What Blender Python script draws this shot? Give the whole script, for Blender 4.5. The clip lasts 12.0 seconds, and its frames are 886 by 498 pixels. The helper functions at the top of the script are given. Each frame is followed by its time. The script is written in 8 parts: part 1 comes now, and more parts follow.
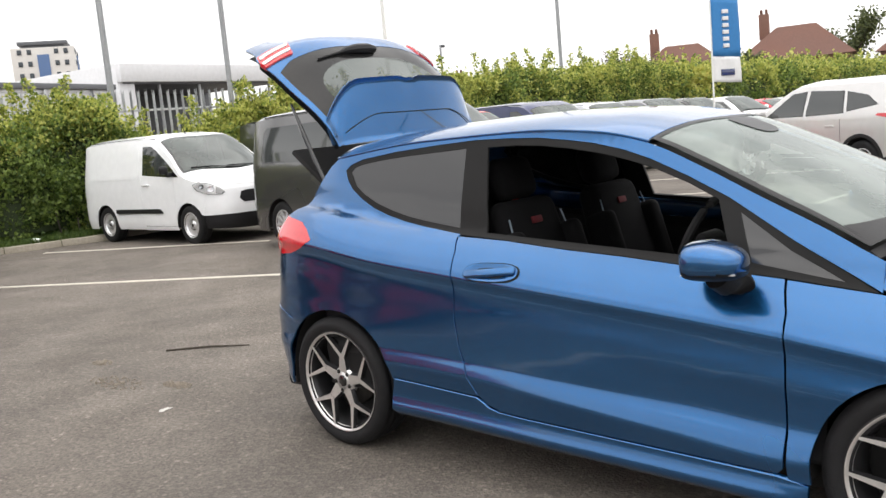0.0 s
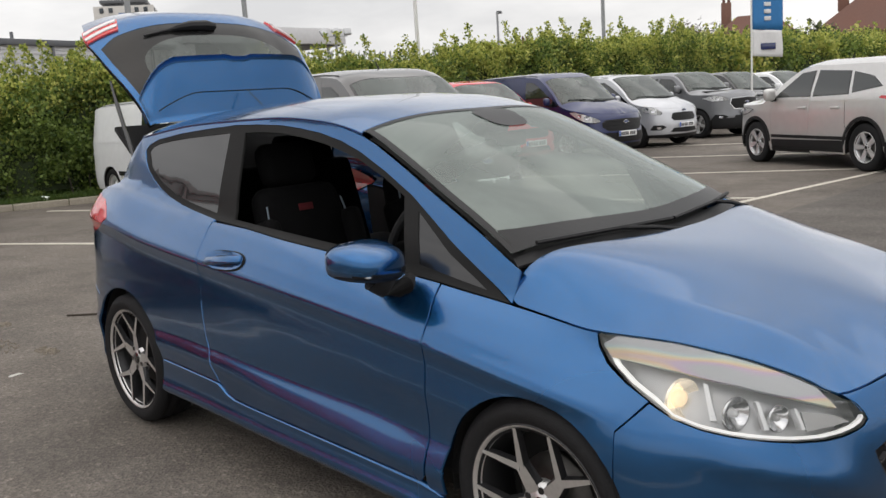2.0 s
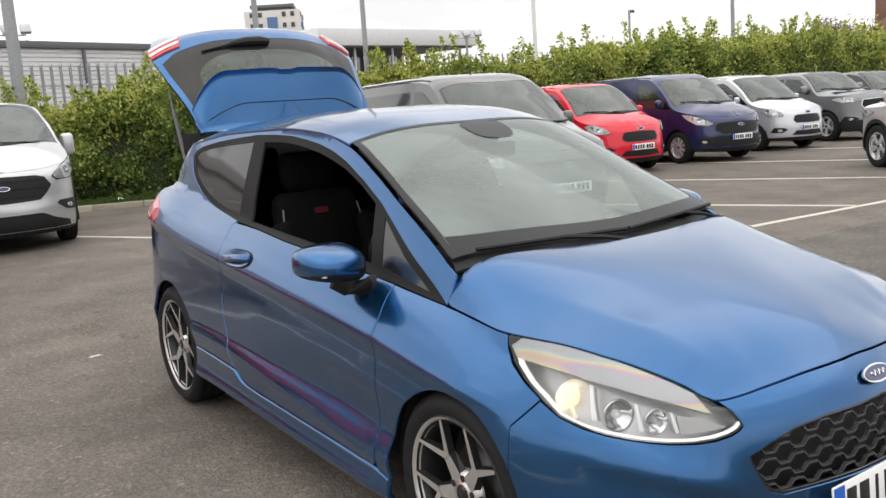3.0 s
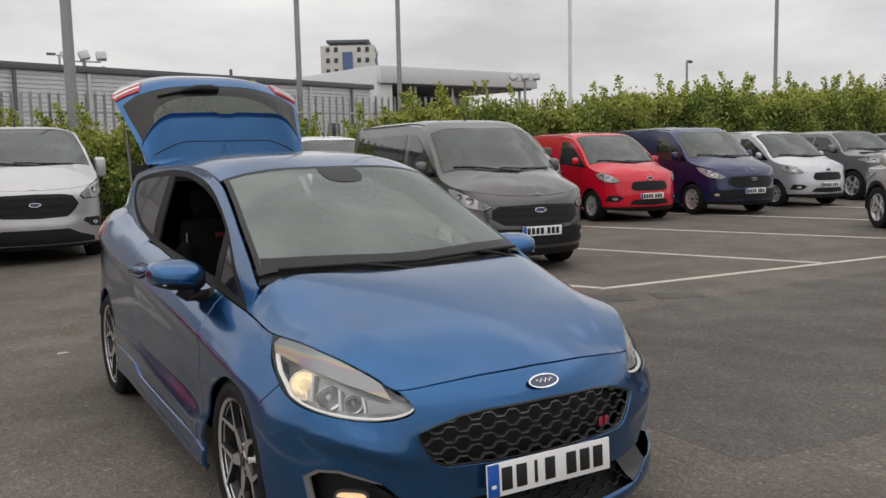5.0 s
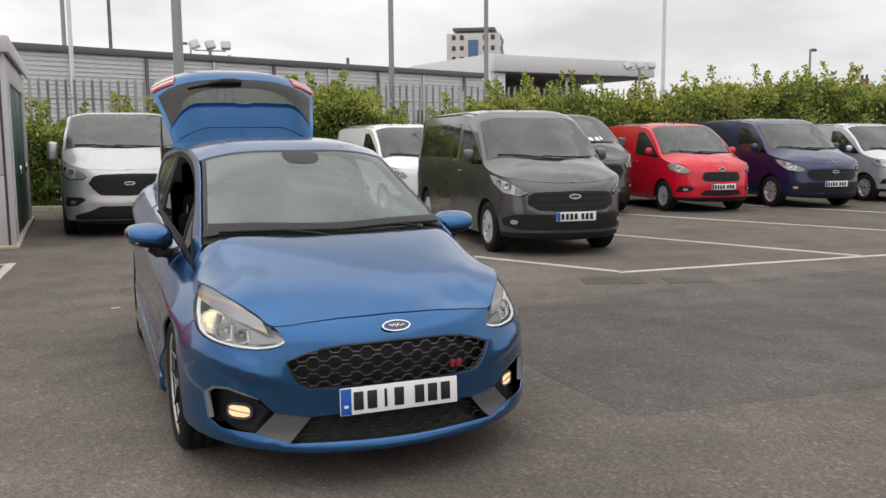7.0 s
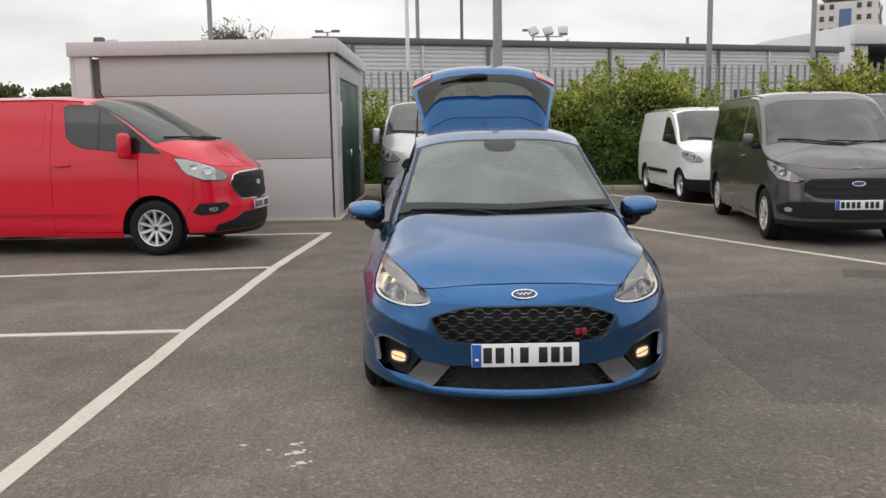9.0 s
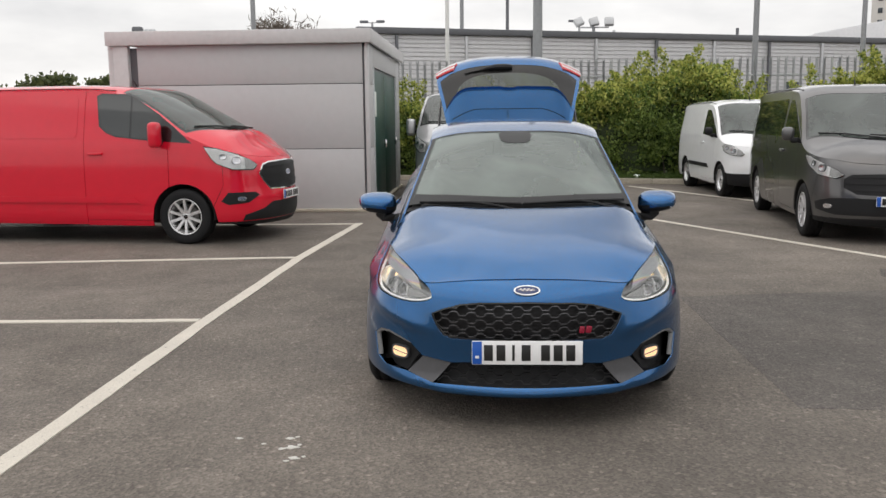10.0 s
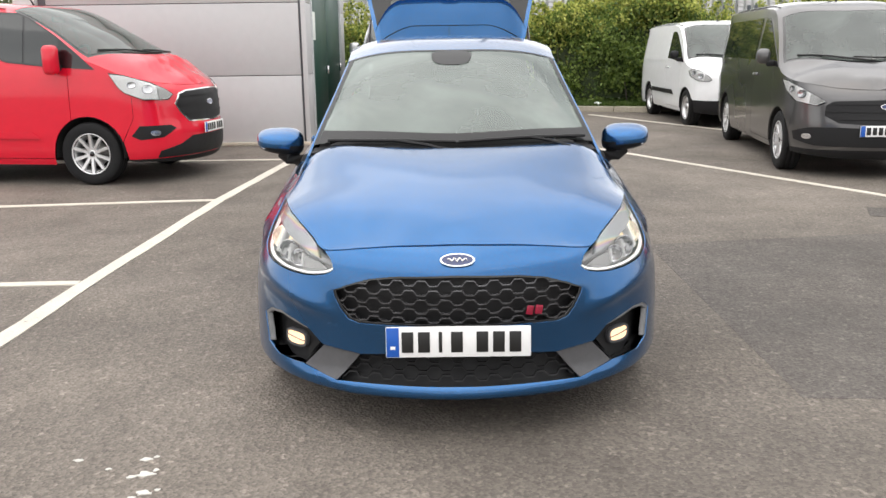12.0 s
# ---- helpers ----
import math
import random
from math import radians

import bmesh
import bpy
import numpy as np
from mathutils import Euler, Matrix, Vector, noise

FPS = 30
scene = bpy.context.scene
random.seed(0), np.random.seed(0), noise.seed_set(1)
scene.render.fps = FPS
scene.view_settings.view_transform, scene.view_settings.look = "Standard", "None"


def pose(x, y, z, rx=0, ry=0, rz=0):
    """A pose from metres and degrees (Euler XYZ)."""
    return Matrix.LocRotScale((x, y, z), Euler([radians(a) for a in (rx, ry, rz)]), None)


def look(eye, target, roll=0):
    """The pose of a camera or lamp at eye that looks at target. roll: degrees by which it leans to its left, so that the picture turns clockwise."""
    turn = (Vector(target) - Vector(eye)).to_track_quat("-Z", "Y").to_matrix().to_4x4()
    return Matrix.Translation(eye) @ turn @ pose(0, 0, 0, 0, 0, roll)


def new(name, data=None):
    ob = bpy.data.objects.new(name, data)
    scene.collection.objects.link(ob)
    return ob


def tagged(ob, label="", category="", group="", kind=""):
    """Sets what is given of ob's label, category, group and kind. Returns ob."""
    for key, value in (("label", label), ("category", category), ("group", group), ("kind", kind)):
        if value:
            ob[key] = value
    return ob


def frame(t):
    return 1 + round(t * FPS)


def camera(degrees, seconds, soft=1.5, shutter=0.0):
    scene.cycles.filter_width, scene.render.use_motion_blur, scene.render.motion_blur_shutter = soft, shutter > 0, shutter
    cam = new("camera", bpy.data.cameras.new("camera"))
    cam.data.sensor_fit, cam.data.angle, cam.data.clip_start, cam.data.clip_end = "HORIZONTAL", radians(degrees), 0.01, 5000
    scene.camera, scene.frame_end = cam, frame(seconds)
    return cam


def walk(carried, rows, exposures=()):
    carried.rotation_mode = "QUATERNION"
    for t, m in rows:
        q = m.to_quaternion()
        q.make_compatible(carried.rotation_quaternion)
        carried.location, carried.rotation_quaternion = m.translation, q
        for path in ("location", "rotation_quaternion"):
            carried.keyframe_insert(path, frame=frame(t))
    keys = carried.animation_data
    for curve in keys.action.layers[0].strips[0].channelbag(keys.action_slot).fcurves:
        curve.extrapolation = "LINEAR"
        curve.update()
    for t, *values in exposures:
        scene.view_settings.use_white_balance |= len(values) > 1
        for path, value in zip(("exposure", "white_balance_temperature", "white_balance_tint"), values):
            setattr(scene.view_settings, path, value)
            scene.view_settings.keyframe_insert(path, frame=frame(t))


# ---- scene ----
cam = camera(53.5, 12.0)
PATH = [
    (0, (0.6, -3.443, 1.443), (-0.729, -1.973, 1.172), -5.2),
    (0.5, (0.783, -3.186, 1.461), (-0.536, -1.704, 1.207), -5.7),
    (1, (1.089, -2.969, 1.462), (-0.211, -1.471, 1.205), -5.6),
    (1.5, (1.303, -2.74, 1.445), (-0.007, -1.254, 1.172), -4.4),
    (2, (1.495, -2.509, 1.429), (0.059, -1.158, 1.095), -3.8),
    (2.5, (1.802, -2.365, 1.458), (0.227, -1.185, 1.099), -4.2),
    (3, (2.028, -2.203, 1.442), (0.4, -1.085, 1.128), -3.9),
    (5, (3.155, -1.764, 1.456), (1.443, -0.755, 1.233), -1.2),
    (5.5, (3.52, -1.686, 1.436), (1.794, -0.703, 1.204), -1.5),
    (6, (3.793, -1.56, 1.426), (2.049, -0.612, 1.18), -1.5),
    (6.5, (4.024, -1.364, 1.433), (2.236, -0.502, 1.192), -1.0),
    (8.3, (4.741, -0.739, 1.446), (2.788, -0.41, 1.17), -0.7),
    (8.5, (4.836, -0.627, 1.444), (2.867, -0.405, 1.171), -1.0),
    (9, (4.981, -0.403, 1.482), (3.0, -0.396, 1.205), -1.0),
    (9.5, (4.9, -0.311, 1.469), (2.922, -0.378, 1.186), -0.6),
    (10, (4.88, -0.197, 1.478), (2.905, -0.292, 1.183), -0.6),
    (10.5, (4.716, -0.111, 1.453), (2.742, -0.183, 1.144), -0.5),
    (11, (4.382, -0.113, 1.443), (2.414, -0.101, 1.09), -0.2),
    (11.5, (4.105, -0.084, 1.413), (2.146, -0.057, 1.009), -0.3),
    (12, (3.84, -0.038, 1.419), (1.892, -0.046, 0.965), -0.8),
]
EXPOSURES = [(0.0, 1.2), (0.5, 0.80), (1.0, 0.70), (1.5, 0.52), (2.0, 0.56), (2.5, 1.05), (3.0, 0.95), (5.0, 0.22), (5.5, 0.18), (6.0, 0.38), (6.5, 0.52), (8.5, 0.50), (9.5, 0.48), (11.0, 0.93), (12.0, 1.25)]
walk(cam, [(t, look(eye, target, roll)) for t, eye, target, roll in PATH], EXPOSURES)


# ---------------------------------------------------------------- light: an overcast day
world = bpy.data.worlds.new("sky")
scene.world = world
world.use_nodes = True
wn, wl = world.node_tree.nodes, world.node_tree.links
SUN_UP, SUN_ROUND = 80, 127
sky = wn.new("ShaderNodeTexSky")
sky.sky_type, sky.sun_disc = "NISHITA", False
sky.sun_elevation, sky.sun_rotation = radians(SUN_UP), radians(SUN_ROUND)
sky.air_density, sky.dust_density, sky.ozone_density = 1.0, 5.0, 1.0
coord = wn.new("ShaderNodeTexCoord")
squash = wn.new("ShaderNodeMapping")
squash.inputs["Scale"].default_value = (1.0, 1.0, 3.2)
wl.new(coord.outputs["Generated"], squash.inputs[0])
puffs = wn.new("ShaderNodeTexNoise")
puffs.inputs["Scale"].default_value, puffs.inputs["Detail"].default_value, puffs.inputs["Roughness"].default_value = 2.3, 6.0, 0.55
wl.new(squash.outputs[0], puffs.inputs["Vector"])
tone = wn.new("ShaderNodeValToRGB")
tone.color_ramp.elements[0].position, tone.color_ramp.elements[0].color = 0.34, (5.9, 5.85, 5.9, 1)
tone.color_ramp.elements[1].position, tone.color_ramp.elements[1].color = 0.66, (9.5, 9.3, 9.1, 1)
wl.new(puffs.outputs[0], tone.inputs[0])
veil = wn.new("ShaderNodeMixRGB")
veil.inputs[0].default_value = 0.88
wl.new(sky.outputs[0], veil.inputs[1])
wl.new(tone.outputs[0], veil.inputs[2])
wl.new(veil.outputs[0], wn["Background"].inputs[0])
wn["Background"].inputs[1].default_value = 0.092
sun_data = bpy.data.lights.new("sun", "SUN")
sun_data.energy, sun_data.angle, sun_data.color = 0.85, radians(115), (1.0, 0.97, 0.93)
sun = new("sun", sun_data)
sun.matrix_world = look((3.2, -2.4, 24), (0, 0, 0))

# ---------------------------------------------------------------- materials


def mat(name, col, rough=0.5, metal=0.0, vary=0.12, scale=8.0, bump=0.0, bump_scale=60.0, coat=0.0, rvary=0.12, emit=0.0, spec=0.5, island=False):
    """A surface: colour that wanders at two scales, roughness that wanders with it, and fine relief."""
    m = bpy.data.materials.new(name)
    m.use_nodes = True
    n, l = m.node_tree.nodes, m.node_tree.links
    b = n["Principled BSDF"]
    tc = n.new("ShaderNodeTexCoord")
    big, fine = n.new("ShaderNodeTexNoise"), n.new("ShaderNodeTexNoise")
    big.inputs["Scale"].default_value, big.inputs["Detail"].default_value = scale * 0.25, 4
    fine.inputs["Scale"].default_value, fine.inputs["Detail"].default_value = scale * 6, 3
    for t in (big, fine):
        l.new(tc.outputs["Object"], t.inputs["Vector"])
    add = n.new("ShaderNodeMath")
    add.operation = "ADD"
    l.new(big.outputs[0], add.inputs[0])
    l.new(fine.outputs[0], add.inputs[1])
    amount = n.new("ShaderNodeMapRange")
    amount.inputs["From Min"].default_value, amount.inputs["From Max"].default_value = 0.6, 1.4
    amount.inputs["To Min"].default_value, amount.inputs["To Max"].default_value = 1 - vary, 1 + vary
    l.new(add.outputs[0], amount.inputs["Value"])
    factor = amount.outputs[0]
    if island:
        info = n.new("ShaderNodeObjectInfo")
        spread = n.new("ShaderNodeMapRange")
        spread.inputs["To Min"].default_value, spread.inputs["To Max"].default_value = 0.82, 1.18
        l.new(info.outputs["Random"], spread.inputs["Value"])
        both = n.new("ShaderNodeMath")
        both.operation = "MULTIPLY"
        l.new(factor, both.inputs[0])
        l.new(spread.outputs[0], both.inputs[1])
        factor = both.outputs[0]
    mul = n.new("ShaderNodeVectorMath")
    mul.operation = "SCALE"
    mul.inputs[0].default_value = col
    l.new(factor, mul.inputs["Scale"])
    l.new(mul.outputs[0], b.inputs["Base Color"])
    r = n.new("ShaderNodeMapRange")
    r.inputs["From Min"].default_value, r.inputs["From Max"].default_value = 0.3, 0.7
    r.inputs["To Min"].default_value, r.inputs["To Max"].default_value = max(0.0, rough * (1 - rvary)), min(1.0, rough * (1 + rvary))
    l.new(big.outputs[0], r.inputs["Value"])
    l.new(r.outputs[0], b.inputs["Roughness"])
    b.inputs["Metallic"].default_value = metal
    b.inputs["Coat Weight"].default_value = coat
    b.inputs["Coat Roughness"].default_value = 0.04
    b.inputs["Specular IOR Level"].default_value = spec
    if bump:
        grain, bp = n.new("ShaderNodeTexNoise"), n.new("ShaderNodeBump")
        grain.inputs["Scale"].default_value, grain.inputs["Detail"].default_value = bump_scale, 4
        bp.inputs["Strength"].default_value, bp.inputs["Distance"].default_value = bump, 0.01
        l.new(tc.outputs["Object"], grain.inputs["Vector"])
        l.new(grain.outputs[0], bp.inputs["Height"])
        l.new(bp.outputs[0], b.inputs["Normal"])
    if emit:
        b.inputs["Emission Color"].default_value = (*col, 1)
        b.inputs["Emission Strength"].default_value = emit
    return m


def paint(name, col, metal=0.5, rough=0.34):
    """Car paint: a flaked base under a clear coat, with a little road dust."""
    m = mat(name, col, rough, metal, 0.05, 1.5, coat=1.0, rvary=0.15, spec=0.5 if metal else 0.2)
    n, l = m.node_tree.nodes, m.node_tree.links
    b = n["Principled BSDF"]
    tc, flakes, bp = n.new("ShaderNodeTexCoord"), n.new("ShaderNodeTexNoise"), n.new("ShaderNodeBump")
    flakes.inputs["Scale"].default_value = 900
    bp.inputs["Strength"].default_value, bp.inputs["Distance"].default_value = 0.06, 0.002
    l.new(tc.outputs["Object"], flakes.inputs["Vector"])
    l.new(flakes.outputs[0], bp.inputs["Height"])
    l.new(bp.outputs[0], b.inputs["Normal"])
    dust, ramp = n.new("ShaderNodeTexNoise"), n.new("ShaderNodeMapRange")
    dust.inputs["Scale"].default_value, dust.inputs["Detail"].default_value = 5, 8
    ramp.inputs["To Min"].default_value, ramp.inputs["To Max"].default_value = 0.05, 0.10
    b.inputs["Coat IOR"].default_value = 1.5
    l.new(tc.outputs["Object"], dust.inputs["Vector"])
    l.new(dust.outputs[0], ramp.inputs["Value"])
    l.new(ramp.outputs[0], b.inputs["Coat Roughness"])
    return m


def glass(name, tint, ior=1.5, haze=0.0):
    """A thin pane: it lets light through, tinted, and mirrors more at a slant; a pale film paints in dust and sky
    reflection.
    """
    m = bpy.data.materials.new(name)
    m.use_nodes = True
    n, l = m.node_tree.nodes, m.node_tree.links
    n.remove(n["Principled BSDF"])
    clear, gloss, mix, fr = n.new("ShaderNodeBsdfTransparent"), n.new("ShaderNodeBsdfGlossy"), n.new("ShaderNodeMixShader"), n.new("ShaderNodeFresnel")
    clear.inputs[0].default_value = (*tint, 1)
    gloss.inputs["Roughness"].default_value = 0.02
    fr.inputs["IOR"].default_value = ior
    l.new(fr.outputs[0], mix.inputs[0])
    l.new(clear.outputs[0], mix.inputs[1])
    l.new(gloss.outputs[0], mix.inputs[2])
    last = mix
    # diffuse film in cloudy streaks: painted sky haze along with some dust
    if haze:
        film, last, tc, spots, amount = n.new("ShaderNodeBsdfDiffuse"), n.new("ShaderNodeMixShader"), n.new("ShaderNodeTexCoord"), n.new("ShaderNodeTexNoise"), n.new("ShaderNodeMapRange")
        film.inputs[0].default_value = (0.52, 0.61, 0.565, 1)
        spots.inputs["Scale"].default_value, spots.inputs["Detail"].default_value, spots.inputs["Distortion"].default_value = 1.9, 7, 0.7
        amount.inputs["To Min"].default_value, amount.inputs["To Max"].default_value = haze * 0.1, haze * 1.7
        l.new(tc.outputs["Object"], spots.inputs["Vector"])
        l.new(spots.outputs[0], amount.inputs["Value"])
        l.new(amount.outputs[0], last.inputs[0])
        l.new(mix.outputs[0], last.inputs[1])
        l.new(film.outputs[0], last.inputs[2])
    l.new(last.outputs[0], n["Material Output"].inputs[0])
    return m


BLUE = paint("blue_paint", (0.0125, 0.099, 0.264), 0.92, 0.26)
WHITE = paint("white_paint", (0.82, 0.83, 0.84), 0.0, 0.4)
RED = paint("red_paint", (0.64, 0.004, 0.026), 0.0, 0.4)
GREY = paint("grey_paint", (0.098, 0.096, 0.097), 0.62, 0.30)
DARK = paint("dark_green_grey_paint", (0.03, 0.034, 0.032), 0.4, 0.36)
NAVY = paint("navy_paint", (0.008, 0.017, 0.085), 0.4, 0.34)
SILVER = paint("silver_paint", (0.52, 0.525, 0.535), 0.62, 0.34)
PALE_SILVER = paint("pale_silver_paint", (0.56, 0.57, 0.60), 0.5, 0.36)
CHAMPAGNE = paint("warm_silver_paint", (0.62, 0.61, 0.60), 0.55, 0.36)
STEEL_GREY = paint("steel_grey_paint", (0.19, 0.195, 0.205), 0.6, 0.36)
BLACK_PAINT = paint("black_paint", (0.012, 0.013, 0.014), 0.3, 0.32)
PLASTIC = mat("black_plastic", (0.012, 0.012, 0.013), 0.5, spec=0.28, bump=0.15, bump_scale=400)
TRIM = mat("window_trim", (0.009, 0.009, 0.009), 0.6, bump=0.05, bump_scale=300, spec=0.2)
GLOSS_BLACK = mat("gloss_black", (0.008, 0.008, 0.009), 0.12, coat=0.6)
FRIT = mat("screen_edge_print", (0.012, 0.012, 0.013), 0.34, spec=0.30, bump=0.03, bump_scale=60)
DARK_GREY = mat("dark_grey_plastic", (0.075, 0.075, 0.08), 0.42, bump=0.1, bump_scale=400)
LINER = mat("arch_liner", (0.009, 0.009, 0.009), 0.9)
RUBBER = mat("tyre_rubber", (0.010, 0.010, 0.011), 0.75, spec=0.3, bump=0.3, bump_scale=180, vary=0.25)
ALLOY = mat("machined_alloy", (0.66, 0.65, 0.64), 0.32, 0.8)
ALLOY_DARK = mat("dark_alloy", (0.03, 0.03, 0.032), 0.35, 0.4)
ALLOY_SILVER = mat("silver_alloy", (0.72, 0.72, 0.73), 0.33, 0.7)
STEEL = mat("brake_steel", (0.25, 0.24, 0.23), 0.4, 0.9, vary=0.25)
DARK_STEEL = mat("dull_brake_steel", (0.09, 0.085, 0.08), 0.5, 0.8, vary=0.25)
CHROME = mat("chrome", (0.8, 0.8, 0.8), 0.08, 1.0)
REFLECTOR = mat("reflector", (0.74, 0.74, 0.755), 0.14, 0.85)
SCREEN = glass("windscreen_glass", (0.36, 0.44, 0.40), 1.7, 0.24)
PRIVACY = mat("privacy_glass", (0.014, 0.014, 0.015), 0.05, vary=0.05, rvary=0.05, spec=0.8)
DARK_GLASS = mat("van_glass", (0.014, 0.018, 0.017), 0.04, vary=0.1, rvary=0.05, spec=1.0)
LENS = glass("clear_lens", (0.97, 0.97, 0.97), 1.4, 0.04)
RED_LENS = mat("red_lens", (0.55, 0.012, 0.02), 0.1, coat=1.0)
CLEAR_LENS = mat("pale_lens", (0.72, 0.70, 0.70), 0.14, coat=1.0)
LAMP_LENS = mat("lamp_unit", (0.62, 0.63, 0.64), 0.16, 0.2, vary=0.3, scale=3, coat=1.0)
AMBER = mat("amber_lens", (0.7, 0.22, 0.02), 0.15)
WARM_BULB = mat("lit_bulb", (1.0, 0.66, 0.36), 0.3, emit=0.46, vary=0.3, scale=20)
WARM_DIM = mat("lit_projector", (1.0, 0.80, 0.52), 0.2, emit=0.42)
DRL = mat("light_strip", (0.90, 0.89, 0.87), 0.3, emit=0.34)
PLATE_WHITE = mat("plate_white", (0.82, 0.82, 0.82), 0.35, vary=0.03)
PLATE_BLUE = mat("plate_blue", (0.01, 0.09, 0.42), 0.35)
INK = mat("black_ink", (0.012, 0.012, 0.012), 0.4)
BADGE_BLUE = mat("badge_blue", (0.008, 0.02, 0.10), 0.15, coat=1.0)
BADGE_RED = mat("badge_red", (0.26, 0.012, 0.035), 0.25)
CLOTH = mat("seat_cloth", (0.005, 0.005, 0.0055), 0.9, spec=0.15, bump=0.2, bump_scale=500)
CLOTH_GREY = mat("seat_piping", (0.16, 0.20, 0.24), 0.7)
DASH = mat("dashboard", (0.008, 0.008, 0.0085), 0.7, spec=0.25, bump=0.1, bump_scale=300)
LINING = mat("roof_lining", (0.02, 0.02, 0.02), 0.9)
RED_CLOTH = mat("red_cloth", (0.10, 0.006, 0.010), 0.8)
PAPER = mat("paper", (0.75, 0.78, 0.74), 0.8)

# ---------------------------------------------------------------- mesh tools
from mathutils.geometry import delaunay_2d_cdt


def build(name, verts, faces, mats, parent=None, normals=None, label="", fmat=None, soft=True):
    """One mesh object; mats is a material or a list, fmat the slot of each face."""
    me = bpy.data.meshes.new(name)
    me.from_pydata([tuple(map(float, v)) for v in verts], [], [tuple(map(int, f)) for f in faces])
    for m in mats if isinstance(mats, (list, tuple)) else [mats]:
        me.materials.append(m)
    if fmat is not None:
        me.polygons.foreach_set("material_index", np.asarray(fmat, np.int32))
    if soft:
        me.polygons.foreach_set("use_smooth", np.ones(len(me.polygons), bool))
    me.update()
    if normals is not None:
        me.normals_split_custom_set_from_vertices([tuple(map(float, v)) for v in normals])
    ob = new(name, me)
    if parent is not None:
        ob.parent = parent
    if label:
        tagged(ob, label)
    return ob


def part(name, bm, material, parent, label="", soft=True, angle=40):
    """Links a bmesh as one mesh object under a thing or a part."""
    me = bpy.data.meshes.new(name)
    bmesh.ops.recalc_face_normals(bm, faces=bm.faces)
    for f in bm.faces:
        f.smooth = soft
    if soft:
        for e in bm.edges:
            if len(e.link_faces) == 2 and e.calc_face_angle(0) > radians(angle):
                e.smooth = False
    bm.to_mesh(me)
    bm.free()
    for m in material if isinstance(material, (list, tuple)) else [material]:
        me.materials.append(m)
    ob = new(name, me)
    if parent is not None:
        ob.parent = parent
    if label:
        tagged(ob, label)
    return ob


def thing(name, label, category, m=None, group="", kind=""):
    ob = tagged(new(name), label, category, group, kind)
    ob.empty_display_size = 0.1
    if m is not None:
        ob.matrix_world = m
    return ob


def inside(poly, p):
    poly, p = np.asarray(poly), np.asarray(p)
    ok = np.zeros(len(p), bool)
    a, b = poly, np.roll(poly, -1, 0)
    for (x0, y0), (x1, y1) in zip(a, b):
        if y0 != y1:
            ok ^= ((y0 > p[:, 1]) != (y1 > p[:, 1])) & (p[:, 0] < (x1 - x0) * (p[:, 1] - y0) / (y1 - y0) + x0)
    return ok


def dense(loop, step):
    out = []
    loop = [np.asarray(p, float) for p in loop]
    for a, b in zip(loop, loop[1:] + loop[:1]):
        k = max(1, int(math.ceil(np.hypot(*(b - a)) / step)))
        out += [a + (b - a) * i / k for i in range(k)]
    return out


def fill(outline, holes=(), step=0.05, along=None):
    """Triangles over a flat outline with holes: points and faces. along: points that the net must pass through."""
    loops = [dense(outline, step * 0.8)] + [dense(h, step * 0.8) for h in holes]
    pts, edges = [], []
    for lp in loops:
        k = len(pts)
        pts += lp
        edges += [(k + i, k + (i + 1) % len(lp)) for i in range(len(lp))]
    rim = np.array(pts)
    lo, hi = rim.min(0), rim.max(0)
    gx, gy = np.meshgrid(np.arange(lo[0], hi[0], step), np.arange(lo[1], hi[1], step * 0.87))
    gx = gx + (np.arange(gx.shape[0]) % 2)[:, None] * step * 0.5
    g = np.stack([gx.ravel(), gy.ravel()], 1)
    if along is not None:
        near = np.concatenate([np.sqrt(((c[:, None] - along[None]) ** 2).sum(-1)).min(1) for c in np.array_split(g, max(1, len(g) // 300))])
        g = np.r_[g[near > step * 0.45], along]
    if len(g):
        ok = inside(loops[0], g)
        for h in loops[1:]:
            ok &= ~inside(h, g)
        g = g[ok]
    if len(g):
        near = np.concatenate([np.sqrt(((c[:, None] - rim[None]) ** 2).sum(-1)).min(1) for c in np.array_split(g, max(1, len(g) // 400))])
        g = g[near > min(step * 0.5, 0.012)]
        pts += list(g)
    v, _, f = delaunay_2d_cdt([Vector(p) for p in pts], edges, [], 0, 1e-7)[:3]
    v = np.array([tuple(p) for p in v])
    f = np.array([t for t in f if len(t) == 3])
    c = v[f].mean(1)
    ok = inside(loops[0], c)
    for h in loops[1:]:
        ok &= ~inside(h, c)
    return v, f[ok]


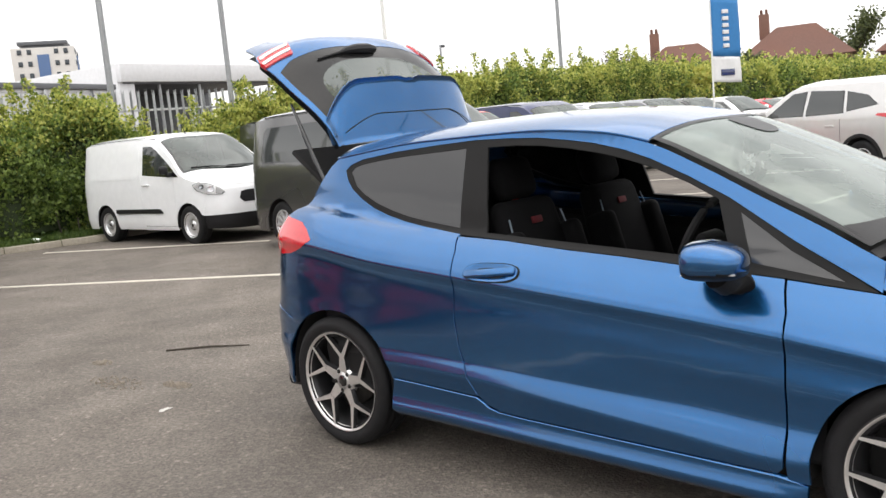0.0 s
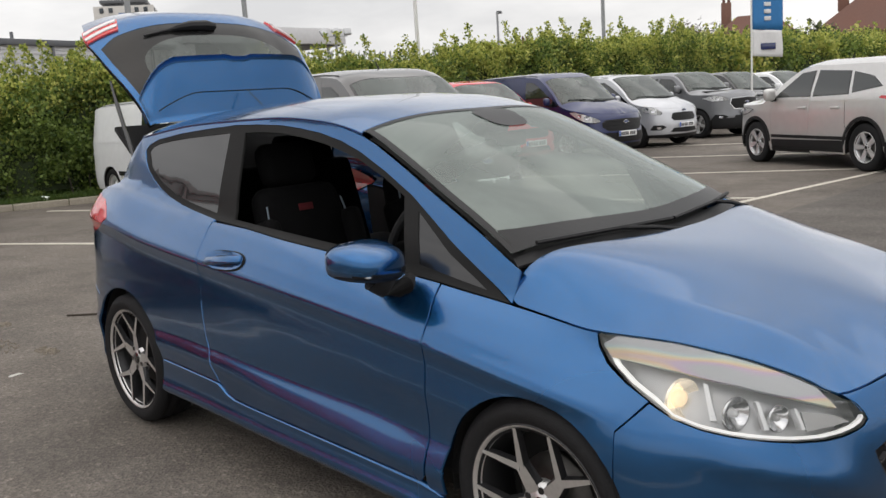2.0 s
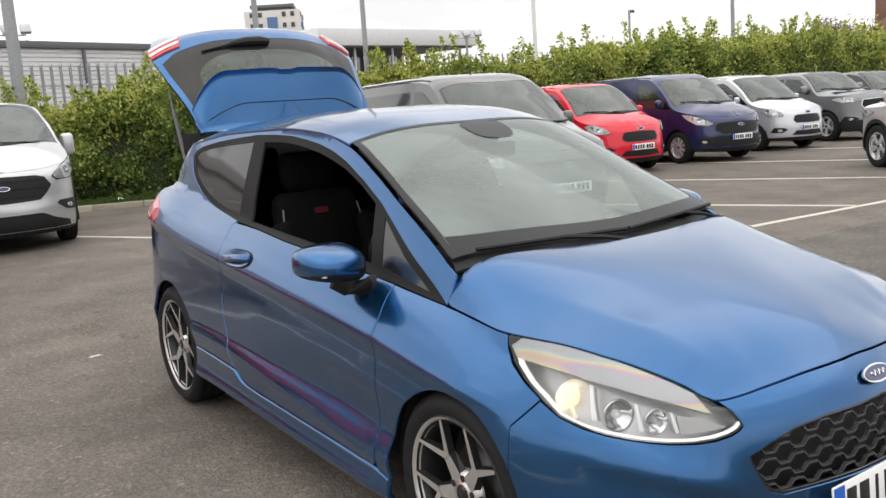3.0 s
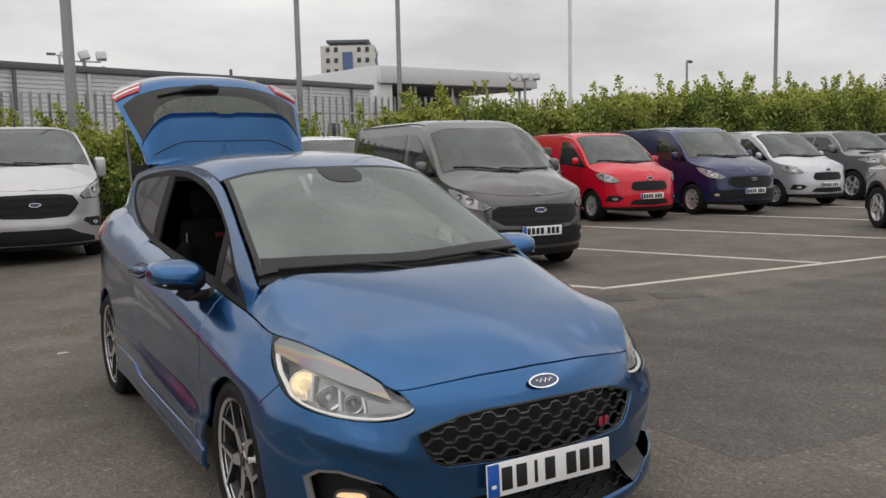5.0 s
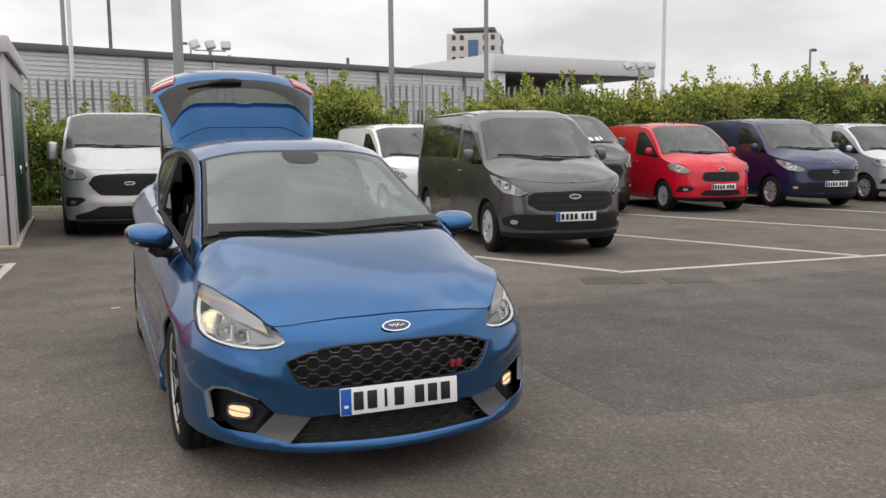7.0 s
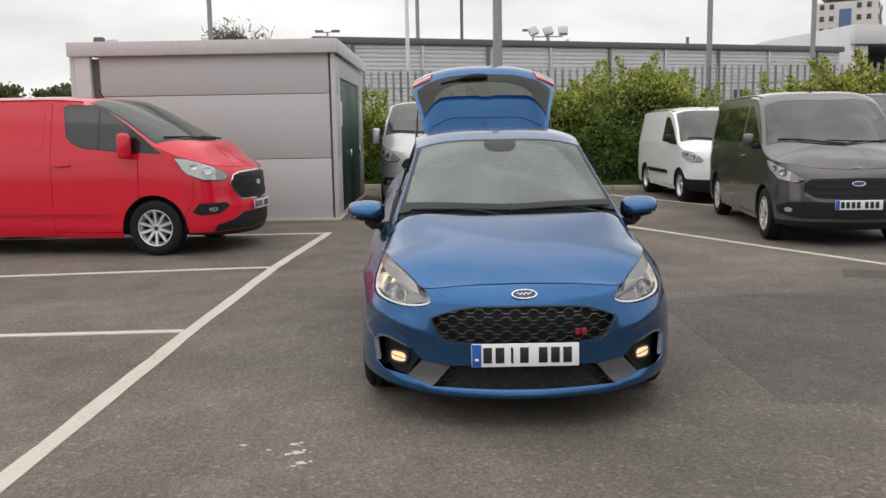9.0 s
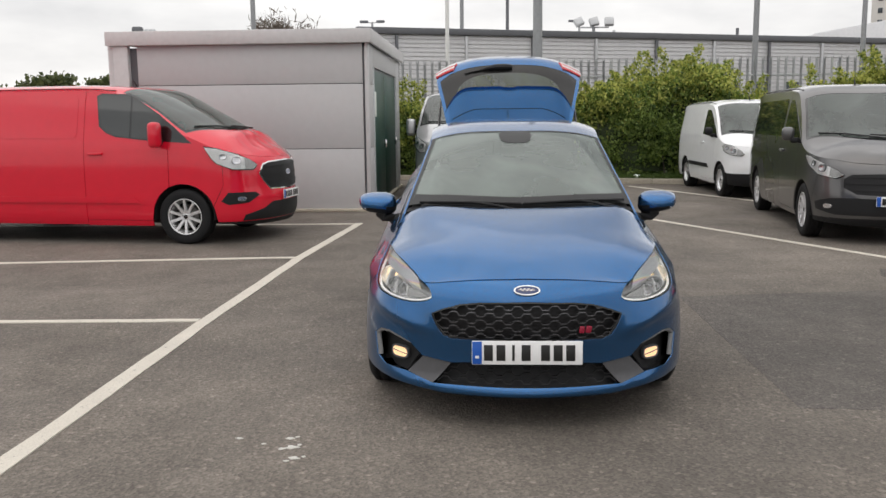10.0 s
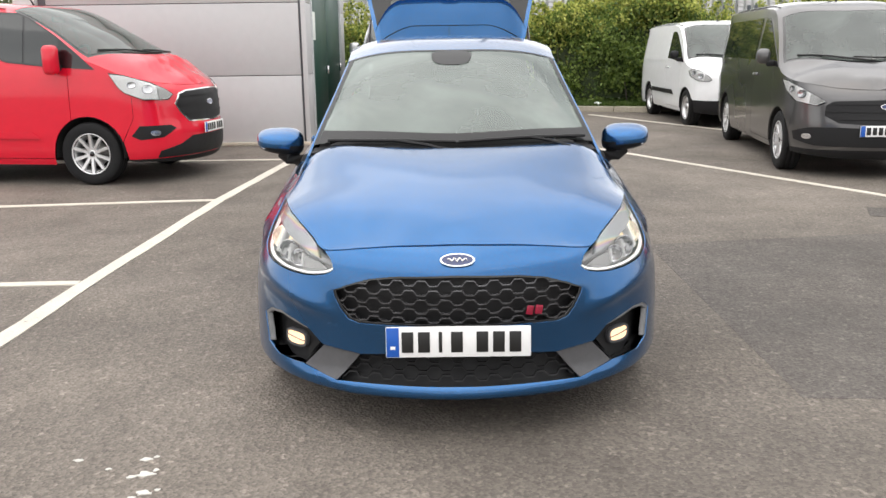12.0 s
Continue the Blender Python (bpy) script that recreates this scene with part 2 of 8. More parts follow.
def panel_data(outline, f, holes=(), step=0.05, flange=0.012, off=0.0, side=1):
    """A pressed panel on the surface f(u, v): skin and turned-in rim; side -1 mirrors it to the other side."""
    uv, tri = fill(outline, holes, step, f.along)
    e = 0.0015
    p = f(uv[:, 0], uv[:, 1])
    n = np.cross(f(uv[:, 0], uv[:, 1] + e) - f(uv[:, 0], uv[:, 1] - e), f(uv[:, 0] + e, uv[:, 1]) - f(uv[:, 0] - e, uv[:, 1]))
    n /= np.maximum(np.linalg.norm(n, axis=1), 1e-12)[:, None]
    n *= f.out
    p = p + n * off
    g = np.cross(p[tri[:, 1]] - p[tri[:, 0]], p[tri[:, 2]] - p[tri[:, 0]])
    flip = (g * n[tri].sum(1)).sum(1) < 0
    tri[flip] = tri[flip][:, ::-1]
    verts, faces, norms = list(p), [tuple(t) for t in tri], list(n)
    if flange:
        seen = {}
        for t in faces:
            for a, b in zip(t, t[1:] + t[:1]):
                seen[(a, b)] = 1
        for a, b in [k for k in seen if (k[1], k[0]) not in seen]:
            if max(abs(p[a][1]), abs(p[b][1])) < 0.002:
                continue
            d = p[b] - p[a]
            q = np.cross(d, n[a])
            q /= max(np.linalg.norm(q), 1e-9)
            k = len(verts)
            verts += [p[a], p[b], p[b] - n[b] * flange, p[a] - n[a] * flange]
            norms += [q * 0.8 + n[a] * 0.6, q * 0.8 + n[b] * 0.6, q, q]
            faces += [(k + 1, k, k + 3, k + 2)]
    verts, norms = np.array(verts), np.array(norms)
    if side < 0:
        verts[:, 1] *= -1
        norms[:, 1] *= -1
        faces = [t[::-1] for t in faces]
    return verts, faces, norms


def panel(name, outline, f, material, parent, holes=(), step=0.05, flange=0.012, off=0.0, side=1, label=""):
    """side 1 or -1: one panel; side 0: both halves in one mesh."""
    if side:
        v, t, n = panel_data(outline, f, holes, step, flange, off, side)
    else:
        (v, t, n), (v2, t2, n2) = (panel_data(outline, f, holes, step, flange, off, k) for k in (1, -1))
        t = list(t) + [tuple(i + len(v) for i in q) for q in t2]
        v, n = np.concatenate([v, v2]), np.concatenate([n, n2])
    return build(name, v, t, material, parent, n, label)


class Sheet:
    """A surface for panels: the function, and the sign of its outward side."""

    def __init__(self, f, out=1.0, along=None):
        self.f, self.out, self.along = f, out, along

    def __call__(self, u, v):
        return self.f(u, v)


def lathe(profile, n=48, hub=(0, 0, 0)):
    """A ring about the y axis from (radius, y) pairs."""
    pr = np.asarray(profile, float)
    a = np.linspace(0, 2 * np.pi, n, endpoint=False)
    v = np.stack([pr[None, :, 0] * np.cos(a)[:, None], np.broadcast_to(pr[None, :, 1], (n, len(pr))), pr[None, :, 0] * np.sin(a)[:, None]], -1).reshape(-1, 3) + np.asarray(hub)
    k = len(pr)
    f = [(i * k + j, i * k + j + 1, ((i + 1) % n) * k + j + 1, ((i + 1) % n) * k + j) for i in range(n) for j in range(k - 1)]
    return v, f


def tube(points, radii, n=8, closed=False):
    """A round bar along points: a bmesh."""
    bm = bmesh.new()
    pts = [Vector(p) for p in points]
    radii = radii if isinstance(radii, (list, tuple)) else [radii] * len(pts)
    rings = []
    for i, p in enumerate(pts):
        a, b = (pts[i - 1], pts[(i + 1) % len(pts)]) if closed else (pts[max(i - 1, 0)], pts[min(i + 1, len(pts) - 1)])
        d = (b - a).normalized()
        x = d.orthogonal() if abs(d.z) < 0.5 else d.cross(Vector((0, 1, 0)))
        if abs(d.z) < 0.5:
            x = d.cross(Vector((0, 0, 1)))
        x.normalize()
        y = d.cross(x)
        rings.append([bm.verts.new(p + (x * math.cos(k * 2 * math.pi / n) + y * math.sin(k * 2 * math.pi / n)) * radii[i]) for k in range(n)])
    for r, q in zip(rings, rings[1:] + (rings[:1] if closed else [])):
        for k in range(n):
            bm.faces.new((r[k], r[(k + 1) % n], q[(k + 1) % n], q[k]))
    if not closed:
        bm.faces.new(rings[0])
        bm.faces.new(rings[-1])
    return bm


def rbox(size, centre=(0, 0, 0), r=0.01, seg=2, turn=None, taper=None):
    """A box with rounded edges: a bmesh. taper: the top's size in x and y as shares of the foot's."""
    bm = bmesh.new()
    bmesh.ops.create_cube(bm, size=1)
    bmesh.ops.scale(bm, vec=size, verts=bm.verts)
    if taper:
        for v in bm.verts:
            if v.co.z > 0:
                v.co.x *= taper[0]
                v.co.y *= taper[1]
    if r:
        bmesh.ops.bevel(bm, geom=bm.edges[:] + bm.verts[:], offset=r, segments=seg, profile=0.5, affect="EDGES", clamp_overlap=True)
    bmesh.ops.transform(bm, matrix=pose(*centre) @ (turn or Matrix()), verts=bm.verts)
    return bm


def prism(poly, depth, to=None):
    """An upright prism over a flat polygon (x, y), depth along z: a bmesh, moved by to."""
    bm = bmesh.new()
    a = [bm.verts.new((x, y, 0)) for x, y in poly]
    b = [bm.verts.new((x, y, depth)) for x, y in poly]
    bm.faces.new(a[::-1])
    bm.faces.new(b)
    for i in range(len(a)):
        j = (i + 1) % len(a)
        bm.faces.new((a[i], a[j], b[j], b[i]))
    bmesh.ops.recalc_face_normals(bm, faces=bm.faces)
    if to is not None:
        bmesh.ops.transform(bm, matrix=to, verts=bm.verts)
    return bm


def joined(*bms):
    out = bms[0]
    for b in bms[1:]:
        me = bpy.data.meshes.new("join")
        b.to_mesh(me)
        b.free()
        out.from_mesh(me)
        bpy.data.meshes.remove(me)
    return out


def oval(cx, cz, rx, rz, n=24, p=1.0):
    out = []
    for i in range(n):
        a = 2 * math.pi * i / n
        c, s_ = math.cos(a), math.sin(a)
        out.append((cx + rx * math.copysign(abs(c) ** p, c), cz + rz * math.copysign(abs(s_) ** p, s_)))
    return out


def smooth(xs, ys):
    """A smooth curve through the knots with no overshoot: a function for numbers or arrays."""
    xs, ys = np.asarray(xs, float), np.asarray(ys, float)
    h = np.diff(xs)
    d = np.diff(ys) / h
    m = np.zeros_like(ys)
    m[0], m[-1] = d[0], d[-1]
    for i in range(1, len(xs) - 1):
        if d[i - 1] * d[i] > 0:
            a, b = 2 * h[i] + h[i - 1], h[i] + 2 * h[i - 1]
            m[i] = (a + b) / (a / d[i - 1] + b / d[i])

    def f(x):
        x = np.clip(np.asarray(x, float), xs[0], xs[-1])
        i = np.clip(np.searchsorted(xs, x) - 1, 0, len(xs) - 2)
        t = (x - xs[i]) / h[i]
        return ((1 + 2 * t) * (1 - t) ** 2 * ys[i] + t * (1 - t) ** 2 * h[i] * m[i]
                + t * t * (3 - 2 * t) * ys[i + 1] + t * t * (t - 1) * h[i] * m[i + 1])

    return f



# ---------------------------------------------------------------- the ground


def asphalt(name, base, stain=0.25):
    """Worn asphalt: pale and dark chips, dust, oil stains, a rough grain."""
    m = bpy.data.materials.new(name)
    m.use_nodes = True
    n, l = m.node_tree.nodes, m.node_tree.links
    b = n["Principled BSDF"]
    tc = n.new("ShaderNodeTexCoord")

    def noise_(scale, detail, rough=0.5):
        t = n.new("ShaderNodeTexNoise")
        t.inputs["Scale"].default_value, t.inputs["Detail"].default_value, t.inputs["Roughness"].default_value = scale, detail, rough
        l.new(tc.outputs["Object"], t.inputs["Vector"])
        return t.outputs[0]

    def ranged(v, a, b_, c, d):
        t = n.new("ShaderNodeMapRange")
        t.inputs["From Min"].default_value, t.inputs["From Max"].default_value, t.inputs["To Min"].default_value, t.inputs["To Max"].default_value = a, b_, c, d
        l.new(v, t.inputs["Value"])
        return t.outputs[0]

    def times(a, b_):
        t = n.new("ShaderNodeMath")
        t.operation = "MULTIPLY"
        l.new(a, t.inputs[0])
        l.new(b_, t.inputs[1])
        return t.outputs[0]

    chips = n.new("ShaderNodeTexVoronoi")
    chips.inputs["Scale"].default_value = 85
    l.new(tc.outputs["Object"], chips.inputs["Vector"])
    grey = n.new("ShaderNodeSeparateColor")
    l.new(chips.outputs["Color"], grey.inputs[0])
    v = times(ranged(grey.outputs[0], 0.0, 1.0, 0.74, 1.28), ranged(noise_(38, 5, 0.7), 0.3, 0.7, 0.80, 1.20))
    stones = n.new("ShaderNodeTexVoronoi")
    stones.inputs["Scale"].default_value = 48
    l.new(tc.outputs["Object"], stones.inputs["Vector"])
    pick = n.new("ShaderNodeSeparateColor")
    l.new(stones.outputs["Color"], pick.inputs[0])
    v = times(v, ranged(pick.outputs[1], 0.90, 1.0, 1.0, 1.5))
    v = times(v, ranged(noise_(0.55, 6, 0.6), 0.32, 0.68, 1 - stain, 1 + stain))
    v = times(v, ranged(noise_(2.6, 5, 0.55), 0.3, 0.7, 0.86, 1.14))
    v = times(v, ranged(noise_(0.12, 3), 0.35, 0.65, 0.88, 1.12))
    sc = n.new("ShaderNodeVectorMath")
    sc.operation = "SCALE"
    sc.inputs[0].default_value = base
    l.new(v, sc.inputs["Scale"])
    l.new(sc.outputs[0], b.inputs["Base Color"])
    l.new(ranged(noise_(1.2, 4), 0.3, 0.7, 0.72, 0.92), b.inputs["Roughness"])
    b.inputs["Specular IOR Level"].default_value = 0.35
    bp = n.new("ShaderNodeBump")
    bp.inputs["Strength"].default_value, bp.inputs["Distance"].default_value = 0.7, 0.006
    l.new(chips.outputs["Distance"], bp.inputs["Height"])
    l.new(bp.outputs[0], b.inputs["Normal"])
    return m


ASPHALT = asphalt("asphalt", (0.136, 0.119, 0.102))
PATCH = asphalt("newer_asphalt", (0.107, 0.096, 0.086), 0.25)

CUT = asphalt("dark_repair_asphalt", (0.096, 0.087, 0.078), 0.25)


def worn_paint():
    m = mat("worn_line_paint", (0.57, 0.53, 0.46), 0.7, vary=0.14, scale=14, bump=0.5, bump_scale=120)
    n, l = m.node_tree.nodes, m.node_tree.links
    b = n["Principled BSDF"]
    tc, wear, cut, mix = n.new("ShaderNodeTexCoord"), n.new("ShaderNodeTexNoise"), n.new("ShaderNodeMapRange"), n.new("ShaderNodeMixRGB")
    wear.inputs["Scale"].default_value, wear.inputs["Detail"].default_value, wear.inputs["Roughness"].default_value = 26, 8, 0.75
    cut.inputs["From Min"].default_value, cut.inputs["From Max"].default_value = 0.60, 0.70
    l.new(tc.outputs["Object"], wear.inputs["Vector"])
    l.new(wear.outputs[0], cut.inputs["Value"])
    l.new(cut.outputs[0], mix.inputs[0])
    l.new(b.inputs["Base Color"].links[0].from_socket, mix.inputs[1])
    mix.inputs[2].default_value = (0.14, 0.135, 0.125, 1)
    l.new(mix.outputs[0], b.inputs["Base Color"])
    return m


LINE = worn_paint()
KERB = mat("kerb_concrete", (0.40, 0.36, 0.29), 0.85, vary=0.25, scale=5, bump=0.6, bump_scale=60, island=True)
SOIL = mat("verge_soil", (0.10, 0.12, 0.045), 0.95, vary=0.4, scale=4, bump=0.8, bump_scale=30)
HUT = mat("grey_cladding", (0.51, 0.505, 0.51), 0.5, vary=0.035, scale=1.5, bump=0.08, bump_scale=40)
HUT_PALE = mat("pale_fascia", (0.56, 0.55, 0.55), 0.5, vary=0.08, scale=2)
HUT_GREEN = mat("green_door", (0.012, 0.06, 0.045), 0.4, vary=0.1, scale=3)
GALV = mat("galvanised_steel", (0.50, 0.51, 0.52), 0.5, 0.3, vary=0.2, scale=4)
POLE_GREY = mat("pole_grey", (0.30, 0.31, 0.32), 0.5, 0.3, vary=0.15, scale=3)
POLE_WHITE = mat("pole_white", (0.74, 0.74, 0.72), 0.4, vary=0.08)
RIBBED = mat("ribbed_cladding", (0.64, 0.64, 0.65), 0.45, 0.1, vary=0.08, scale=0.6)
CAP = mat("dark_capping", (0.11, 0.115, 0.125), 0.5, vary=0.1)
CREAM = mat("cream_render", (0.58, 0.56, 0.53), 0.8, vary=0.1, scale=0.4)
TOWER_BLUE = mat("blue_cladding", (0.07, 0.13, 0.27), 0.5)
PANE = mat("far_pane", (0.05, 0.06, 0.07), 0.15)
TILES = mat("brown_roof_tiles", (0.13, 0.062, 0.045), 0.8, vary=0.25, scale=1.2)
BRICK = mat("red_brown_brick", (0.19, 0.10, 0.075), 0.85, vary=0.25, scale=2)
BARK = mat("bark", (0.10, 0.085, 0.07), 0.9, vary=0.3, scale=10, bump=0.5)
FLAG_BLUE = mat("blue_flag_cloth", (0.03, 0.19, 0.46), 0.7, vary=0.1, scale=2)
FLAG_WHITE = mat("white_flag_cloth", (0.72, 0.72, 0.72), 0.7, vary=0.08, scale=2)
DROPPINGS = mat("pale_splash", (0.55, 0.54, 0.50), 0.8, vary=0.2, scale=30)
DUST = mat("pale_grit", (0.22, 0.19, 0.15), 0.9, vary=0.4, scale=20)
TWIG = mat("twig", (0.05, 0.04, 0.03), 0.9)


def leaves(name, dark, light):
    m = bpy.data.materials.new(name)
    m.use_nodes = True
    n, l = m.node_tree.nodes, m.node_tree.links
    b = n["Principled BSDF"]
    g, ramp = n.new("ShaderNodeNewGeometry"), n.new("ShaderNodeValToRGB")
    ramp.color_ramp.elements[0].color, ramp.color_ramp.elements[1].color = (*dark, 1), (*light, 1)
    e = ramp.color_ramp.elements.new(0.6)
    e.color = (*[(a * 0.42 + c * 0.58) for a, c in zip(dark, light)], 1)
    l.new(g.outputs["Random Per Island"], ramp.inputs[0])
    l.new(ramp.outputs[0], b.inputs["Base Color"])
    b.inputs["Roughness"].default_value = 0.5
    thin, mix = n.new("ShaderNodeBsdfTranslucent"), n.new("ShaderNodeMixShader")
    l.new(ramp.outputs[0], thin.inputs[0])
    mix.inputs[0].default_value = 0.45
    l.new(b.outputs[0], mix.inputs[1])
    l.new(thin.outputs[0], mix.inputs[2])
    l.new(mix.outputs[0], n["Material Output"].inputs[0])
    return m


LEAF = leaves("hedge_leaf", (0.05, 0.10, 0.022), (0.29, 0.38, 0.085))
YOUNG_LEAF = leaves("young_leaf", (0.28, 0.34, 0.06), (0.64, 0.63, 0.18))
GRASS = leaves("grass_blade", (0.04, 0.085, 0.015), (0.13, 0.19, 0.04))
FAR_LEAF = leaves("far_leaf", (0.045, 0.065, 0.025), (0.15, 0.17, 0.065))
TWIGGY = leaves("bare_twigs", (0.09, 0.07, 0.055), (0.17, 0.14, 0.11))
# very dark green: the shade deep among the leaves, put into the colour
CORE = mat("hedge_inner_shade", (0.035, 0.05, 0.02), 1.0, vary=0.4, scale=6)

SIZE = 700
xs_ = [-SIZE, -60, -20, 0, 20, 60, SIZE]
ground = build("ground", [(x, y, 0) for x in xs_ for y in xs_], [(i * 7 + j, (i + 1) * 7 + j, (i + 1) * 7 + j + 1, i * 7 + j + 1) for i in range(6) for j in range(6)], ASPHALT, soft=False)
tagged(ground, "worn grey-brown asphalt of the car park with stains", "ground", kind="structure")


def slab(name, pts, z0, z1, material, label, category, kind="structure"):
    ob = part(name, prism(pts, z1 - z0, pose(0, 0, z0)), material, None, soft=False)
    return tagged(ob, label, category, kind=kind)


slab("pavement_patch", [(0.50, 1.40), (0.63, 3.2), (0.80, 10.0), (-2.9, 10.0), (-2.75, 4.4), (-2.3, 1.40)], 0.0, 0.0015, PATCH, "slightly darker repair patch in the asphalt", "ground")

for cx_, cy_, w_, d_, t_ in ((-3.30, 3.80, 0.62, 0.42, 66), (-2.98, 4.52, 0.50, 0.36, 66)):
    c_, s_ = math.cos(radians(t_)), math.sin(radians(t_))
    slab("pavement_patch", [(cx_ + a_ * w_ * c_ - b_ * d_ * s_, cy_ + a_ * w_ * s_ + b_ * d_ * c_) for a_, b_ in ((-0.5, -0.5), (0.5, -0.46), (0.48, 0.5), (-0.52, 0.47))], 0.0, 0.004, CUT, "small dark square repair in the asphalt", "ground")

rnd = random.Random(4)


def marking(a, b, wide=0.10):
    """A painted line with slightly ragged edges."""
    a, b = Vector((*a, 0)), Vector((*b, 0))
    d = b - a
    n_ = Vector((-d.y, d.x, 0)).normalized() * wide / 2
    k = max(3, int(d.length / 0.25))
    left = [a + d * i / k + n_ * (1 + rnd.uniform(-0.10, 0.10)) for i in range(k + 1)]
    right = [a + d * i / k - n_ * (1 + rnd.uniform(-0.10, 0.10)) for i in range(k + 1)]
    bm = bmesh.new()
    top = [[bm.verts.new((p.x, p.y, 0.007)) for p in side] for side in (left, right)]
    low = [[bm.verts.new((p.x, p.y, 0.0)) for p in side] for side in (left, right)]
    for i in range(k):
        bm.faces.new((top[1][i], top[1][i + 1], top[0][i + 1], top[0][i]))
        bm.faces.new((low[0][i], top[0][i], top[0][i + 1], low[0][i + 1]))
        bm.faces.new((top[1][i], low[1][i], low[1][i + 1], top[1][i + 1]))
    bm.faces.new((low[0][0], low[1][0], top[1][0], top[0][0]))
    bm.faces.new((top[0][k], top[1][k], low[1][k], low[0][k]))
    return tagged(part("road_marking", bm, LINE, None, soft=False), "worn white painted parking bay line", "road marking", "bay lines", "structure")


for a, b in (((-3.75, 4.22), (-11.4, 0.44)), ((-3.745, 4.16), (-3.50, 8.6)), ((-3.50, 8.6), (-2.85, 16.5)), ((-3.62, 7.56), (-10.0, 5.05)), ((-3.42, 11.22), (-10.2, 8.42)), ((-3.1, 14.65), (-10.8, 12.05)), ((-2.9, 18.1), (-10.6, 15.6)), ((-2.85, 16.5), (-1.8, 30.0)),
             ((1.75, -2.30), (-1.43, -2.27)), ((-1.43, -2.27), (-4.41, -2.19)), ((-4.41, -2.19), (-7.50, -1.98)), ((-1.43, -2.33), (-1.25, -7.5)), ((-4.41, -2.25), (-3.85, -7.5)), ((-7.42, -2.05), (-7.35, -7.5)), ((1.70, -2.36), (1.85, -7.5)), ((4.9, -2.36), (1.80, -2.30)), ((-13.94, 2.87), (-10.2, 4.62))):
    marking(a, b, 0.11 if abs(a[1] - b[1]) < 1 else 0.09)

# small things lying on the asphalt
for x, y, r in ((1.09, -1.08, 0.022), (1.06, -1.05, 0.010), (1.11, -1.12, 0.012), (0.98, -1.11, 0.014), (0.96, -1.08, 0.008), (1.22, -1.04, 0.020), (1.25, -1.07, 0.011), (1.20, -1.00, 0.009), (0.98, -1.35, 0.011), (1.05, -1.22, 0.008), (-3.9, -0.95, 0.03)):
    pts = [(x + r * rnd.uniform(0.4, 1.2) * math.cos(t), y + 1.5 * r * rnd.uniform(0.4, 1.3) * math.sin(t)) for t in np.linspace(0, 6.28, 13)[:-1]]
    slab("bird_dropping", pts, 0.0, 0.003, DROPPINGS, "pale splash dried on the asphalt", "stain", "")
for x, y, rx, ry in ((-4.75, -0.78, 0.30, 0.10), (-4.3, -0.62, 0.14, 0.06), (-5.4, -0.55, 0.10, 0.06)):
    bm = bmesh.new()
    for i in range(140):
        t, q = rnd.uniform(0, 6.28), rnd.random() ** 0.7
        c = Vector((x + rx * q * math.cos(t), y + ry * q * math.sin(t), 0.003))
        bmesh.ops.create_icosphere(bm, subdivisions=1, radius=rnd.uniform(0.003, 0.008), matrix=Matrix.Translation(c))
    tagged(part("loose_grit", bm, DUST, None), "pale loose grit scattered on the asphalt", "grit", kind="stuff")
tagged(part("twig", tube([(-5.22, -0.14, 0.008), (-4.97, 0.07, 0.012), (-4.72, 0.24, 0.006)], [0.007, 0.008, 0.004], 6), TWIG, None), "thin dark twig lying on the asphalt", "twig")
for x, y in ((-14.95, 3.2), (-15.3, 2.3)):
    tagged(part("litter", rbox((0.14, 0.09, 0.05), (x, y, 0.15), 0.012, turn=pose(0, 0, 0, 12, 9, 40)), PAPER, None), "crumpled white litter on the grass verge", "litter")

# kerb and verge
kerb_line = [(-16.6, -2.6), (-15.2, 1.75), (-14.55, 3.75), (-14.42, 5.5), (-14.4, 12.0), (-14.4, 60.0)]
kerb = thing("kerb", "weathered concrete kerb along the grass verge", "kerb", kind="structure")
stone = rbox((0.905, 0.125, 0.19), (0, 0, 0.015), 0.018, 2)
stone_ob = part("kerb_stone", stone, KERB, kerb)
first = True
for (x0, y0), (x1, y1) in zip(kerb_line, kerb_line[1:]):
    L = math.hypot(x1 - x0, y1 - y0)
    for i in range(int(L / 0.915) + 1):
        if i * 0.915 > L or y0 + (y1 - y0) * i * 0.915 / L > 20:
            continue
        q = (i + 0.5) * 0.915 / L
        ob = stone_ob if first else new("kerb_stone", stone_ob.data)
        first = False
        ob.parent = kerb
        ob.matrix_local = pose(x0 + (x1 - x0) * q, y0 + (y1 - y0) * q, rnd.uniform(-0.004, 0.004), 0, 0, math.degrees(math.atan2(y1 - y0, x1 - x0)) + rnd.uniform(-0.4, 0.4))
slab("verge", kerb_line[:] + [(-19.5, 60), (-19.5, -2.6)], 0.0, 0.10, SOIL, "grass verge under the hedge", "verge")


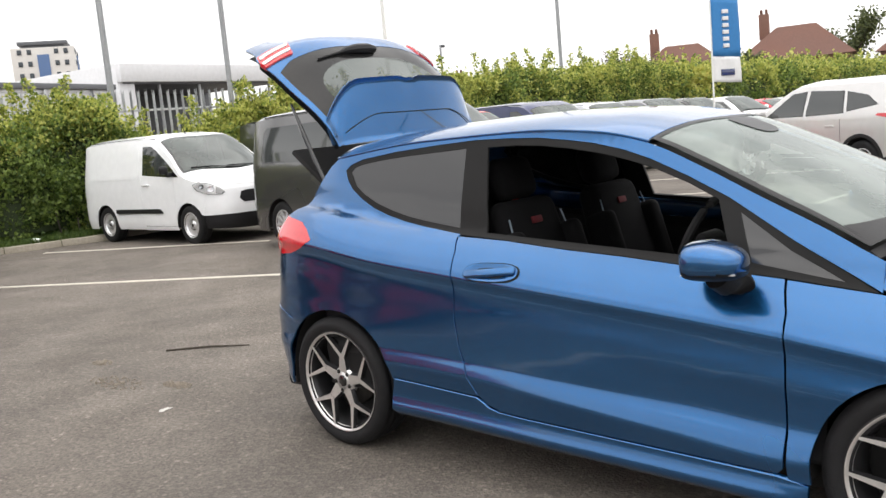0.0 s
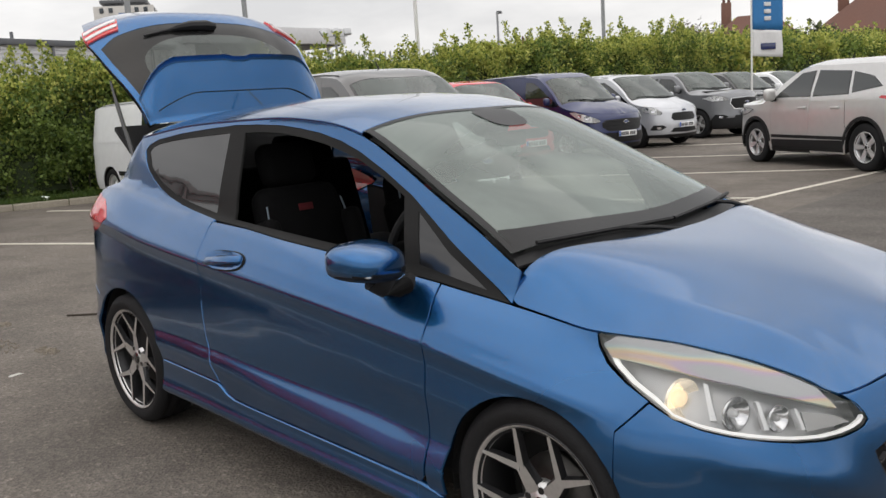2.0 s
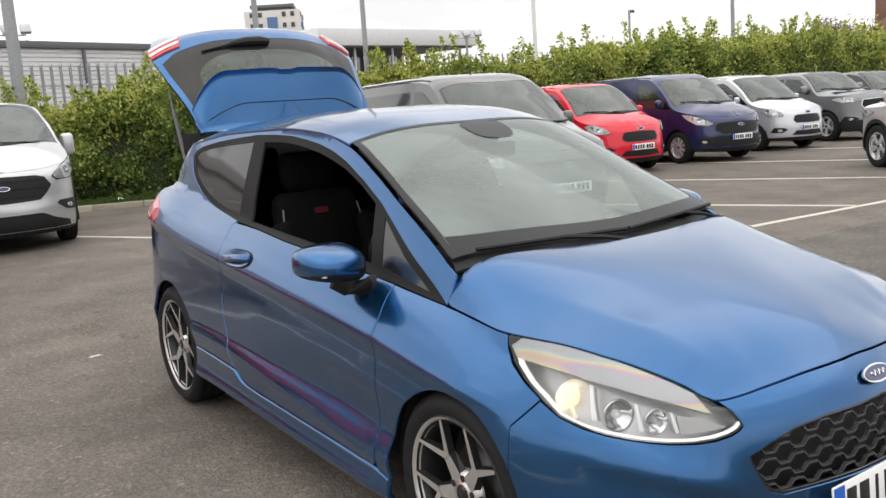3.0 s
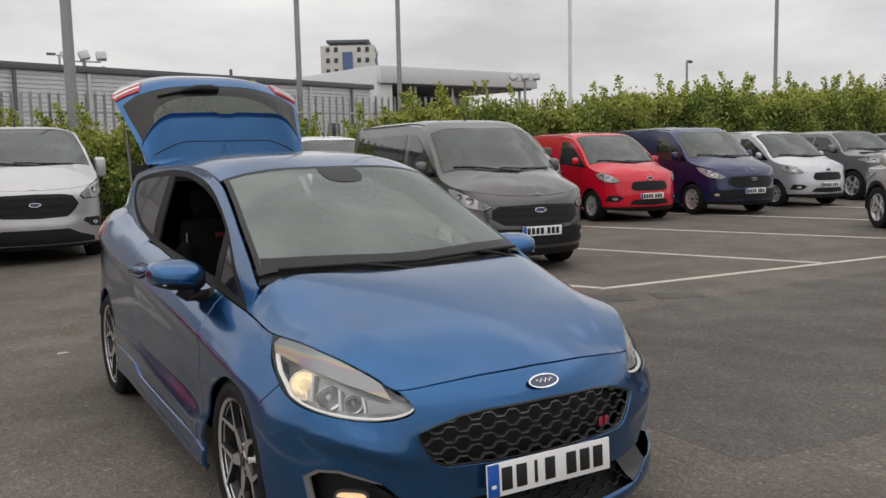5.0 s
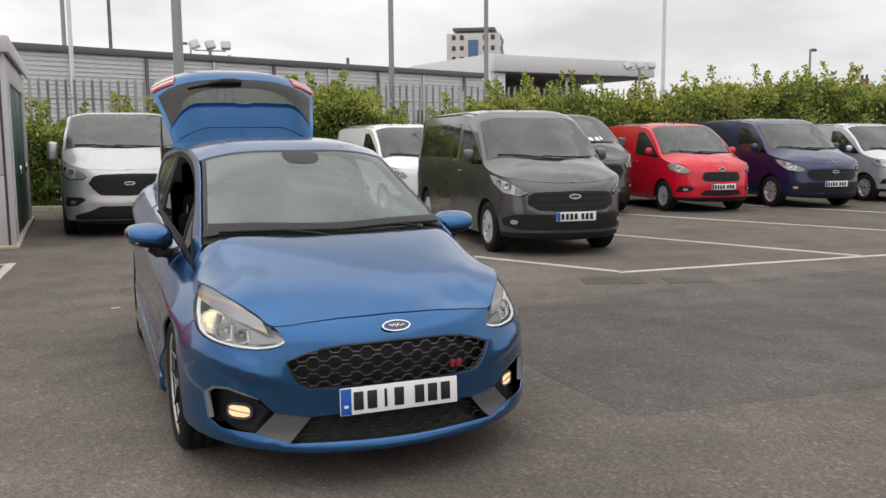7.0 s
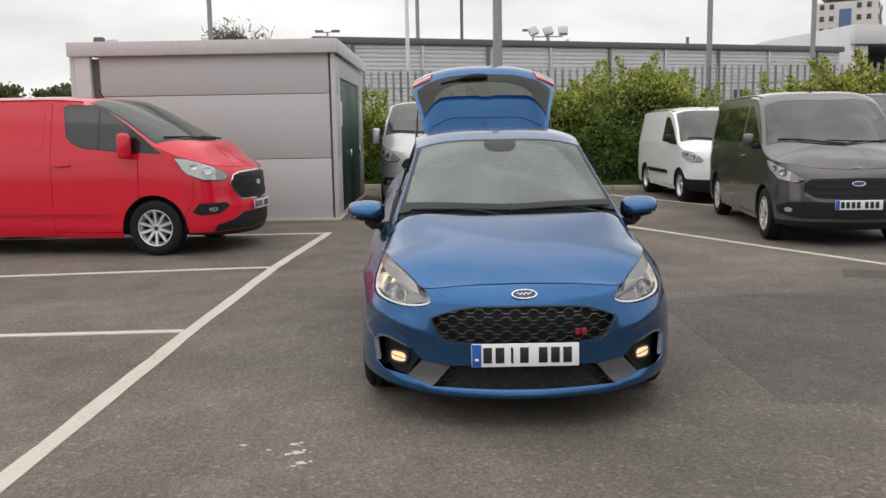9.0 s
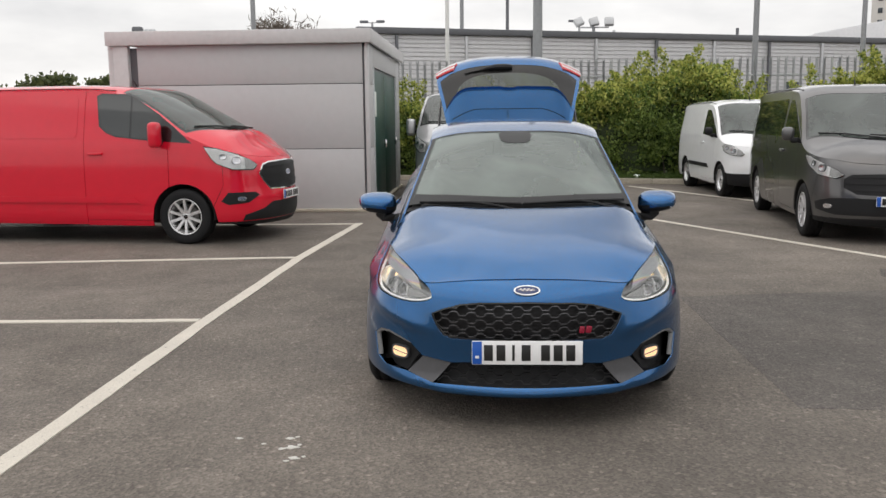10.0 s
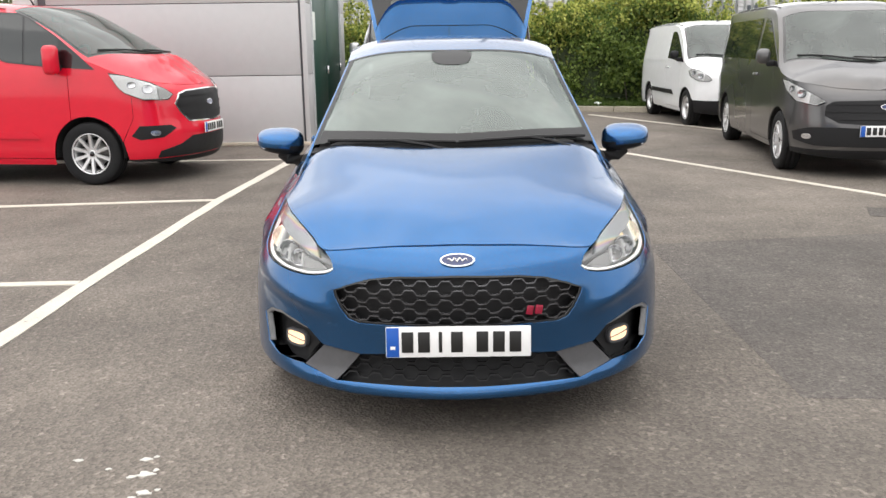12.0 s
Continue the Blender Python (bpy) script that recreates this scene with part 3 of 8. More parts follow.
def blades(name, n, place, size, lean, material, label, category, wide=0.35, seed=1):
    """Many small leaves or blades in one mesh; place gives their feet."""
    rg = np.random.default_rng(seed)
    c = place(rg, n)
    n = len(c)
    a, tilt = rg.uniform(0, 2 * np.pi, n), rg.normal(0, lean, (n, 2))
    L = size[0] + (size[1] - size[0]) * rg.random(n)
    up = np.stack([tilt[:, 0], tilt[:, 1], np.ones(n)], 1) if lean < 1 else rg.normal(0, 1, (n, 3)) + [0.25, 0, 0.35]
    up /= np.linalg.norm(up, axis=1)[:, None]
    side = np.cross(up, np.stack([np.cos(a), np.sin(a), 0.3 * rg.normal(0, 1, n)], 1))
    side /= np.linalg.norm(side, axis=1)[:, None]
    fold = np.cross(up, side)
    v = np.empty((n, 4, 3))
    v[:, 0] = c
    v[:, 1] = c + up * (L * 0.55)[:, None] + side * (L * wide)[:, None] + fold * (L * 0.10)[:, None]
    v[:, 2] = c + up * L[:, None]
    v[:, 3] = c + up * (L * 0.55)[:, None] - side * (L * wide)[:, None] + fold * (L * 0.10)[:, None]
    me = bpy.data.meshes.new(name)
    me.vertices.add(4 * n)
    me.vertices.foreach_set("co", v.ravel())
    me.loops.add(4 * n)
    me.loops.foreach_set("vertex_index", np.arange(4 * n, dtype=np.int32))
    me.polygons.add(n)
    me.polygons.foreach_set("loop_start", np.arange(0, 4 * n, 4, dtype=np.int32))
    me.materials.append(material)
    me.update(calc_edges=True)
    ob = new(name, me)
    return tagged(ob, label, category, kind="stuff") if label else ob


def verge_feet(rg, n):
    y = rg.uniform(-2.4, 6.0, n)
    k = np.interp(y, [-2.6, 1.75, 3.75, 6], [-16.6, -15.2, -14.55, -14.42])
    return np.stack([k - 0.08 - rg.random(n) ** 1.5 * 1.5, y, np.full(n, 0.095)], 1)


blades("grass", 16000, verge_feet, (0.04, 0.13), 0.35, GRASS, "short grass on the verge before the hedge", "grass", 0.07, 3)


# the hedge
def hump(y, k):
    return np.sin(y * 1.7 + k) * 0.4 + np.sin(y * 0.73 + 2 * k) * 0.35 + np.sin(y * 3.9 + k * 3) * 0.25


hedge_top = smooth([-8, -2.6, 0, 1.3, 2.5, 3.5, 4.4, 4.85, 5.3, 5.9, 6.9, 7.8, 8.4, 9.3, 12.4, 15, 18, 20, 25, 75], [1.5, 1.55, 1.55, 1.70, 1.95, 2.10, 2.15, 2.4, 2.0, 1.6, 1.5, 1.65, 2.08, 2.2, 2.24, 2.45, 2.62, 2.72, 2.75, 2.75])
hedge_face = smooth([-8, -2.6, 1.75, 3.75, 6, 75], [-17.2, -16.9, -15.95, -15.55, -15.3, -15.2])


def hedge_feet(y0, y1, young, spread):
    """Leaves in clumps over the hedge's face and top; young picks the pale clumps and the shoots above the top."""
    def place(rg, n):
        k = n // 48
        cy = rg.uniform(y0, y1, k)
        h = hedge_top(cy) + 0.20 * hump(cy, 1.0)
        face = hedge_face(cy) + 0.18 * hump(cy, 2.3)
        on_top = rg.random(k) < 0.36
        cz = np.where(on_top, h - np.abs(rg.normal(0, 0.16, k)), 0.05 + h * rg.random(k) ** 0.9)
        lump = 0.18 * np.sin(cy * 2.9 + cz * 3.1) + 0.14 * np.sin(cy * 6.1 - cz * 5.3 + 1)
        cx = np.where(on_top, face - rg.random(k) * 1.2, face + lump - np.abs(rg.normal(0, 0.22, k)) + np.where(cz < 0.35, -0.2, 0))
        pale = rg.random(k) < 0.10 + 0.55 * np.clip(cz / h, 0, 1) ** 2.5 + 0.30 * np.sin(cy * 1.31) * np.sin(cy * 0.43 + 1)
        size = rg.uniform(0.06, 0.17, k) * spread
        i = rg.integers(0, k, n)
        c = np.stack([cx, cy, cz], 1)[i] + rg.normal(0, 1, (n, 3)) * size[i][:, None] * [0.8, 1.0, 0.75]
        keep = pale[i] == young
        # shoots above the top, each on its own stem
        s_ = rg.random(n) < (0.20 if young else 0.08)
        stem = rg.integers(0, max(1, int((y1 - y0) / 0.085)), n)
        w1, w2, w3 = [(np.sin(stem * q + y0) * 43758.5453) % 1.0 for q in (12.9898, 78.233, 37.719)]
        sy = y0 + (stem + 3 * w3) * 0.085
        rise = rg.random(n) ** 1.2
        sz = hedge_top(sy) + 0.20 * hump(sy, 1.0) - 0.12 + rise * (0.16 + 0.86 * w1 ** 3.0)
        sx_ = hedge_face(sy) - 0.1 - 0.9 * w2 + rg.normal(0, 0.03, n)
        sy = sy + (w2 - 0.5) * 0.7 * rise ** 1.5 + rg.normal(0, 1, n) * (0.035 + 0.10 * (1 - rise))
        c = np.where(s_[:, None], np.stack([sx_, sy, sz], 1), c)
        c[:, 2] = np.maximum(c[:, 2], 0.08)
        return c[keep | s_]

    return place


hedge = thing("hedge", "leafy green hedge with ragged young shoots", "hedge", pose(0, 0, 0.1))
for y0, y1, n, size, spread, sd in ((-2.6, 9.0, 150000, (0.035, 0.10), 1.0, 11), (9.0, 28.0, 140000, (0.05, 0.11), 1.35, 12), (28.0, 72.0, 70000, (0.09, 0.2), 2.2, 13)):
    for young, m_ in ((False, LEAF), (True, YOUNG_LEAF)):
        ob = blades("young_leaves" if young else "hedge_leaves", n, hedge_feet(y0, y1, young, spread), size, 2.0, m_, "", "", 0.34, sd)
        ob.parent = hedge
        tagged(ob, kind="stuff")
# closed core in that shade colour, so gaps between the leaves stay dark
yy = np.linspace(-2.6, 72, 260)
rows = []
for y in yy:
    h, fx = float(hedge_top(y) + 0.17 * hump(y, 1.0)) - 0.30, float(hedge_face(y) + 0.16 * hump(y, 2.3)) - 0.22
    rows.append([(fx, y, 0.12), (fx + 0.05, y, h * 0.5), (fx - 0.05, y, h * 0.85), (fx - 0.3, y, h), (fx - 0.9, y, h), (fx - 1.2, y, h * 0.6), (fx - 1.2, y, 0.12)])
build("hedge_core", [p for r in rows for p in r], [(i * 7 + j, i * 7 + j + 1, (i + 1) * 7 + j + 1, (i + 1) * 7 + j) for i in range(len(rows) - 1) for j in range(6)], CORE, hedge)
for i in range(26):
    y = -2.0 + i * 0.31 + rnd.uniform(-0.1, 0.1)
    x = float(hedge_face(y)) + rnd.uniform(-0.3, 0.02)
    part("stem", tube([(x, y, 0.0), (x + rnd.uniform(-0.1, 0.1), y + rnd.uniform(-0.1, 0.1), 0.5), (x - 0.1, y + rnd.uniform(-0.2, 0.2), 1.2)], [0.018, 0.014, 0.008], 5), BARK, hedge)

# palisade fence behind it
fence = thing("palisade_fence", "galvanised steel palisade fence with split pointed pales", "fence", pose(-17.62, 0, 0))
bm = bmesh.new()
prof_ = [(-0.034, 0.012), (-0.014, 0.0), (0.0, 0.014), (0.014, 0.0), (0.034, 0.012)]
lo_, hi_ = [], []
for px, dx in prof_:
    lo_.append(bm.verts.new((dx, px, 0.12)))
    hi_.append(bm.verts.new((dx, px, 2.86 + (0.05 if abs(px) > 0.02 else (0.0 if px else -0.03)))))
for i in range(4):
    bm.faces.new((lo_[i], lo_[i + 1], hi_[i + 1], hi_[i]))
bmesh.ops.solidify(bm, geom=bm.faces[:], thickness=0.004)
pale = part("pale", bm, GALV, fence, soft=False)
for i in range(190):
    ob = pale if i == 0 else new("pale", pale.data)
    ob.parent = fence
    ob.matrix_local = pose(rnd.uniform(-0.004, 0.004), -8.2 + i * 0.186, rnd.uniform(-0.01, 0.01), 0, 0, rnd.uniform(-3, 3))
for z in (0.45, 2.45):
    part("rail", rbox((0.045, 36.0, 0.05), (-0.03, 9.5, z), 0.006), GALV, fence)
for i in range(13):
    part("post", rbox((0.10, 0.06, 2.75), (-0.09, -8.2 + i * 2.79, 1.38), 0.005), GALV, fence)

# ---------------------------------------------------------------- the hut
hut = thing("utility_hut", "grey clad flat-roofed hut with dark green door", "hut", pose(0, 0, 0))
x1, x0, y0, y1 = -9.13, -14.25, -6.10, -2.03
part("wall_core", rbox((x1 - x0 - 0.06, y1 - y0 - 0.06, 2.62), ((x0 + x1) / 2, (y0 + y1) / 2, 1.31), 0.0), CAP, hut, soft=False)
for z0, z1 in ((0.03, 1.005), (1.015, 2.025), (2.035, 2.66)):
    part("cladding_panel", rbox((0.05, y1 - y0 - 0.48, z1 - z0), (x1 - 0.02, (y0 + y1) / 2 + 0.16, (z0 + z1) / 2), 0.006), HUT, hut)
    part("cladding_panel", rbox((0.62, 0.05, z1 - z0), (x1 - 0.36, y1 - 0.02, (z0 + z1) / 2), 0.006), HUT, hut)
    part("cladding_panel", rbox((0.66, 0.05, z1 - z0), (x0 + 0.36, y1 - 0.02, (z0 + z1) / 2), 0.006), HUT, hut)
part("corner_post", rbox((0.07, 0.07, 2.66), (x1 - 0.01, y1 - 0.01, 1.33), 0.008), HUT, hut)
part("corner_post", rbox((0.12, 0.24, 2.66), (x1 + 0.02, y0 + 0.16, 1.33), 0.012), HUT_PALE, hut)
part("corner_post", rbox((0.08, 0.10, 2.66), (x1 - 0.03, y0 - 0.02, 1.33), 0.012), HUT_PALE, hut)
part("lintel", rbox((3.86, 0.05, 0.34), (-11.7, y1 - 0.022, 2.49), 0.006), HUT, hut)
for xa, xb in ((-9.83, -11.66), (-11.69, -13.55)):
    dr = part("door", rbox((abs(xb - xa), 0.045, 2.24), ((xa + xb) / 2, y1 - 0.045, 1.16), 0.006), HUT_GREEN, hut)
    part("door_handle", rbox((0.03, 0.05, 0.14), ((xa + xb) / 2 - 0.75, y1 + 0.0, 1.02), 0.01), CHROME, dr)
part("door_frame", rbox((0.09, 0.08, 2.32), (-9.79, y1 - 0.02, 1.16), 0.008), GALV, hut)
part("door_frame", rbox((0.09, 0.08, 2.32), (-13.58, y1 - 0.02, 1.16), 0.008), GALV, hut)
part("notice", rbox((0.30, 0.01, 0.42), (-10.15, y1 - 0.015, 1.72), 0.003), PAPER, hut)
part("roof_slab", rbox((x1 - x0 + 0.20, y1 - y0 + 0.12, 0.10), ((x0 + x1) / 2, (y0 + y1) / 2, 2.77), 0.02), HUT_PALE, hut)
part("fascia", rbox((0.05, y1 - y0 + 0.14, 0.22), (x1 + 0.10, (y0 + y1) / 2 + 0.01, 2.76), 0.012), HUT_PALE, hut)
part("fascia", rbox((x1 - x0 + 0.20, 0.05, 0.22), ((x0 + x1) / 2 - 0.03, y1 + 0.06, 2.76), 0.012), HUT_PALE, hut)
part("plinth", rbox((x1 - x0 + 0.10, y1 - y0 + 0.10, 0.05), ((x0 + x1) / 2, (y0 + y1) / 2, 0.025), 0.01), KERB, hut)
fl = thing("floodlight", "grey twin floodlight standing on the hut roof", "lamp", pose(-9.6, -5.75, 2.82))
part("lamp_head", rbox((0.14, 0.17, 0.14), (0, -0.10, 0.11), 0.03, turn=pose(0, 0, 0, 0, 0, 8)), CAP, fl)
part("lamp_head", rbox((0.12, 0.18, 0.10), (0, 0.11, 0.09), 0.03), GALV, fl)
part("bracket", rbox((0.06, 0.5, 0.05), (0, 0, 0.025), 0.01), GALV, fl)


# ---------------------------------------------------------------- poles, masts and flags
def column(x, y, r0, r1, h, material, label, name="lamp_column"):
    return tagged(part(name, tube([(x, y, 0), (x, y, h * 0.5), (x, y, h)], [r0, (r0 + r1) / 2, r1], 14), material, None), label, "pole")


p = column(-17.05, 1.10, 0.125, 0.10, 9.0, POLE_GREY, "thick grey steel column behind the hedge")
column(-17.86, 6.55, 0.075, 0.06, 10.0, POLE_GREY, "slim grey lighting column behind the hedge")
column(-16.1, 8.45, 0.060, 0.05, 10.0, POLE_GREY, "slim grey lighting column behind the hedge")
column(-17.2, 14.63, 0.06, 0.045, 10.0, POLE_WHITE, "slim pale flag pole behind the hedge", "flag_pole")
column(-17.7, 24.13, 0.07, 0.06, 12.0, POLE_GREY, "slim dark lighting column behind the hedge")
column(-18.7, -1.16, 0.055, 0.045, 11.0, POLE_WHITE, "slim white flag pole behind the fence", "flag_pole")
column(-24.2, -7.7, 0.085, 0.07, 11.0, POLE_GREY, "grey lighting column behind the hut")
column(-44.0, -1.4, 0.12, 0.10, 12.0, POLE_GREY, "pale column behind the warehouse fence")
column(-65.0, 1.6, 0.14, 0.12, 14.0, CAP, "dark pole rising behind the warehouse")


def street_lamp(x, y, h, heads, turn, label):
    lamp = thing("street_lamp", label, "lamp", pose(x, y, 0, 0, 0, turn))
    part("pole", tube([(0, 0, 0), (0, 0, h)], [0.10, 0.07], 10), POLE_GREY, lamp)
    for k, d in enumerate(heads):
        part("arm", tube([(0, 0, h - 0.05), (0, d * 0.9, h)], 0.035, 6), POLE_GREY, lamp)
        part("lamp_head", rbox((0.30, 0.55, 0.16), (0, d, h + 0.03), 0.04), CAP, lamp)
    return lamp


street_lamp(-54.7, -7.6, 7.8, (-0.55, 0.55), 0, "twin-headed street lamp beyond the warehouse yard")
street_lamp(-60.0, 6.6, 8.2, (-0.5,), 0, "dark street lamp with a single arm")
street_lamp(-38.9, 41.8, 6.9, (0.7,), 30, "street lamp with one short arm above the hedge")


def flood_mast(x, y, h, turn, label):
    mast = thing("floodlight_mast", label, "lamp", pose(x, y, 0, 0, 0, turn))
    part("pole", tube([(0, 0, 0), (0, 0, h)], [0.12, 0.09], 10), POLE_GREY, mast)
    part("crossbar", rbox((0.08, 1.7, 0.08), (0, 0, h), 0.01), GALV, mast)
    for k, tilt in ((-0.85, 25), (0.0, 15), (0.85, 0)):
        part("lamp_head", rbox((0.28, 0.52, 0.48), (0.08, k, h + 0.30), 0.06, turn=pose(0, 0, 0, tilt, -25, 0)), GALV, mast)
    return mast


flood_mast(-46.5, 6.0, 6.45, 0, "galvanised mast with three floodlights")
flood_mast(-49.7, 36.6, 6.35, -25, "galvanised mast with three floodlights by the canopy")


def flag(x, y, turn, z0, z1, wide, top, low, share, label, bars):
    fg = thing("flag", label, "flag", pose(x, y, 0, 0, 0, turn))
    part("pole", tube([(0, 0, 0), (0, 0, z1 + 0.15)], [0.03, 0.022], 8), POLE_WHITE, fg)
    for nm, a, b, m in (("cloth", z0 + (z1 - z0) * share, z1, top), ("cloth_foot", z0, z0 + (z1 - z0) * share, low)):
        v, f = [], []
        for i in range(13):
            for j in range(9):
                q = i / 12
                v.append((0.03 * math.sin(q * 7 + j * 0.4) * q, 0.03 + wide * q, a + (b - a) * j / 8 - 0.06 * q))
        f = [(i * 9 + j, (i + 1) * 9 + j, (i + 1) * 9 + j + 1, i * 9 + j + 1) for i in range(12) for j in range(8)]
        ob = build(nm, v, f, m, fg)
        md = ob.modifiers.new("thick", "SOLIDIFY")
        md.thickness = 0.006
    for (yy_, zz_, w_, h_, m) in bars:
        part("flag_mark", rbox((0.07, w_, h_), (0.0, yy_, zz_), 0.01), m, fg)
    return fg


flag(-10.4, 20.8, -28, 2.05, 4.45, 0.95, FLAG_BLUE, FLAG_WHITE, 0.30, "tall blue advertising flag with a white foot", [(0.50, 3.05 + 0.19 * q, 0.20, 0.11, FLAG_WHITE) for q in range(6)] + [(0.52, 2.30, 0.46, 0.18, BADGE_BLUE)])
flag(-10.3, 40.8, -20, 1.9, 4.6, 0.9, FLAG_WHITE, FLAG_WHITE, 0.3, "pale grey advertising flag far down the row", [(0.5, 3.2, 0.25, 1.6, DARK_GREY)])

# ---------------------------------------------------------------- buildings beyond the hedge


def frame_at(a, b):
    """A pose with x along a to b on the ground."""
    return pose(a[0], a[1], 0, 0, 0, math.degrees(math.atan2(b[1] - a[1], b[0] - a[0]))), math.hypot(b[0] - a[0], b[1] - a[1])


m_, L = frame_at((-41.4, -6.6), (-53.6, 26.0))
shed = thing("warehouse", "long low warehouse with pale ribbed cladding and dark capping", "building", m_)
v, f, n_rib = [], [], 26
for i in range(n_rib):
    z = 5.85 * i / n_rib
    dz = 5.85 / n_rib
    for zz, dy in ((z, 0.0), (z + dz * 0.62, 0.0), (z + dz * 0.70, 0.07), (z + dz * 0.92, 0.07)):
        v += [(0, dy, zz), (L, dy, zz)]
f = [(2 * i, 2 * i + 1, 2 * i + 3, 2 * i + 2) for i in range(len(v) // 2 - 1)]
build("ribbed_wall", v, f, RIBBED, shed, soft=False)
part("shed_body", rbox((L, 16, 5.7), (L / 2, 8.2, 2.85), 0), RIBBED, shed, soft=False)
part("capping", rbox((L + 0.4, 0.5, 0.34), (L / 2, 0.05, 6.0), 0.04), CAP, shed)
for i in range(9):
    part("downpipe", rbox((0.16, 0.14, 5.8), (L * (i + 0.5) / 9, -0.08, 2.9), 0.03), GALV if i % 2 else CAP, shed)
for i in range(7):
    part("window", rbox((1.0, 0.06, 0.9), (L - 1.6 - i * 2.1, -0.04, 3.0), 0.02), PANE, shed)
part("roof_flue", tube([(L * 0.72, 3, 5.8), (L * 0.72, 3, 6.9)], 0.10, 8), CAP, shed)
part("roof_flue", tube([(L * 0.5, 5, 5.8), (L * 0.5, 5, 6.8)], 0.10, 8), GALV, shed)

A, B = (-55.5, 27.9), (-57.8, 43.3)
m_, L = frame_at(A, B)
show = thing("canopy_building", "pale flat-roofed building with a deep dark canopy", "building", m_)
part("fascia", rbox((L + 0.6, 0.5, 1.25), (L / 2, 0.0, 7.1), 0.05), RIBBED, show)
part("end_wall", rbox((1.2, 9.0, 7.0), (0.4, 4.6, 3.5), 0.03), RIBBED, show)
part("side_wall", rbox((0.4, 14.0, 7.7), (-0.05, 7.2, 3.85), 0.03), RIBBED, show)
part("back_wall", rbox((L, 0.4, 6.4), (L / 2, 9.0, 3.2), 0.02), CAP, show)
part("soffit", rbox((L, 9.0, 0.2), (L / 2, 4.6, 6.45), 0.02), CAP, show)
part("roof", rbox((L + 0.4, 12.0, 0.2), (L / 2, 6.4, 7.68), 0.02), RIBBED, show)
for i in range(4):
    part("canopy_post", rbox((0.18, 0.18, 6.4), (3.5 + i * 3.7, 0.6, 3.2), 0.02), GALV, show)

tower = thing("tower_block", "cream tower block with a blue stripe and dark roof", "building", pose(-450, 208, 0, 0, 0, 60))
part("wall", rbox((29, 29, 58.6), (0, 0, 29.3), 0.1), CREAM, tower)
part("roof_storey", rbox((19, 19, 2.0), (0, 0, 59.4), 0.1), CAP, tower)
part("roof", rbox((23, 23, 1.6), (0, 0, 61.2), 0.1), CAP, tower)
part("stair_wing", rbox((7, 9, 51.5), (11, 18, 25.75), 0.1), CREAM, tower)
part("stripe", rbox((5.4, 0.8, 55.0), (0, -14.6, 27.6), 0.05), TOWER_BLUE, tower)
part("stripe", rbox((0.8, 5.4, 55.0), (14.6, 0, 27.6), 0.05), TOWER_BLUE, tower)
for zi in range(10):
    for xi in (-10.6, -6.2, 6.2, 10.6):
        part("window", rbox((2.0, 0.4, 2.4), (xi, -14.6, 5.2 + zi * 5.7), 0.02), PANE, tower)
        part("window", rbox((0.4, 2.0, 2.4), (14.6, xi, 5.2 + zi * 5.7), 0.02), PANE, tower)


def house(x, y, turn, w, d, eaves, ridge, label):
    hs = thing("house", label, "house", pose(x, y, 0, 0, 0, turn))
    part("wall", rbox((w, d, eaves), (0, 0, eaves / 2), 0.02), BRICK, hs)
    bm = bmesh.new()
    o = 0.45
    base = [bm.verts.new((sx_ * (w / 2 + o), sy_ * (d / 2 + o), eaves)) for sx_, sy_ in ((-1, -1), (1, -1), (1, 1), (-1, 1))]
    r = [bm.verts.new((-w * 0.18, 0, ridge)), bm.verts.new((w * 0.18, 0, ridge))]
    for q in ((base[0], base[1], r[1], r[0]), (base[2], base[3], r[0], r[1]), (base[1], base[2], r[1]), (base[3], base[0], r[0]), base[::-1]):
        bm.faces.new(q)
    rf = part("roof", bm, TILES, hs, soft=False)
    ch = part("chimney", rbox((1.0, 0.7, 2.6), (-w * 0.3, 0.4, ridge + 0.2), 0.03), BRICK, rf)
    for k in (-0.25, 0.25):
        part("chimney_pot", tube([(-w * 0.3 + k, 0.4, ridge + 1.45), (-w * 0.3 + k, 0.4, ridge + 2.0)], [0.16, 0.13], 8), TILES, ch)
    for k in (-1, 1):
        wn_ = part("window", rbox((1.7, 0.12, 1.2), (k * w * 0.26, -d / 2, eaves - 1.2), 0.02), PLATE_WHITE, hs)
        part("pane", rbox((1.5, 0.05, 1.0), (k * w * 0.26, -d / 2 - 0.06, eaves - 1.2), 0.01), PANE, wn_)
    return hs


house(-43.6, 86.6, 25, 9.5, 8.5, 4.9, 8.0, "brick house with a brown hipped roof and chimney")
house(-33.0, 91.0, 15, 10.5, 9, 5.2, 8.7, "brick house with a brown hipped roof and chimney")
house(-20.5, 95.0, 10, 10.0, 9, 5.0, 8.2, "brick house with a brown hipped roof and chimney")
house(-72.0, 88.0, 40, 11, 9, 4.4, 6.8, "low brick house with a dark roof beyond the hedge")
slab("far_wall", [(-64, 74), (-58, 70), (-57.5, 70.6), (-63.5, 74.6)], 0, 6.2, CREAM, "pale rendered gable wall beyond the hedge", "building", "")


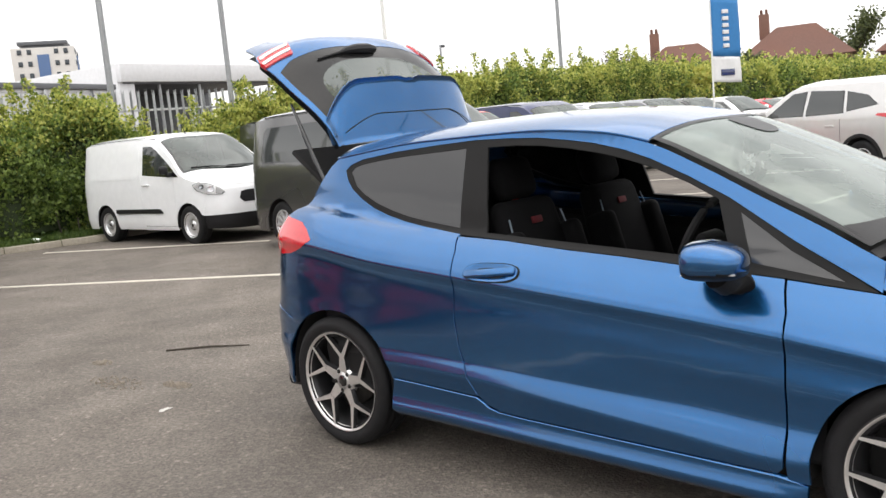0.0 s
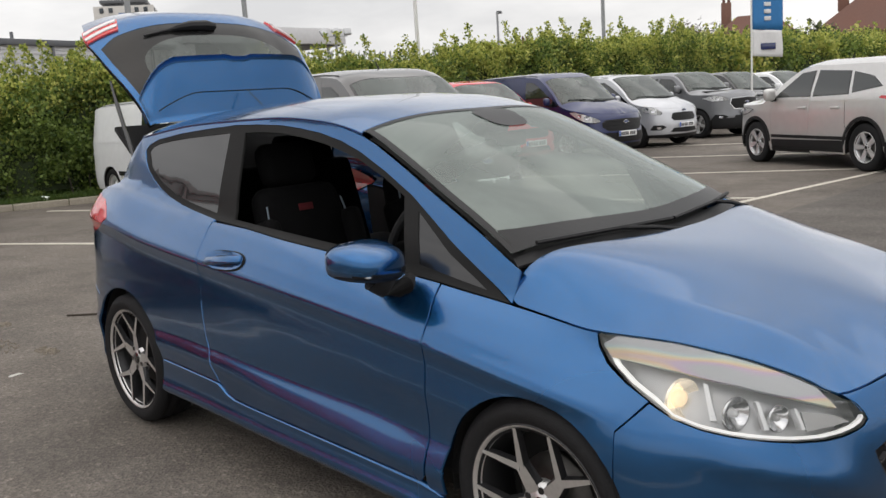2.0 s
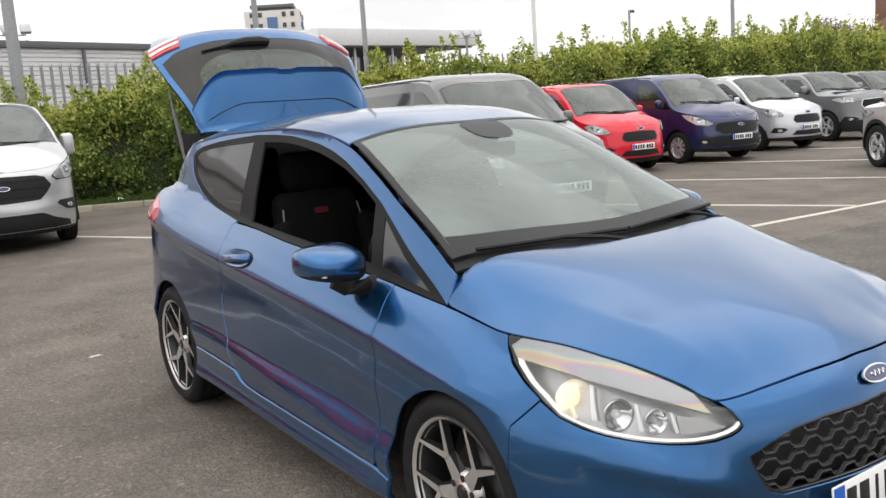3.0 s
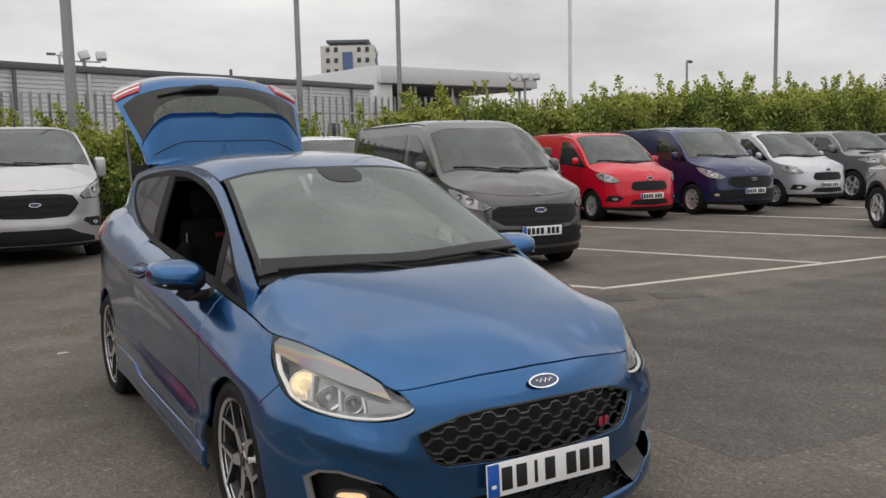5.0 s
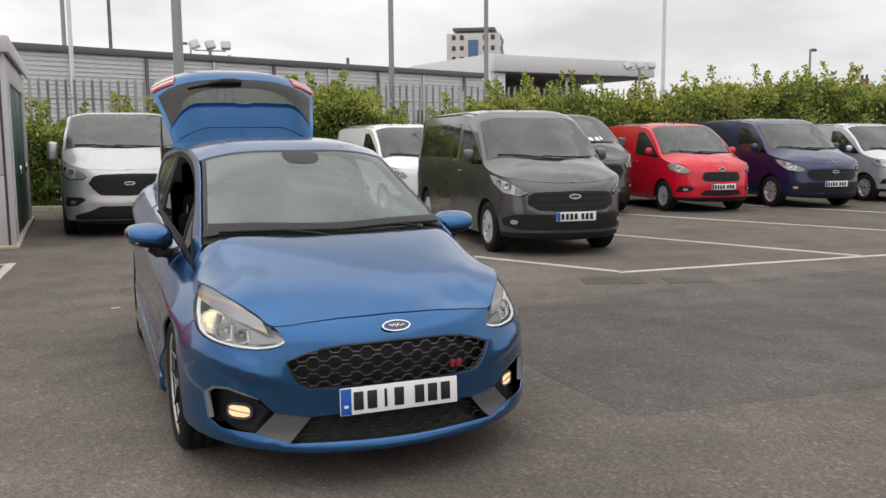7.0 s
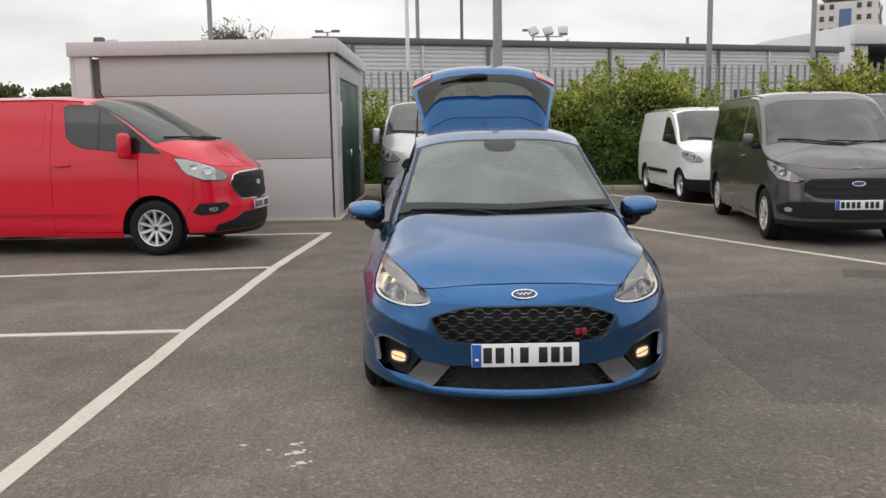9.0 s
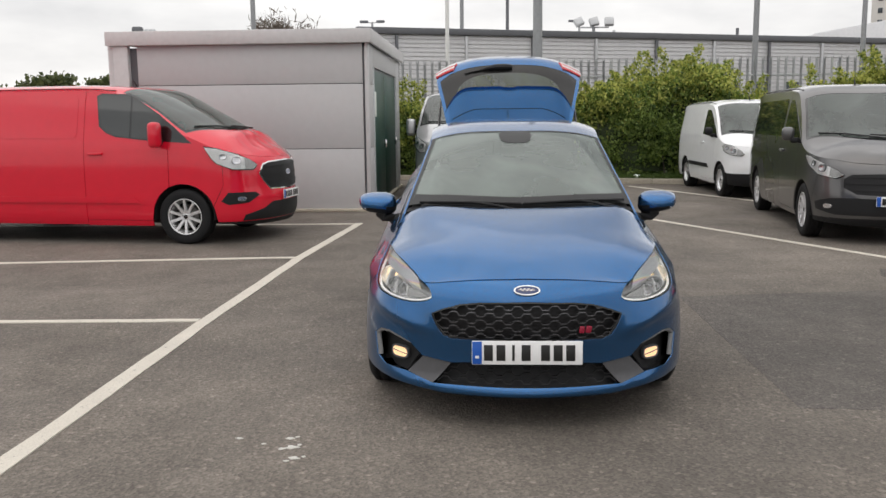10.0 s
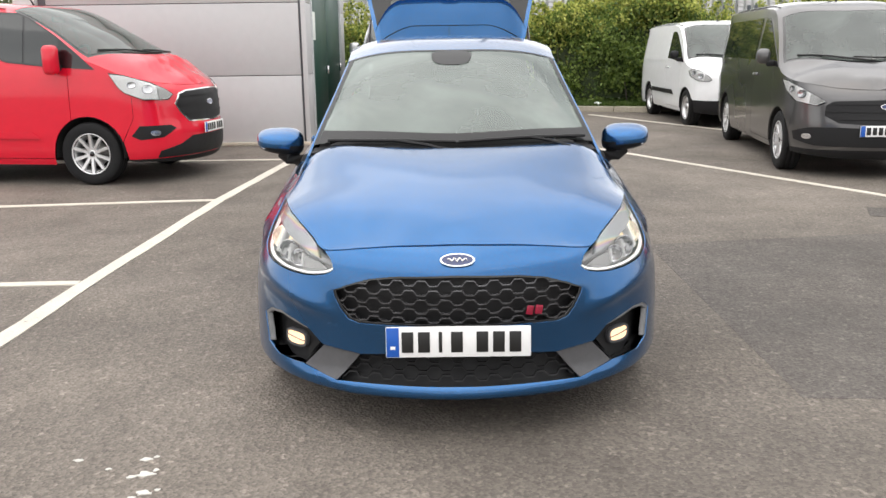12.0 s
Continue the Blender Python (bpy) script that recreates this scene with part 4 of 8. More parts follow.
def tree(x, y, h, wide, material, label, n=2600, seed=1, leaf=(0.25, 0.6), trunk=0.35):
    tr = thing("tree", label, "tree", pose(x, y, 0))
    rg = np.random.default_rng(seed)
    part("trunk", tube([(0, 0, 0), (0.1, 0.05, h * 0.3), (0.0, 0.1, h * 0.6)], [wide * 0.06, wide * 0.045, wide * 0.02], 8), BARK, tr)
    tips = []
    for i in range(9):
        a, q = rg.uniform(0, 6.28), rg.uniform(0.5, 1.0)
        e = Vector((math.cos(a) * wide * 0.42 * q, math.sin(a) * wide * 0.42 * q, h * rg.uniform(0.55, 0.95)))
        s_ = Vector((0.05, 0.05, h * rg.uniform(0.25, 0.45)))
        part("limb", tube([s_, (s_ + e) / 2 + Vector((0, 0, -0.04 * h)), e], [wide * 0.025, wide * 0.016, wide * 0.006], 5), BARK, tr)
        tips += [s_ + (e - s_) * k for k in (0.55, 0.75, 0.9, 1.0)]
    tips = np.array([tuple(t) for t in tips])

    def place(rg2, m):
        c = tips[rg2.integers(0, len(tips), m)]
        return c + rg2.normal(0, 1, (m, 3)) * [wide * 0.09, wide * 0.09, h * 0.055]

    ob = blades("crown", n, place, leaf, 2.0, material, "", "", 0.32 if material is not TWIGGY else 0.06, seed)
    ob.parent = tr
    return tr


tree(-38.8, 66.5, 6.6, 5.5, TWIGGY, "small bare tree with a twiggy crown", 3200, 5, (0.3, 0.8))
tree(-31.8, 103.0, 10.5, 7.0, FAR_LEAF, "tree with a thin spring crown", 2600, 6)
tree(-53.6, -13.4, 8.5, 5.5, TWIGGY, "brown twiggy tree behind the hut", 9000, 7, (0.25, 0.7))
tree(-26.0, 60.0, 5.0, 4.0, FAR_LEAF, "small leafy tree behind the hedge", 1800, 8)
for i, (az, dist, h, w) in enumerate(((-149.5, 150, 6.0, 9), (-151.5, 150, 6.4, 9), (-153.6, 145, 8.4, 9), (-155.2, 150, 6.2, 8), (-157.2, 140, 8.0, 8), (-158.6, 140, 8.8, 7), (-161, 150, 7, 9), (-147, 150, 6.2, 9))):
    tree(4.9 + dist * math.cos(radians(az)), -0.3 + dist * math.sin(radians(az)), h, w, FAR_LEAF, "distant tree in a row beyond the car park", 2600, 20 + i, (0.5, 1.1))
far = blades("far_wood", 9000, lambda rg, n: np.stack([-125 + rg.normal(0, 6, n) - 20 * rg.random(n), rg.uniform(-110, -20, n), rg.random(n) ** 1.3 * 5.2], 1), (0.6, 1.4), 2.0, FAR_LEAF, "low far belt of trees and bushes", "woods", 0.4, 31)
class Band:
    """The skin of a vehicle's side, nose and tail: a plan curve from the tail's middle to the nose's middle, pressed inwards by height.
    A place on it is (s, z), where s runs along the plan curve."""

    def __init__(self, plan, side, nose, tail):
        p = np.asarray(plan, float)
        for _ in range(4):  # round the plan curve
            q = np.empty((2 * len(p), 2))
            q[0::2] = np.r_[p[:1], 0.75 * p[1:] + 0.25 * p[:-1]]
            q[1::2] = np.r_[0.75 * p[:-1] + 0.25 * p[1:], p[-1:]]
            q = np.r_[p[:1], q[1:-1], p[-1:]] if len(p) < 4 else np.r_[p[:1], np.stack([0.75 * p[:-1] + 0.25 * p[1:], 0.25 * p[:-1] + 0.75 * p[1:]], 1).reshape(-1, 2), p[-1:]]
            p = q
        keep = np.r_[True, np.hypot(*np.diff(p, axis=0).T) > 1e-6]
        p = p[keep]
        self.s = np.r_[0, np.cumsum(np.hypot(*np.diff(p, axis=0).T))]
        self.p, self.end = p, self.s[-1]
        self.side, self.nose, self.tail = side, nose, tail
        t = np.gradient(p, self.s, axis=0)
        t /= np.linalg.norm(t, axis=1)[:, None]
        self.t = t

    def plan(self, s):
        return np.stack([np.interp(s, self.s, self.p[:, k]) for k in (0, 1)], -1), np.stack([np.interp(s, self.s, self.t[:, k]) for k in (0, 1)], -1)

    def __call__(self, s, z):
        s, z = np.broadcast_arrays(np.asarray(s, float), np.asarray(z, float))
        c, t = self.plan(s)
        n = np.stack([t[..., 1] * -1, t[..., 0]], -1)  # outwards
        n /= np.maximum(np.linalg.norm(n, axis=-1, keepdims=True), 1e-9)
        ahead, back = np.clip(n[..., 0], 0, 1) ** 2, np.clip(-n[..., 0], 0, 1) ** 2
        d = self.side(c[..., 0], z) * (1 - ahead - back) + self.nose(z, c[..., 1]) * ahead + self.tail(z) * back
        return np.concatenate([c - n * d[..., None], z[..., None]], -1)

    def s_at(self, x=None, y=None, front=True):
        """s where the plan curve has this x (on the side) or y (on the nose, or the tail)."""
        if x is not None:
            i = np.argsort(self.p[:, 0])
            return np.interp(x, self.p[i, 0], self.s[i])
        k = self.s > self.end * 0.5 if front else self.s < self.end * 0.5
        yy, ss = self.p[k, 1], self.s[k]
        i = np.argsort(yy)
        return np.interp(y, yy[i], ss[i])
# ---- the hatchback's skin: x ahead of the front axle, y to the side, z over the ground
belt_z = smooth([-3.1, -2.6, -2.2, -1.75, -1.2, -0.43, -0.15, 0.17, 0.5, 0.9], [1.16, 1.12, 1.06, 1.015, 0.965, 0.885, 0.848, 0.80, 0.72, 0.66])
belt_y = smooth([-3.1, -2.6, -1.75, -0.9, -0.4, -0.15, 0.17, 0.4], [0.66, 0.69, 0.71, 0.715, 0.715, 0.712, 0.74, 0.77])
lean_in = smooth([-3.0, -1.75, -0.96, -0.15], [0.36, 0.35, 0.40, 0.50])

swage_z = smooth([-3.0, -2.1, -1.67, -1.2, -0.75, -0.43, 0.2, 0.9], [0.47, 0.47, 0.456, 0.411, 0.371, 0.345, 0.36, 0.36])

skirt_z = smooth([-2.6, -2.1, -1.2, -0.33, 0.2], [0.245, 0.243, 0.218, 0.196, 0.19])
fold_deep = smooth([-2.3, -1.95, -1.65, -1.1, -0.55, -0.35, -0.1], [0.009, 0.010, 0.013, 0.026, 0.035, 0.029, 0.022])
fold_tall = smooth([-2.3, -1.7, -1.1, -0.5, 0.0], [0.05, 0.05, 0.072, 0.098, 0.07])

front_y = smooth([0.12, 0.17, 0.22, 0.35, 0.50, 0.58, 0.64, 0.70, 0.76, 0.82, 0.90], [0.845, 0.862, 0.866, 0.866, 0.860, 0.846, 0.822, 0.792, 0.758, 0.722, 0.67])


def hatch_side(x, z):
    x, z = np.broadcast_arrays(np.asarray(x, float), np.asarray(z, float))
    b, yb = belt_z(x), belt_y(x)
    flare = 0.012 * (np.exp(-(((x + 2.493) / 0.42) ** 2)) + np.exp(-((x / 0.40) ** 2))) * np.clip((0.72 - z) / 0.15, 0, 1)
    low, foot = swage_z(x), skirt_z(x)
    wide = np.clip((x - 0.12) / 0.18, 0, 1)
    ledge = np.clip((x + 2.35) / 0.15, 0, 1) * np.clip((-0.27 - x) / 0.2, 0, 1)
    deep, tall = fold_deep(x), fold_tall(x)
    o = 0 * b
    kz = [foot - 0.035, foot, foot + 0.020, foot + 0.048, foot + 0.075, low - 0.045, low - 0.015, low + 0.3 * tall, low + tall, low + tall + 0.07, b - 0.31, b - 0.235, b - 0.205, b - 0.165, b - 0.115, b - 0.07, b - 0.03, b, b + 0.1, b + 0.4]
    ky = [0.80 + 0.045 * wide, 0.846 + 0.013 * ledge, 0.853 + 0.014 * ledge, 0.857 + o, 0.852 + o, 0.861 + o, 0.866 + o, 0.864 - 0.30 * deep, 0.862 - deep, 0.858 - 0.75 * deep, 0.842 + o, 0.8365 + o, 0.836 + o, 0.848 + o, 0.824 + o, 0.79 + o, 0.753 + o, yb, yb - lean_in(x) * 0.095, yb - lean_in(x) * 0.42]
    y = np.zeros_like(z) + 0.79
    for i in range(1, len(kz)):
        kz[i] = np.maximum(kz[i], kz[i - 1] + 0.006)
    kz, ky = [np.broadcast_to(k, z.shape) for k in kz], [np.broadcast_to(k, z.shape) for k in ky]
    m = []
    n = len(kz)
    dl = [(ky[i + 1] - ky[i]) / np.maximum(kz[i + 1] - kz[i], 1e-4) for i in range(n - 1)]
    for i in range(n):
        if i in (0, n - 1):
            m.append(dl[0 if i == 0 else -1])
        else:
            a, c = dl[i - 1], dl[i]
            m.append(np.where(a * c > 0, 2 * a * c / np.where(a + c == 0, 1, a + c), 0))
    for i in range(n - 1):
        h = np.maximum(kz[i + 1] - kz[i], 1e-4)
        t = np.clip((z - kz[i]) / h, 0, 1)
        v = (1 + 2 * t) * (1 - t) ** 2 * ky[i] + t * (1 - t) ** 2 * h * m[i] + t * t * (3 - 2 * t) * ky[i + 1] + t * t * (t - 1) * h * m[i + 1]
        y = np.where(z >= kz[i], v, y)
    t = np.clip((x - 0.02) / 0.34, 0, 1)
    t = t * t * (3 - 2 * t)
    return 0.866 - (y * (1 - t) + front_y(z) * t) - flare


nose_d = smooth([0.13, 0.160, 0.177, 0.200, 0.224, 0.25, 0.33, 0.44, 0.54, 0.60, 0.64, 0.67, 0.70, 0.74, 0.8], [0.024, 0.000, -0.008, -0.004, 0.020, 0.032, 0.034, 0.026, 0.022, 0.032, 0.045, 0.062, 0.088, 0.15, 0.25])
nose_corner = smooth([0.13, 0.160, 0.185, 0.210, 0.25, 0.30, 0.42, 0.52, 0.60, 0.66, 0.72, 0.80], [0.020, 0.000, -0.012, -0.012, -0.002, 0.006, 0.008, 0.010, 0.022, 0.036, 0.066, 0.12])
tail_d = smooth([0.15, 0.3, 0.42, 0.6, 0.66, 0.85, 1.05, 1.35], [0.14, 0.07, 0.02, 0.0, 0.03, 0.08, 0.16, 0.45])


def hatch_nose(z, y):
    w = np.clip(np.abs(y) / 0.75, 0, 1) ** 2
    full, z = z, z - np.interp(np.abs(y), [0.40, 0.62, 0.80], [0.0, 0.022, 0.050]) * np.clip((0.34 - z) / 0.10, 0, 1)
    cheek = np.interp(np.abs(y), [0.42, 0.58, 0.74, 0.84], [0.0, 1.0, 1.0, 0.3])
    away = (full - np.interp(np.abs(y), [0.45, 0.82], [0.455, 0.575])) / np.where(full > np.interp(np.abs(y), [0.45, 0.82], [0.455, 0.575]), 0.055, 0.030)
    return nose_d(z) * (1 - w) + nose_corner(z) * w - 0.028 * cheek * np.exp(-away ** 2)


hatch_skin = Band([(-3.20, 0), (-3.19, 0.3), (-3.14, 0.55), (-3.05, 0.72), (-2.93, 0.81), (-2.7, 0.852), (-2.4, 0.862), (-1.6, 0.866), (-0.8, 0.866), (-0.2, 0.864),
                   (0.1, 0.855), (0.3, 0.832), (0.46, 0.785), (0.60, 0.70), (0.70, 0.59), (0.78, 0.44), (0.835, 0.26), (0.864, 0.1), (0.866, 0)], hatch_side, hatch_nose, tail_d)


cab_z = smooth([-2.75, -2.55, -2.05, -1.5, -1.2, -0.973, -0.756, -0.547, -0.33, -0.147, 0.05], [1.325, 1.352, 1.395, 1.403, 1.382, 1.334, 1.242, 1.14, 1.038, 0.943, 0.86])
cab_c = smooth([-2.8, -2.6, -2.0, -1.6, -1.2, -0.9, -0.7, -0.4, -0.1, 0.05], [1.39, 1.412, 1.46, 1.468, 1.448, 1.385, 1.305, 1.16, 0.998, 0.91])
es = np.linspace(hatch_skin.s_at(x=-2.75), hatch_skin.s_at(x=0.0), 300)
cab_edge = hatch_skin(es, cab_z(hatch_skin.plan(es)[0][:, 0]))
hood_rim = smooth([3.6, 3.676, 3.83, 3.99, 4.096, 4.20, 4.40, 4.50, 4.60, 4.675, 4.85, 5.0, 5.22], [0.853, 0.846, 0.828, 0.812, 0.811, 0.808, 0.782, 0.757, 0.722, 0.687, 0.702, 0.712, 0.717])
hs = np.linspace(3.6, hatch_skin.end, 300)
hood_edge = hatch_skin(hs, hood_rim(hs))
hood_c = smooth([-0.2, 0.03, 0.2, 0.4, 0.55, 0.65, 0.71, 0.745, 0.763], [1.0, 0.968, 0.932, 0.878, 0.828, 0.786, 0.755, 0.731, 0.717])


def cab_y(x):
    return np.interp(x, cab_edge[:, 0], cab_edge[:, 1])


def hood_y(x):
    return np.interp(x, hood_edge[:, 0], hood_edge[:, 1])


def cabin_top(x, y):
    t = np.minimum(np.abs(y) / cab_y(x), 1.03)
    p = 3.2 + 1.0 * np.clip((-1.0 - np.asarray(x)) / 0.6, 0, 1)
    ze = np.interp(x, cab_edge[:, 0], cab_edge[:, 2])
    return np.stack(np.broadcast_arrays(x, y, ze + (cab_c(x) - ze) * (1 - t ** p)), -1)


hood_fold = smooth([-0.2, -0.12, 0.1, 0.35, 0.55, 0.70], [0.665, 0.645, 0.585, 0.515, 0.455, 0.395])


def bent_plate(at, z, give=2e-4):
    """A thin bent plate through heights z at places (x, y): the smooth height function."""
    def kernel(d2):
        return d2 * np.log(d2 + 1e-9)

    at, z = np.asarray(at, float), np.asarray(z, float)
    n = len(at)
    m = np.zeros((n + 3, n + 3))
    m[:n, :n] = kernel(((at[:, None] - at[None]) ** 2).sum(-1)) + np.eye(n) * give
    m[:n, n:] = np.c_[np.ones(n), at]
    m[n:, :n] = m[:n, n:].T
    c = np.linalg.solve(m, np.r_[z, 0, 0, 0])

    def height(x, y):
        x, y = np.broadcast_arrays(np.asarray(x, float), np.asarray(y, float))
        q = np.stack([x.ravel(), y.ravel()], -1)
        return (kernel(((q[:, None] - at[None]) ** 2).sum(-1)) @ c[:n] + c[n] + q @ c[n + 1:]).reshape(x.shape)

    return height


def lid(edge, ridge, xs, powers, give=4e-5):
    """A bonnet: a bent plate hung between its rim on both sides and its ridge."""
    rim = edge[:: max(1, len(edge) // 26)]
    at, z = [rim[:, :2], rim[:, :2] * [1, -1]], [rim[:, 2], rim[:, 2]]
    wide, low = np.interp(xs, edge[:, 0], edge[:, 1]), np.interp(xs, edge[:, 0], edge[:, 2])
    for t in (0.0, 0.35, 0.62, 0.84, 0.94):
        for k in (1, -1)[: 2 if t else 1]:
            at.append(np.c_[xs, k * t * wide])
            z.append(low + (ridge(xs) - low) * (1 - t ** np.asarray(powers)))
    return bent_plate(np.concatenate(at), np.concatenate(z), give)


hood_height = lid(hood_edge, hood_c, np.array([-0.12, 0.0, 0.12, 0.25, 0.38, 0.50, 0.60, 0.68]), [9, 6, 4.0, 2.7, 2.0, 1.65, 1.5, 1.4])


def hood_top(x, y):
    x, y = np.broadcast_arrays(np.asarray(x, float), np.asarray(y, float))
    d = np.abs(y) - hood_fold(x)
    out = np.maximum(hood_y(np.minimum(x, 0.76)) - hood_fold(x), 0.03)
    crest = np.where(d > 0, np.clip(1 - d / out, 0, 1), np.clip(1 + d / 0.30, 0, 1) ** 2)
    fade = np.interp(x, [-0.15, 0.0, 0.45, 0.64, 0.70], [0.2, 0.7, 1.0, 0.6, 0.0])
    return np.stack([x, y, hood_height(x, y) + 0.013 * crest * fade], -1)

# ---------------------------------------------------------------- the blue hatchback
flank = np.arange(hatch_skin.s_at(x=-2.9), hatch_skin.s_at(x=0.25), 0.028)
flank_x = hatch_skin.plan(flank)[0][:, 0]
folds = np.concatenate([np.stack([flank, belt_z(flank_x) - d], 1) for d in (0.012, 0.03, 0.05, 0.07, 0.092, 0.115, 0.137, 0.155, 0.165, 0.175, 0.20, 0.23)] + [np.stack([flank, swage_z(flank_x) + z], 1) for z in (-0.045, -0.03, -0.015, 0.0, 0.15, 0.19)] + [np.stack([flank, swage_z(flank_x) + fold_tall(flank_x) * z], 1) for z in (0.2, 0.35, 0.55, 0.75, 0.9, 1.05, 1.25)] + [np.stack([flank, skirt_z(flank_x) + z], 1) for z in (0.008, 0.02, 0.034, 0.048, 0.062, 0.075)])
nose_s = np.arange(4.2, 5.215, 0.028)
folds = np.concatenate([folds] + [np.stack([nose_s, 0 * nose_s + z], 1) for z in (0.184, 0.197, 0.210, 0.224, 0.238)] + [np.stack([nose_s[:20], 0 * nose_s[:20] + z], 1) for z in (0.43, 0.45, 0.47, 0.49, 0.51, 0.53, 0.55, 0.57)])
SKIN = Sheet(hatch_skin, 1.0, folds)
hx_ = np.linspace(-0.14, 0.755, 45)
hood_net = np.concatenate([np.stack([hx_, k * hood_y(hx_) * t], 1) for t in (0.985, 0.965, 0.94) for k in (1, -1)] + [np.stack([hx_[:-4], k * (hood_fold(hx_[:-4]) + o_)], 1) for o_ in (-0.02, 0.0, 0.02) for k in (1, -1)])
cx_ = np.linspace(-0.95, -2.6, 50)
cabin_net = np.concatenate([np.stack([cx_, k * cab_y(cx_) * t], 1) for t in (0.985, 0.96, 0.93, 0.88, 0.82) for k in (1, -1)])
CABIN, HOOD = Sheet(cabin_top, -1.0, cabin_net), Sheet(hood_top, -1.0, hood_net)


def sx(points):
    """(x, z) along the flank to (s, z)."""
    return [(float(hatch_skin.s_at(x=x)), z) for x, z in points]


def arc(cx, cz, rx, rz, a0, a1, n=18):
    return [(cx + rx * math.cos(radians(a0 + (a1 - a0) * i / n)), cz + rz * math.sin(radians(a0 + (a1 - a0) * i / n))) for i in range(n + 1)]


REAR_ARCH = arc(-2.475, 0.31, 0.385, 0.352, 168, 12)
FRONT_ARCH = arc(-0.005, 0.31, 0.322, 0.322, 172, 20)
UPPER_FRAME = [(-2.53, 1.285), (-2.50, 1.31), (-2.424, 1.333), (-2.21, 1.357), (-1.98, 1.372), (-1.76, 1.382), (-1.60, 1.380), (-1.443, 1.373), (-1.31, 1.357), (-1.19, 1.338), (-1.06, 1.307), (-0.943, 1.267), (-0.80, 1.205), (-0.643, 1.129), (-0.42, 0.996), (-0.155, 0.848)]
QUARTER_LOW = [(-1.76, 1.006), (-1.95, 1.031), (-2.08, 1.053), (-2.20, 1.081), (-2.30, 1.113), (-2.385, 1.153), (-2.46, 1.20), (-2.505, 1.243)]
BELT = [(-1.513, 0.985), (-1.243, 0.958), (-1.0, 0.938), (-0.80, 0.918), (-0.427, 0.882)]
DOOR_REAR = [(-1.757, 0.998), (-1.735, 0.95), (-1.716, 0.83), (-1.722, 0.69), (-1.702, 0.55), (-1.66, 0.44), (-1.618, 0.376)]


def dished(u0, v0, ru, rv, rise, depth, skin=None):
    """The skin round (u0, v0), raised at the rim by rise and sunk by depth in the middle: a bowl for panels."""
    skin = skin or hatch_skin

    def f(u, v):
        e = 0.002
        n = np.cross(skin(u, v + e) - skin(u, v - e), skin(u + e, v) - skin(u - e, v))
        n /= np.maximum(np.linalg.norm(n, axis=-1, keepdims=True), 1e-12)
        r2 = ((u - u0) / ru) ** 2 + ((v - v0) / rv) ** 2
        return skin(u, v) - n * (rise + depth * np.clip(1 - r2, 0, 1) - 0.0045)[..., None]

    return Sheet(f)


def on_skin(s, z, off=0.0, side=1, skin=None):
    """A place on a skin and the frame there: x along, y up, z outwards."""
    skin = skin or hatch_skin
    p = skin(s, z)
    a, b = skin(s + 0.004, z) - skin(s - 0.004, z), skin(s, z + 0.004) - skin(s, z - 0.004)
    n = np.cross(b, a)
    n /= np.linalg.norm(n)
    a /= np.linalg.norm(a)
    b = np.cross(a, n) * -1
    p = p + n * off
    m = Matrix(((a[0], b[0], n[0], p[0]), (a[1], b[1], n[1], p[1]), (a[2], b[2], n[2], p[2]), (0, 0, 0, 1)))
    if side < 0:
        m = Matrix.Diagonal((1, -1, 1, 1)) @ m
    return m


def tyre_mesh(r, w, rim):
    pr = [(rim - 0.012, -w * 0.42), (rim + 0.012, -w * 0.47), (rim + (r - rim) * 0.5, -w * 0.52), (r - 0.022, -w * 0.47), (r - 0.004, -w * 0.40)]
    for k in (-0.25, 0.0, 0.25):
        pr += [(r, w * (k - 0.06)), (r - 0.007, w * (k - 0.035)), (r - 0.007, w * (k + 0.015)), (r, w * (k + 0.03))]
    pr += [(r - 0.004, w * 0.40), (r - 0.022, w * 0.47), (rim + (r - rim) * 0.5, w * 0.52), (rim + 0.012, w * 0.47), (rim - 0.012, w * 0.42), (rim - 0.02, w * 0.40)]
    return lathe(pr, 64)


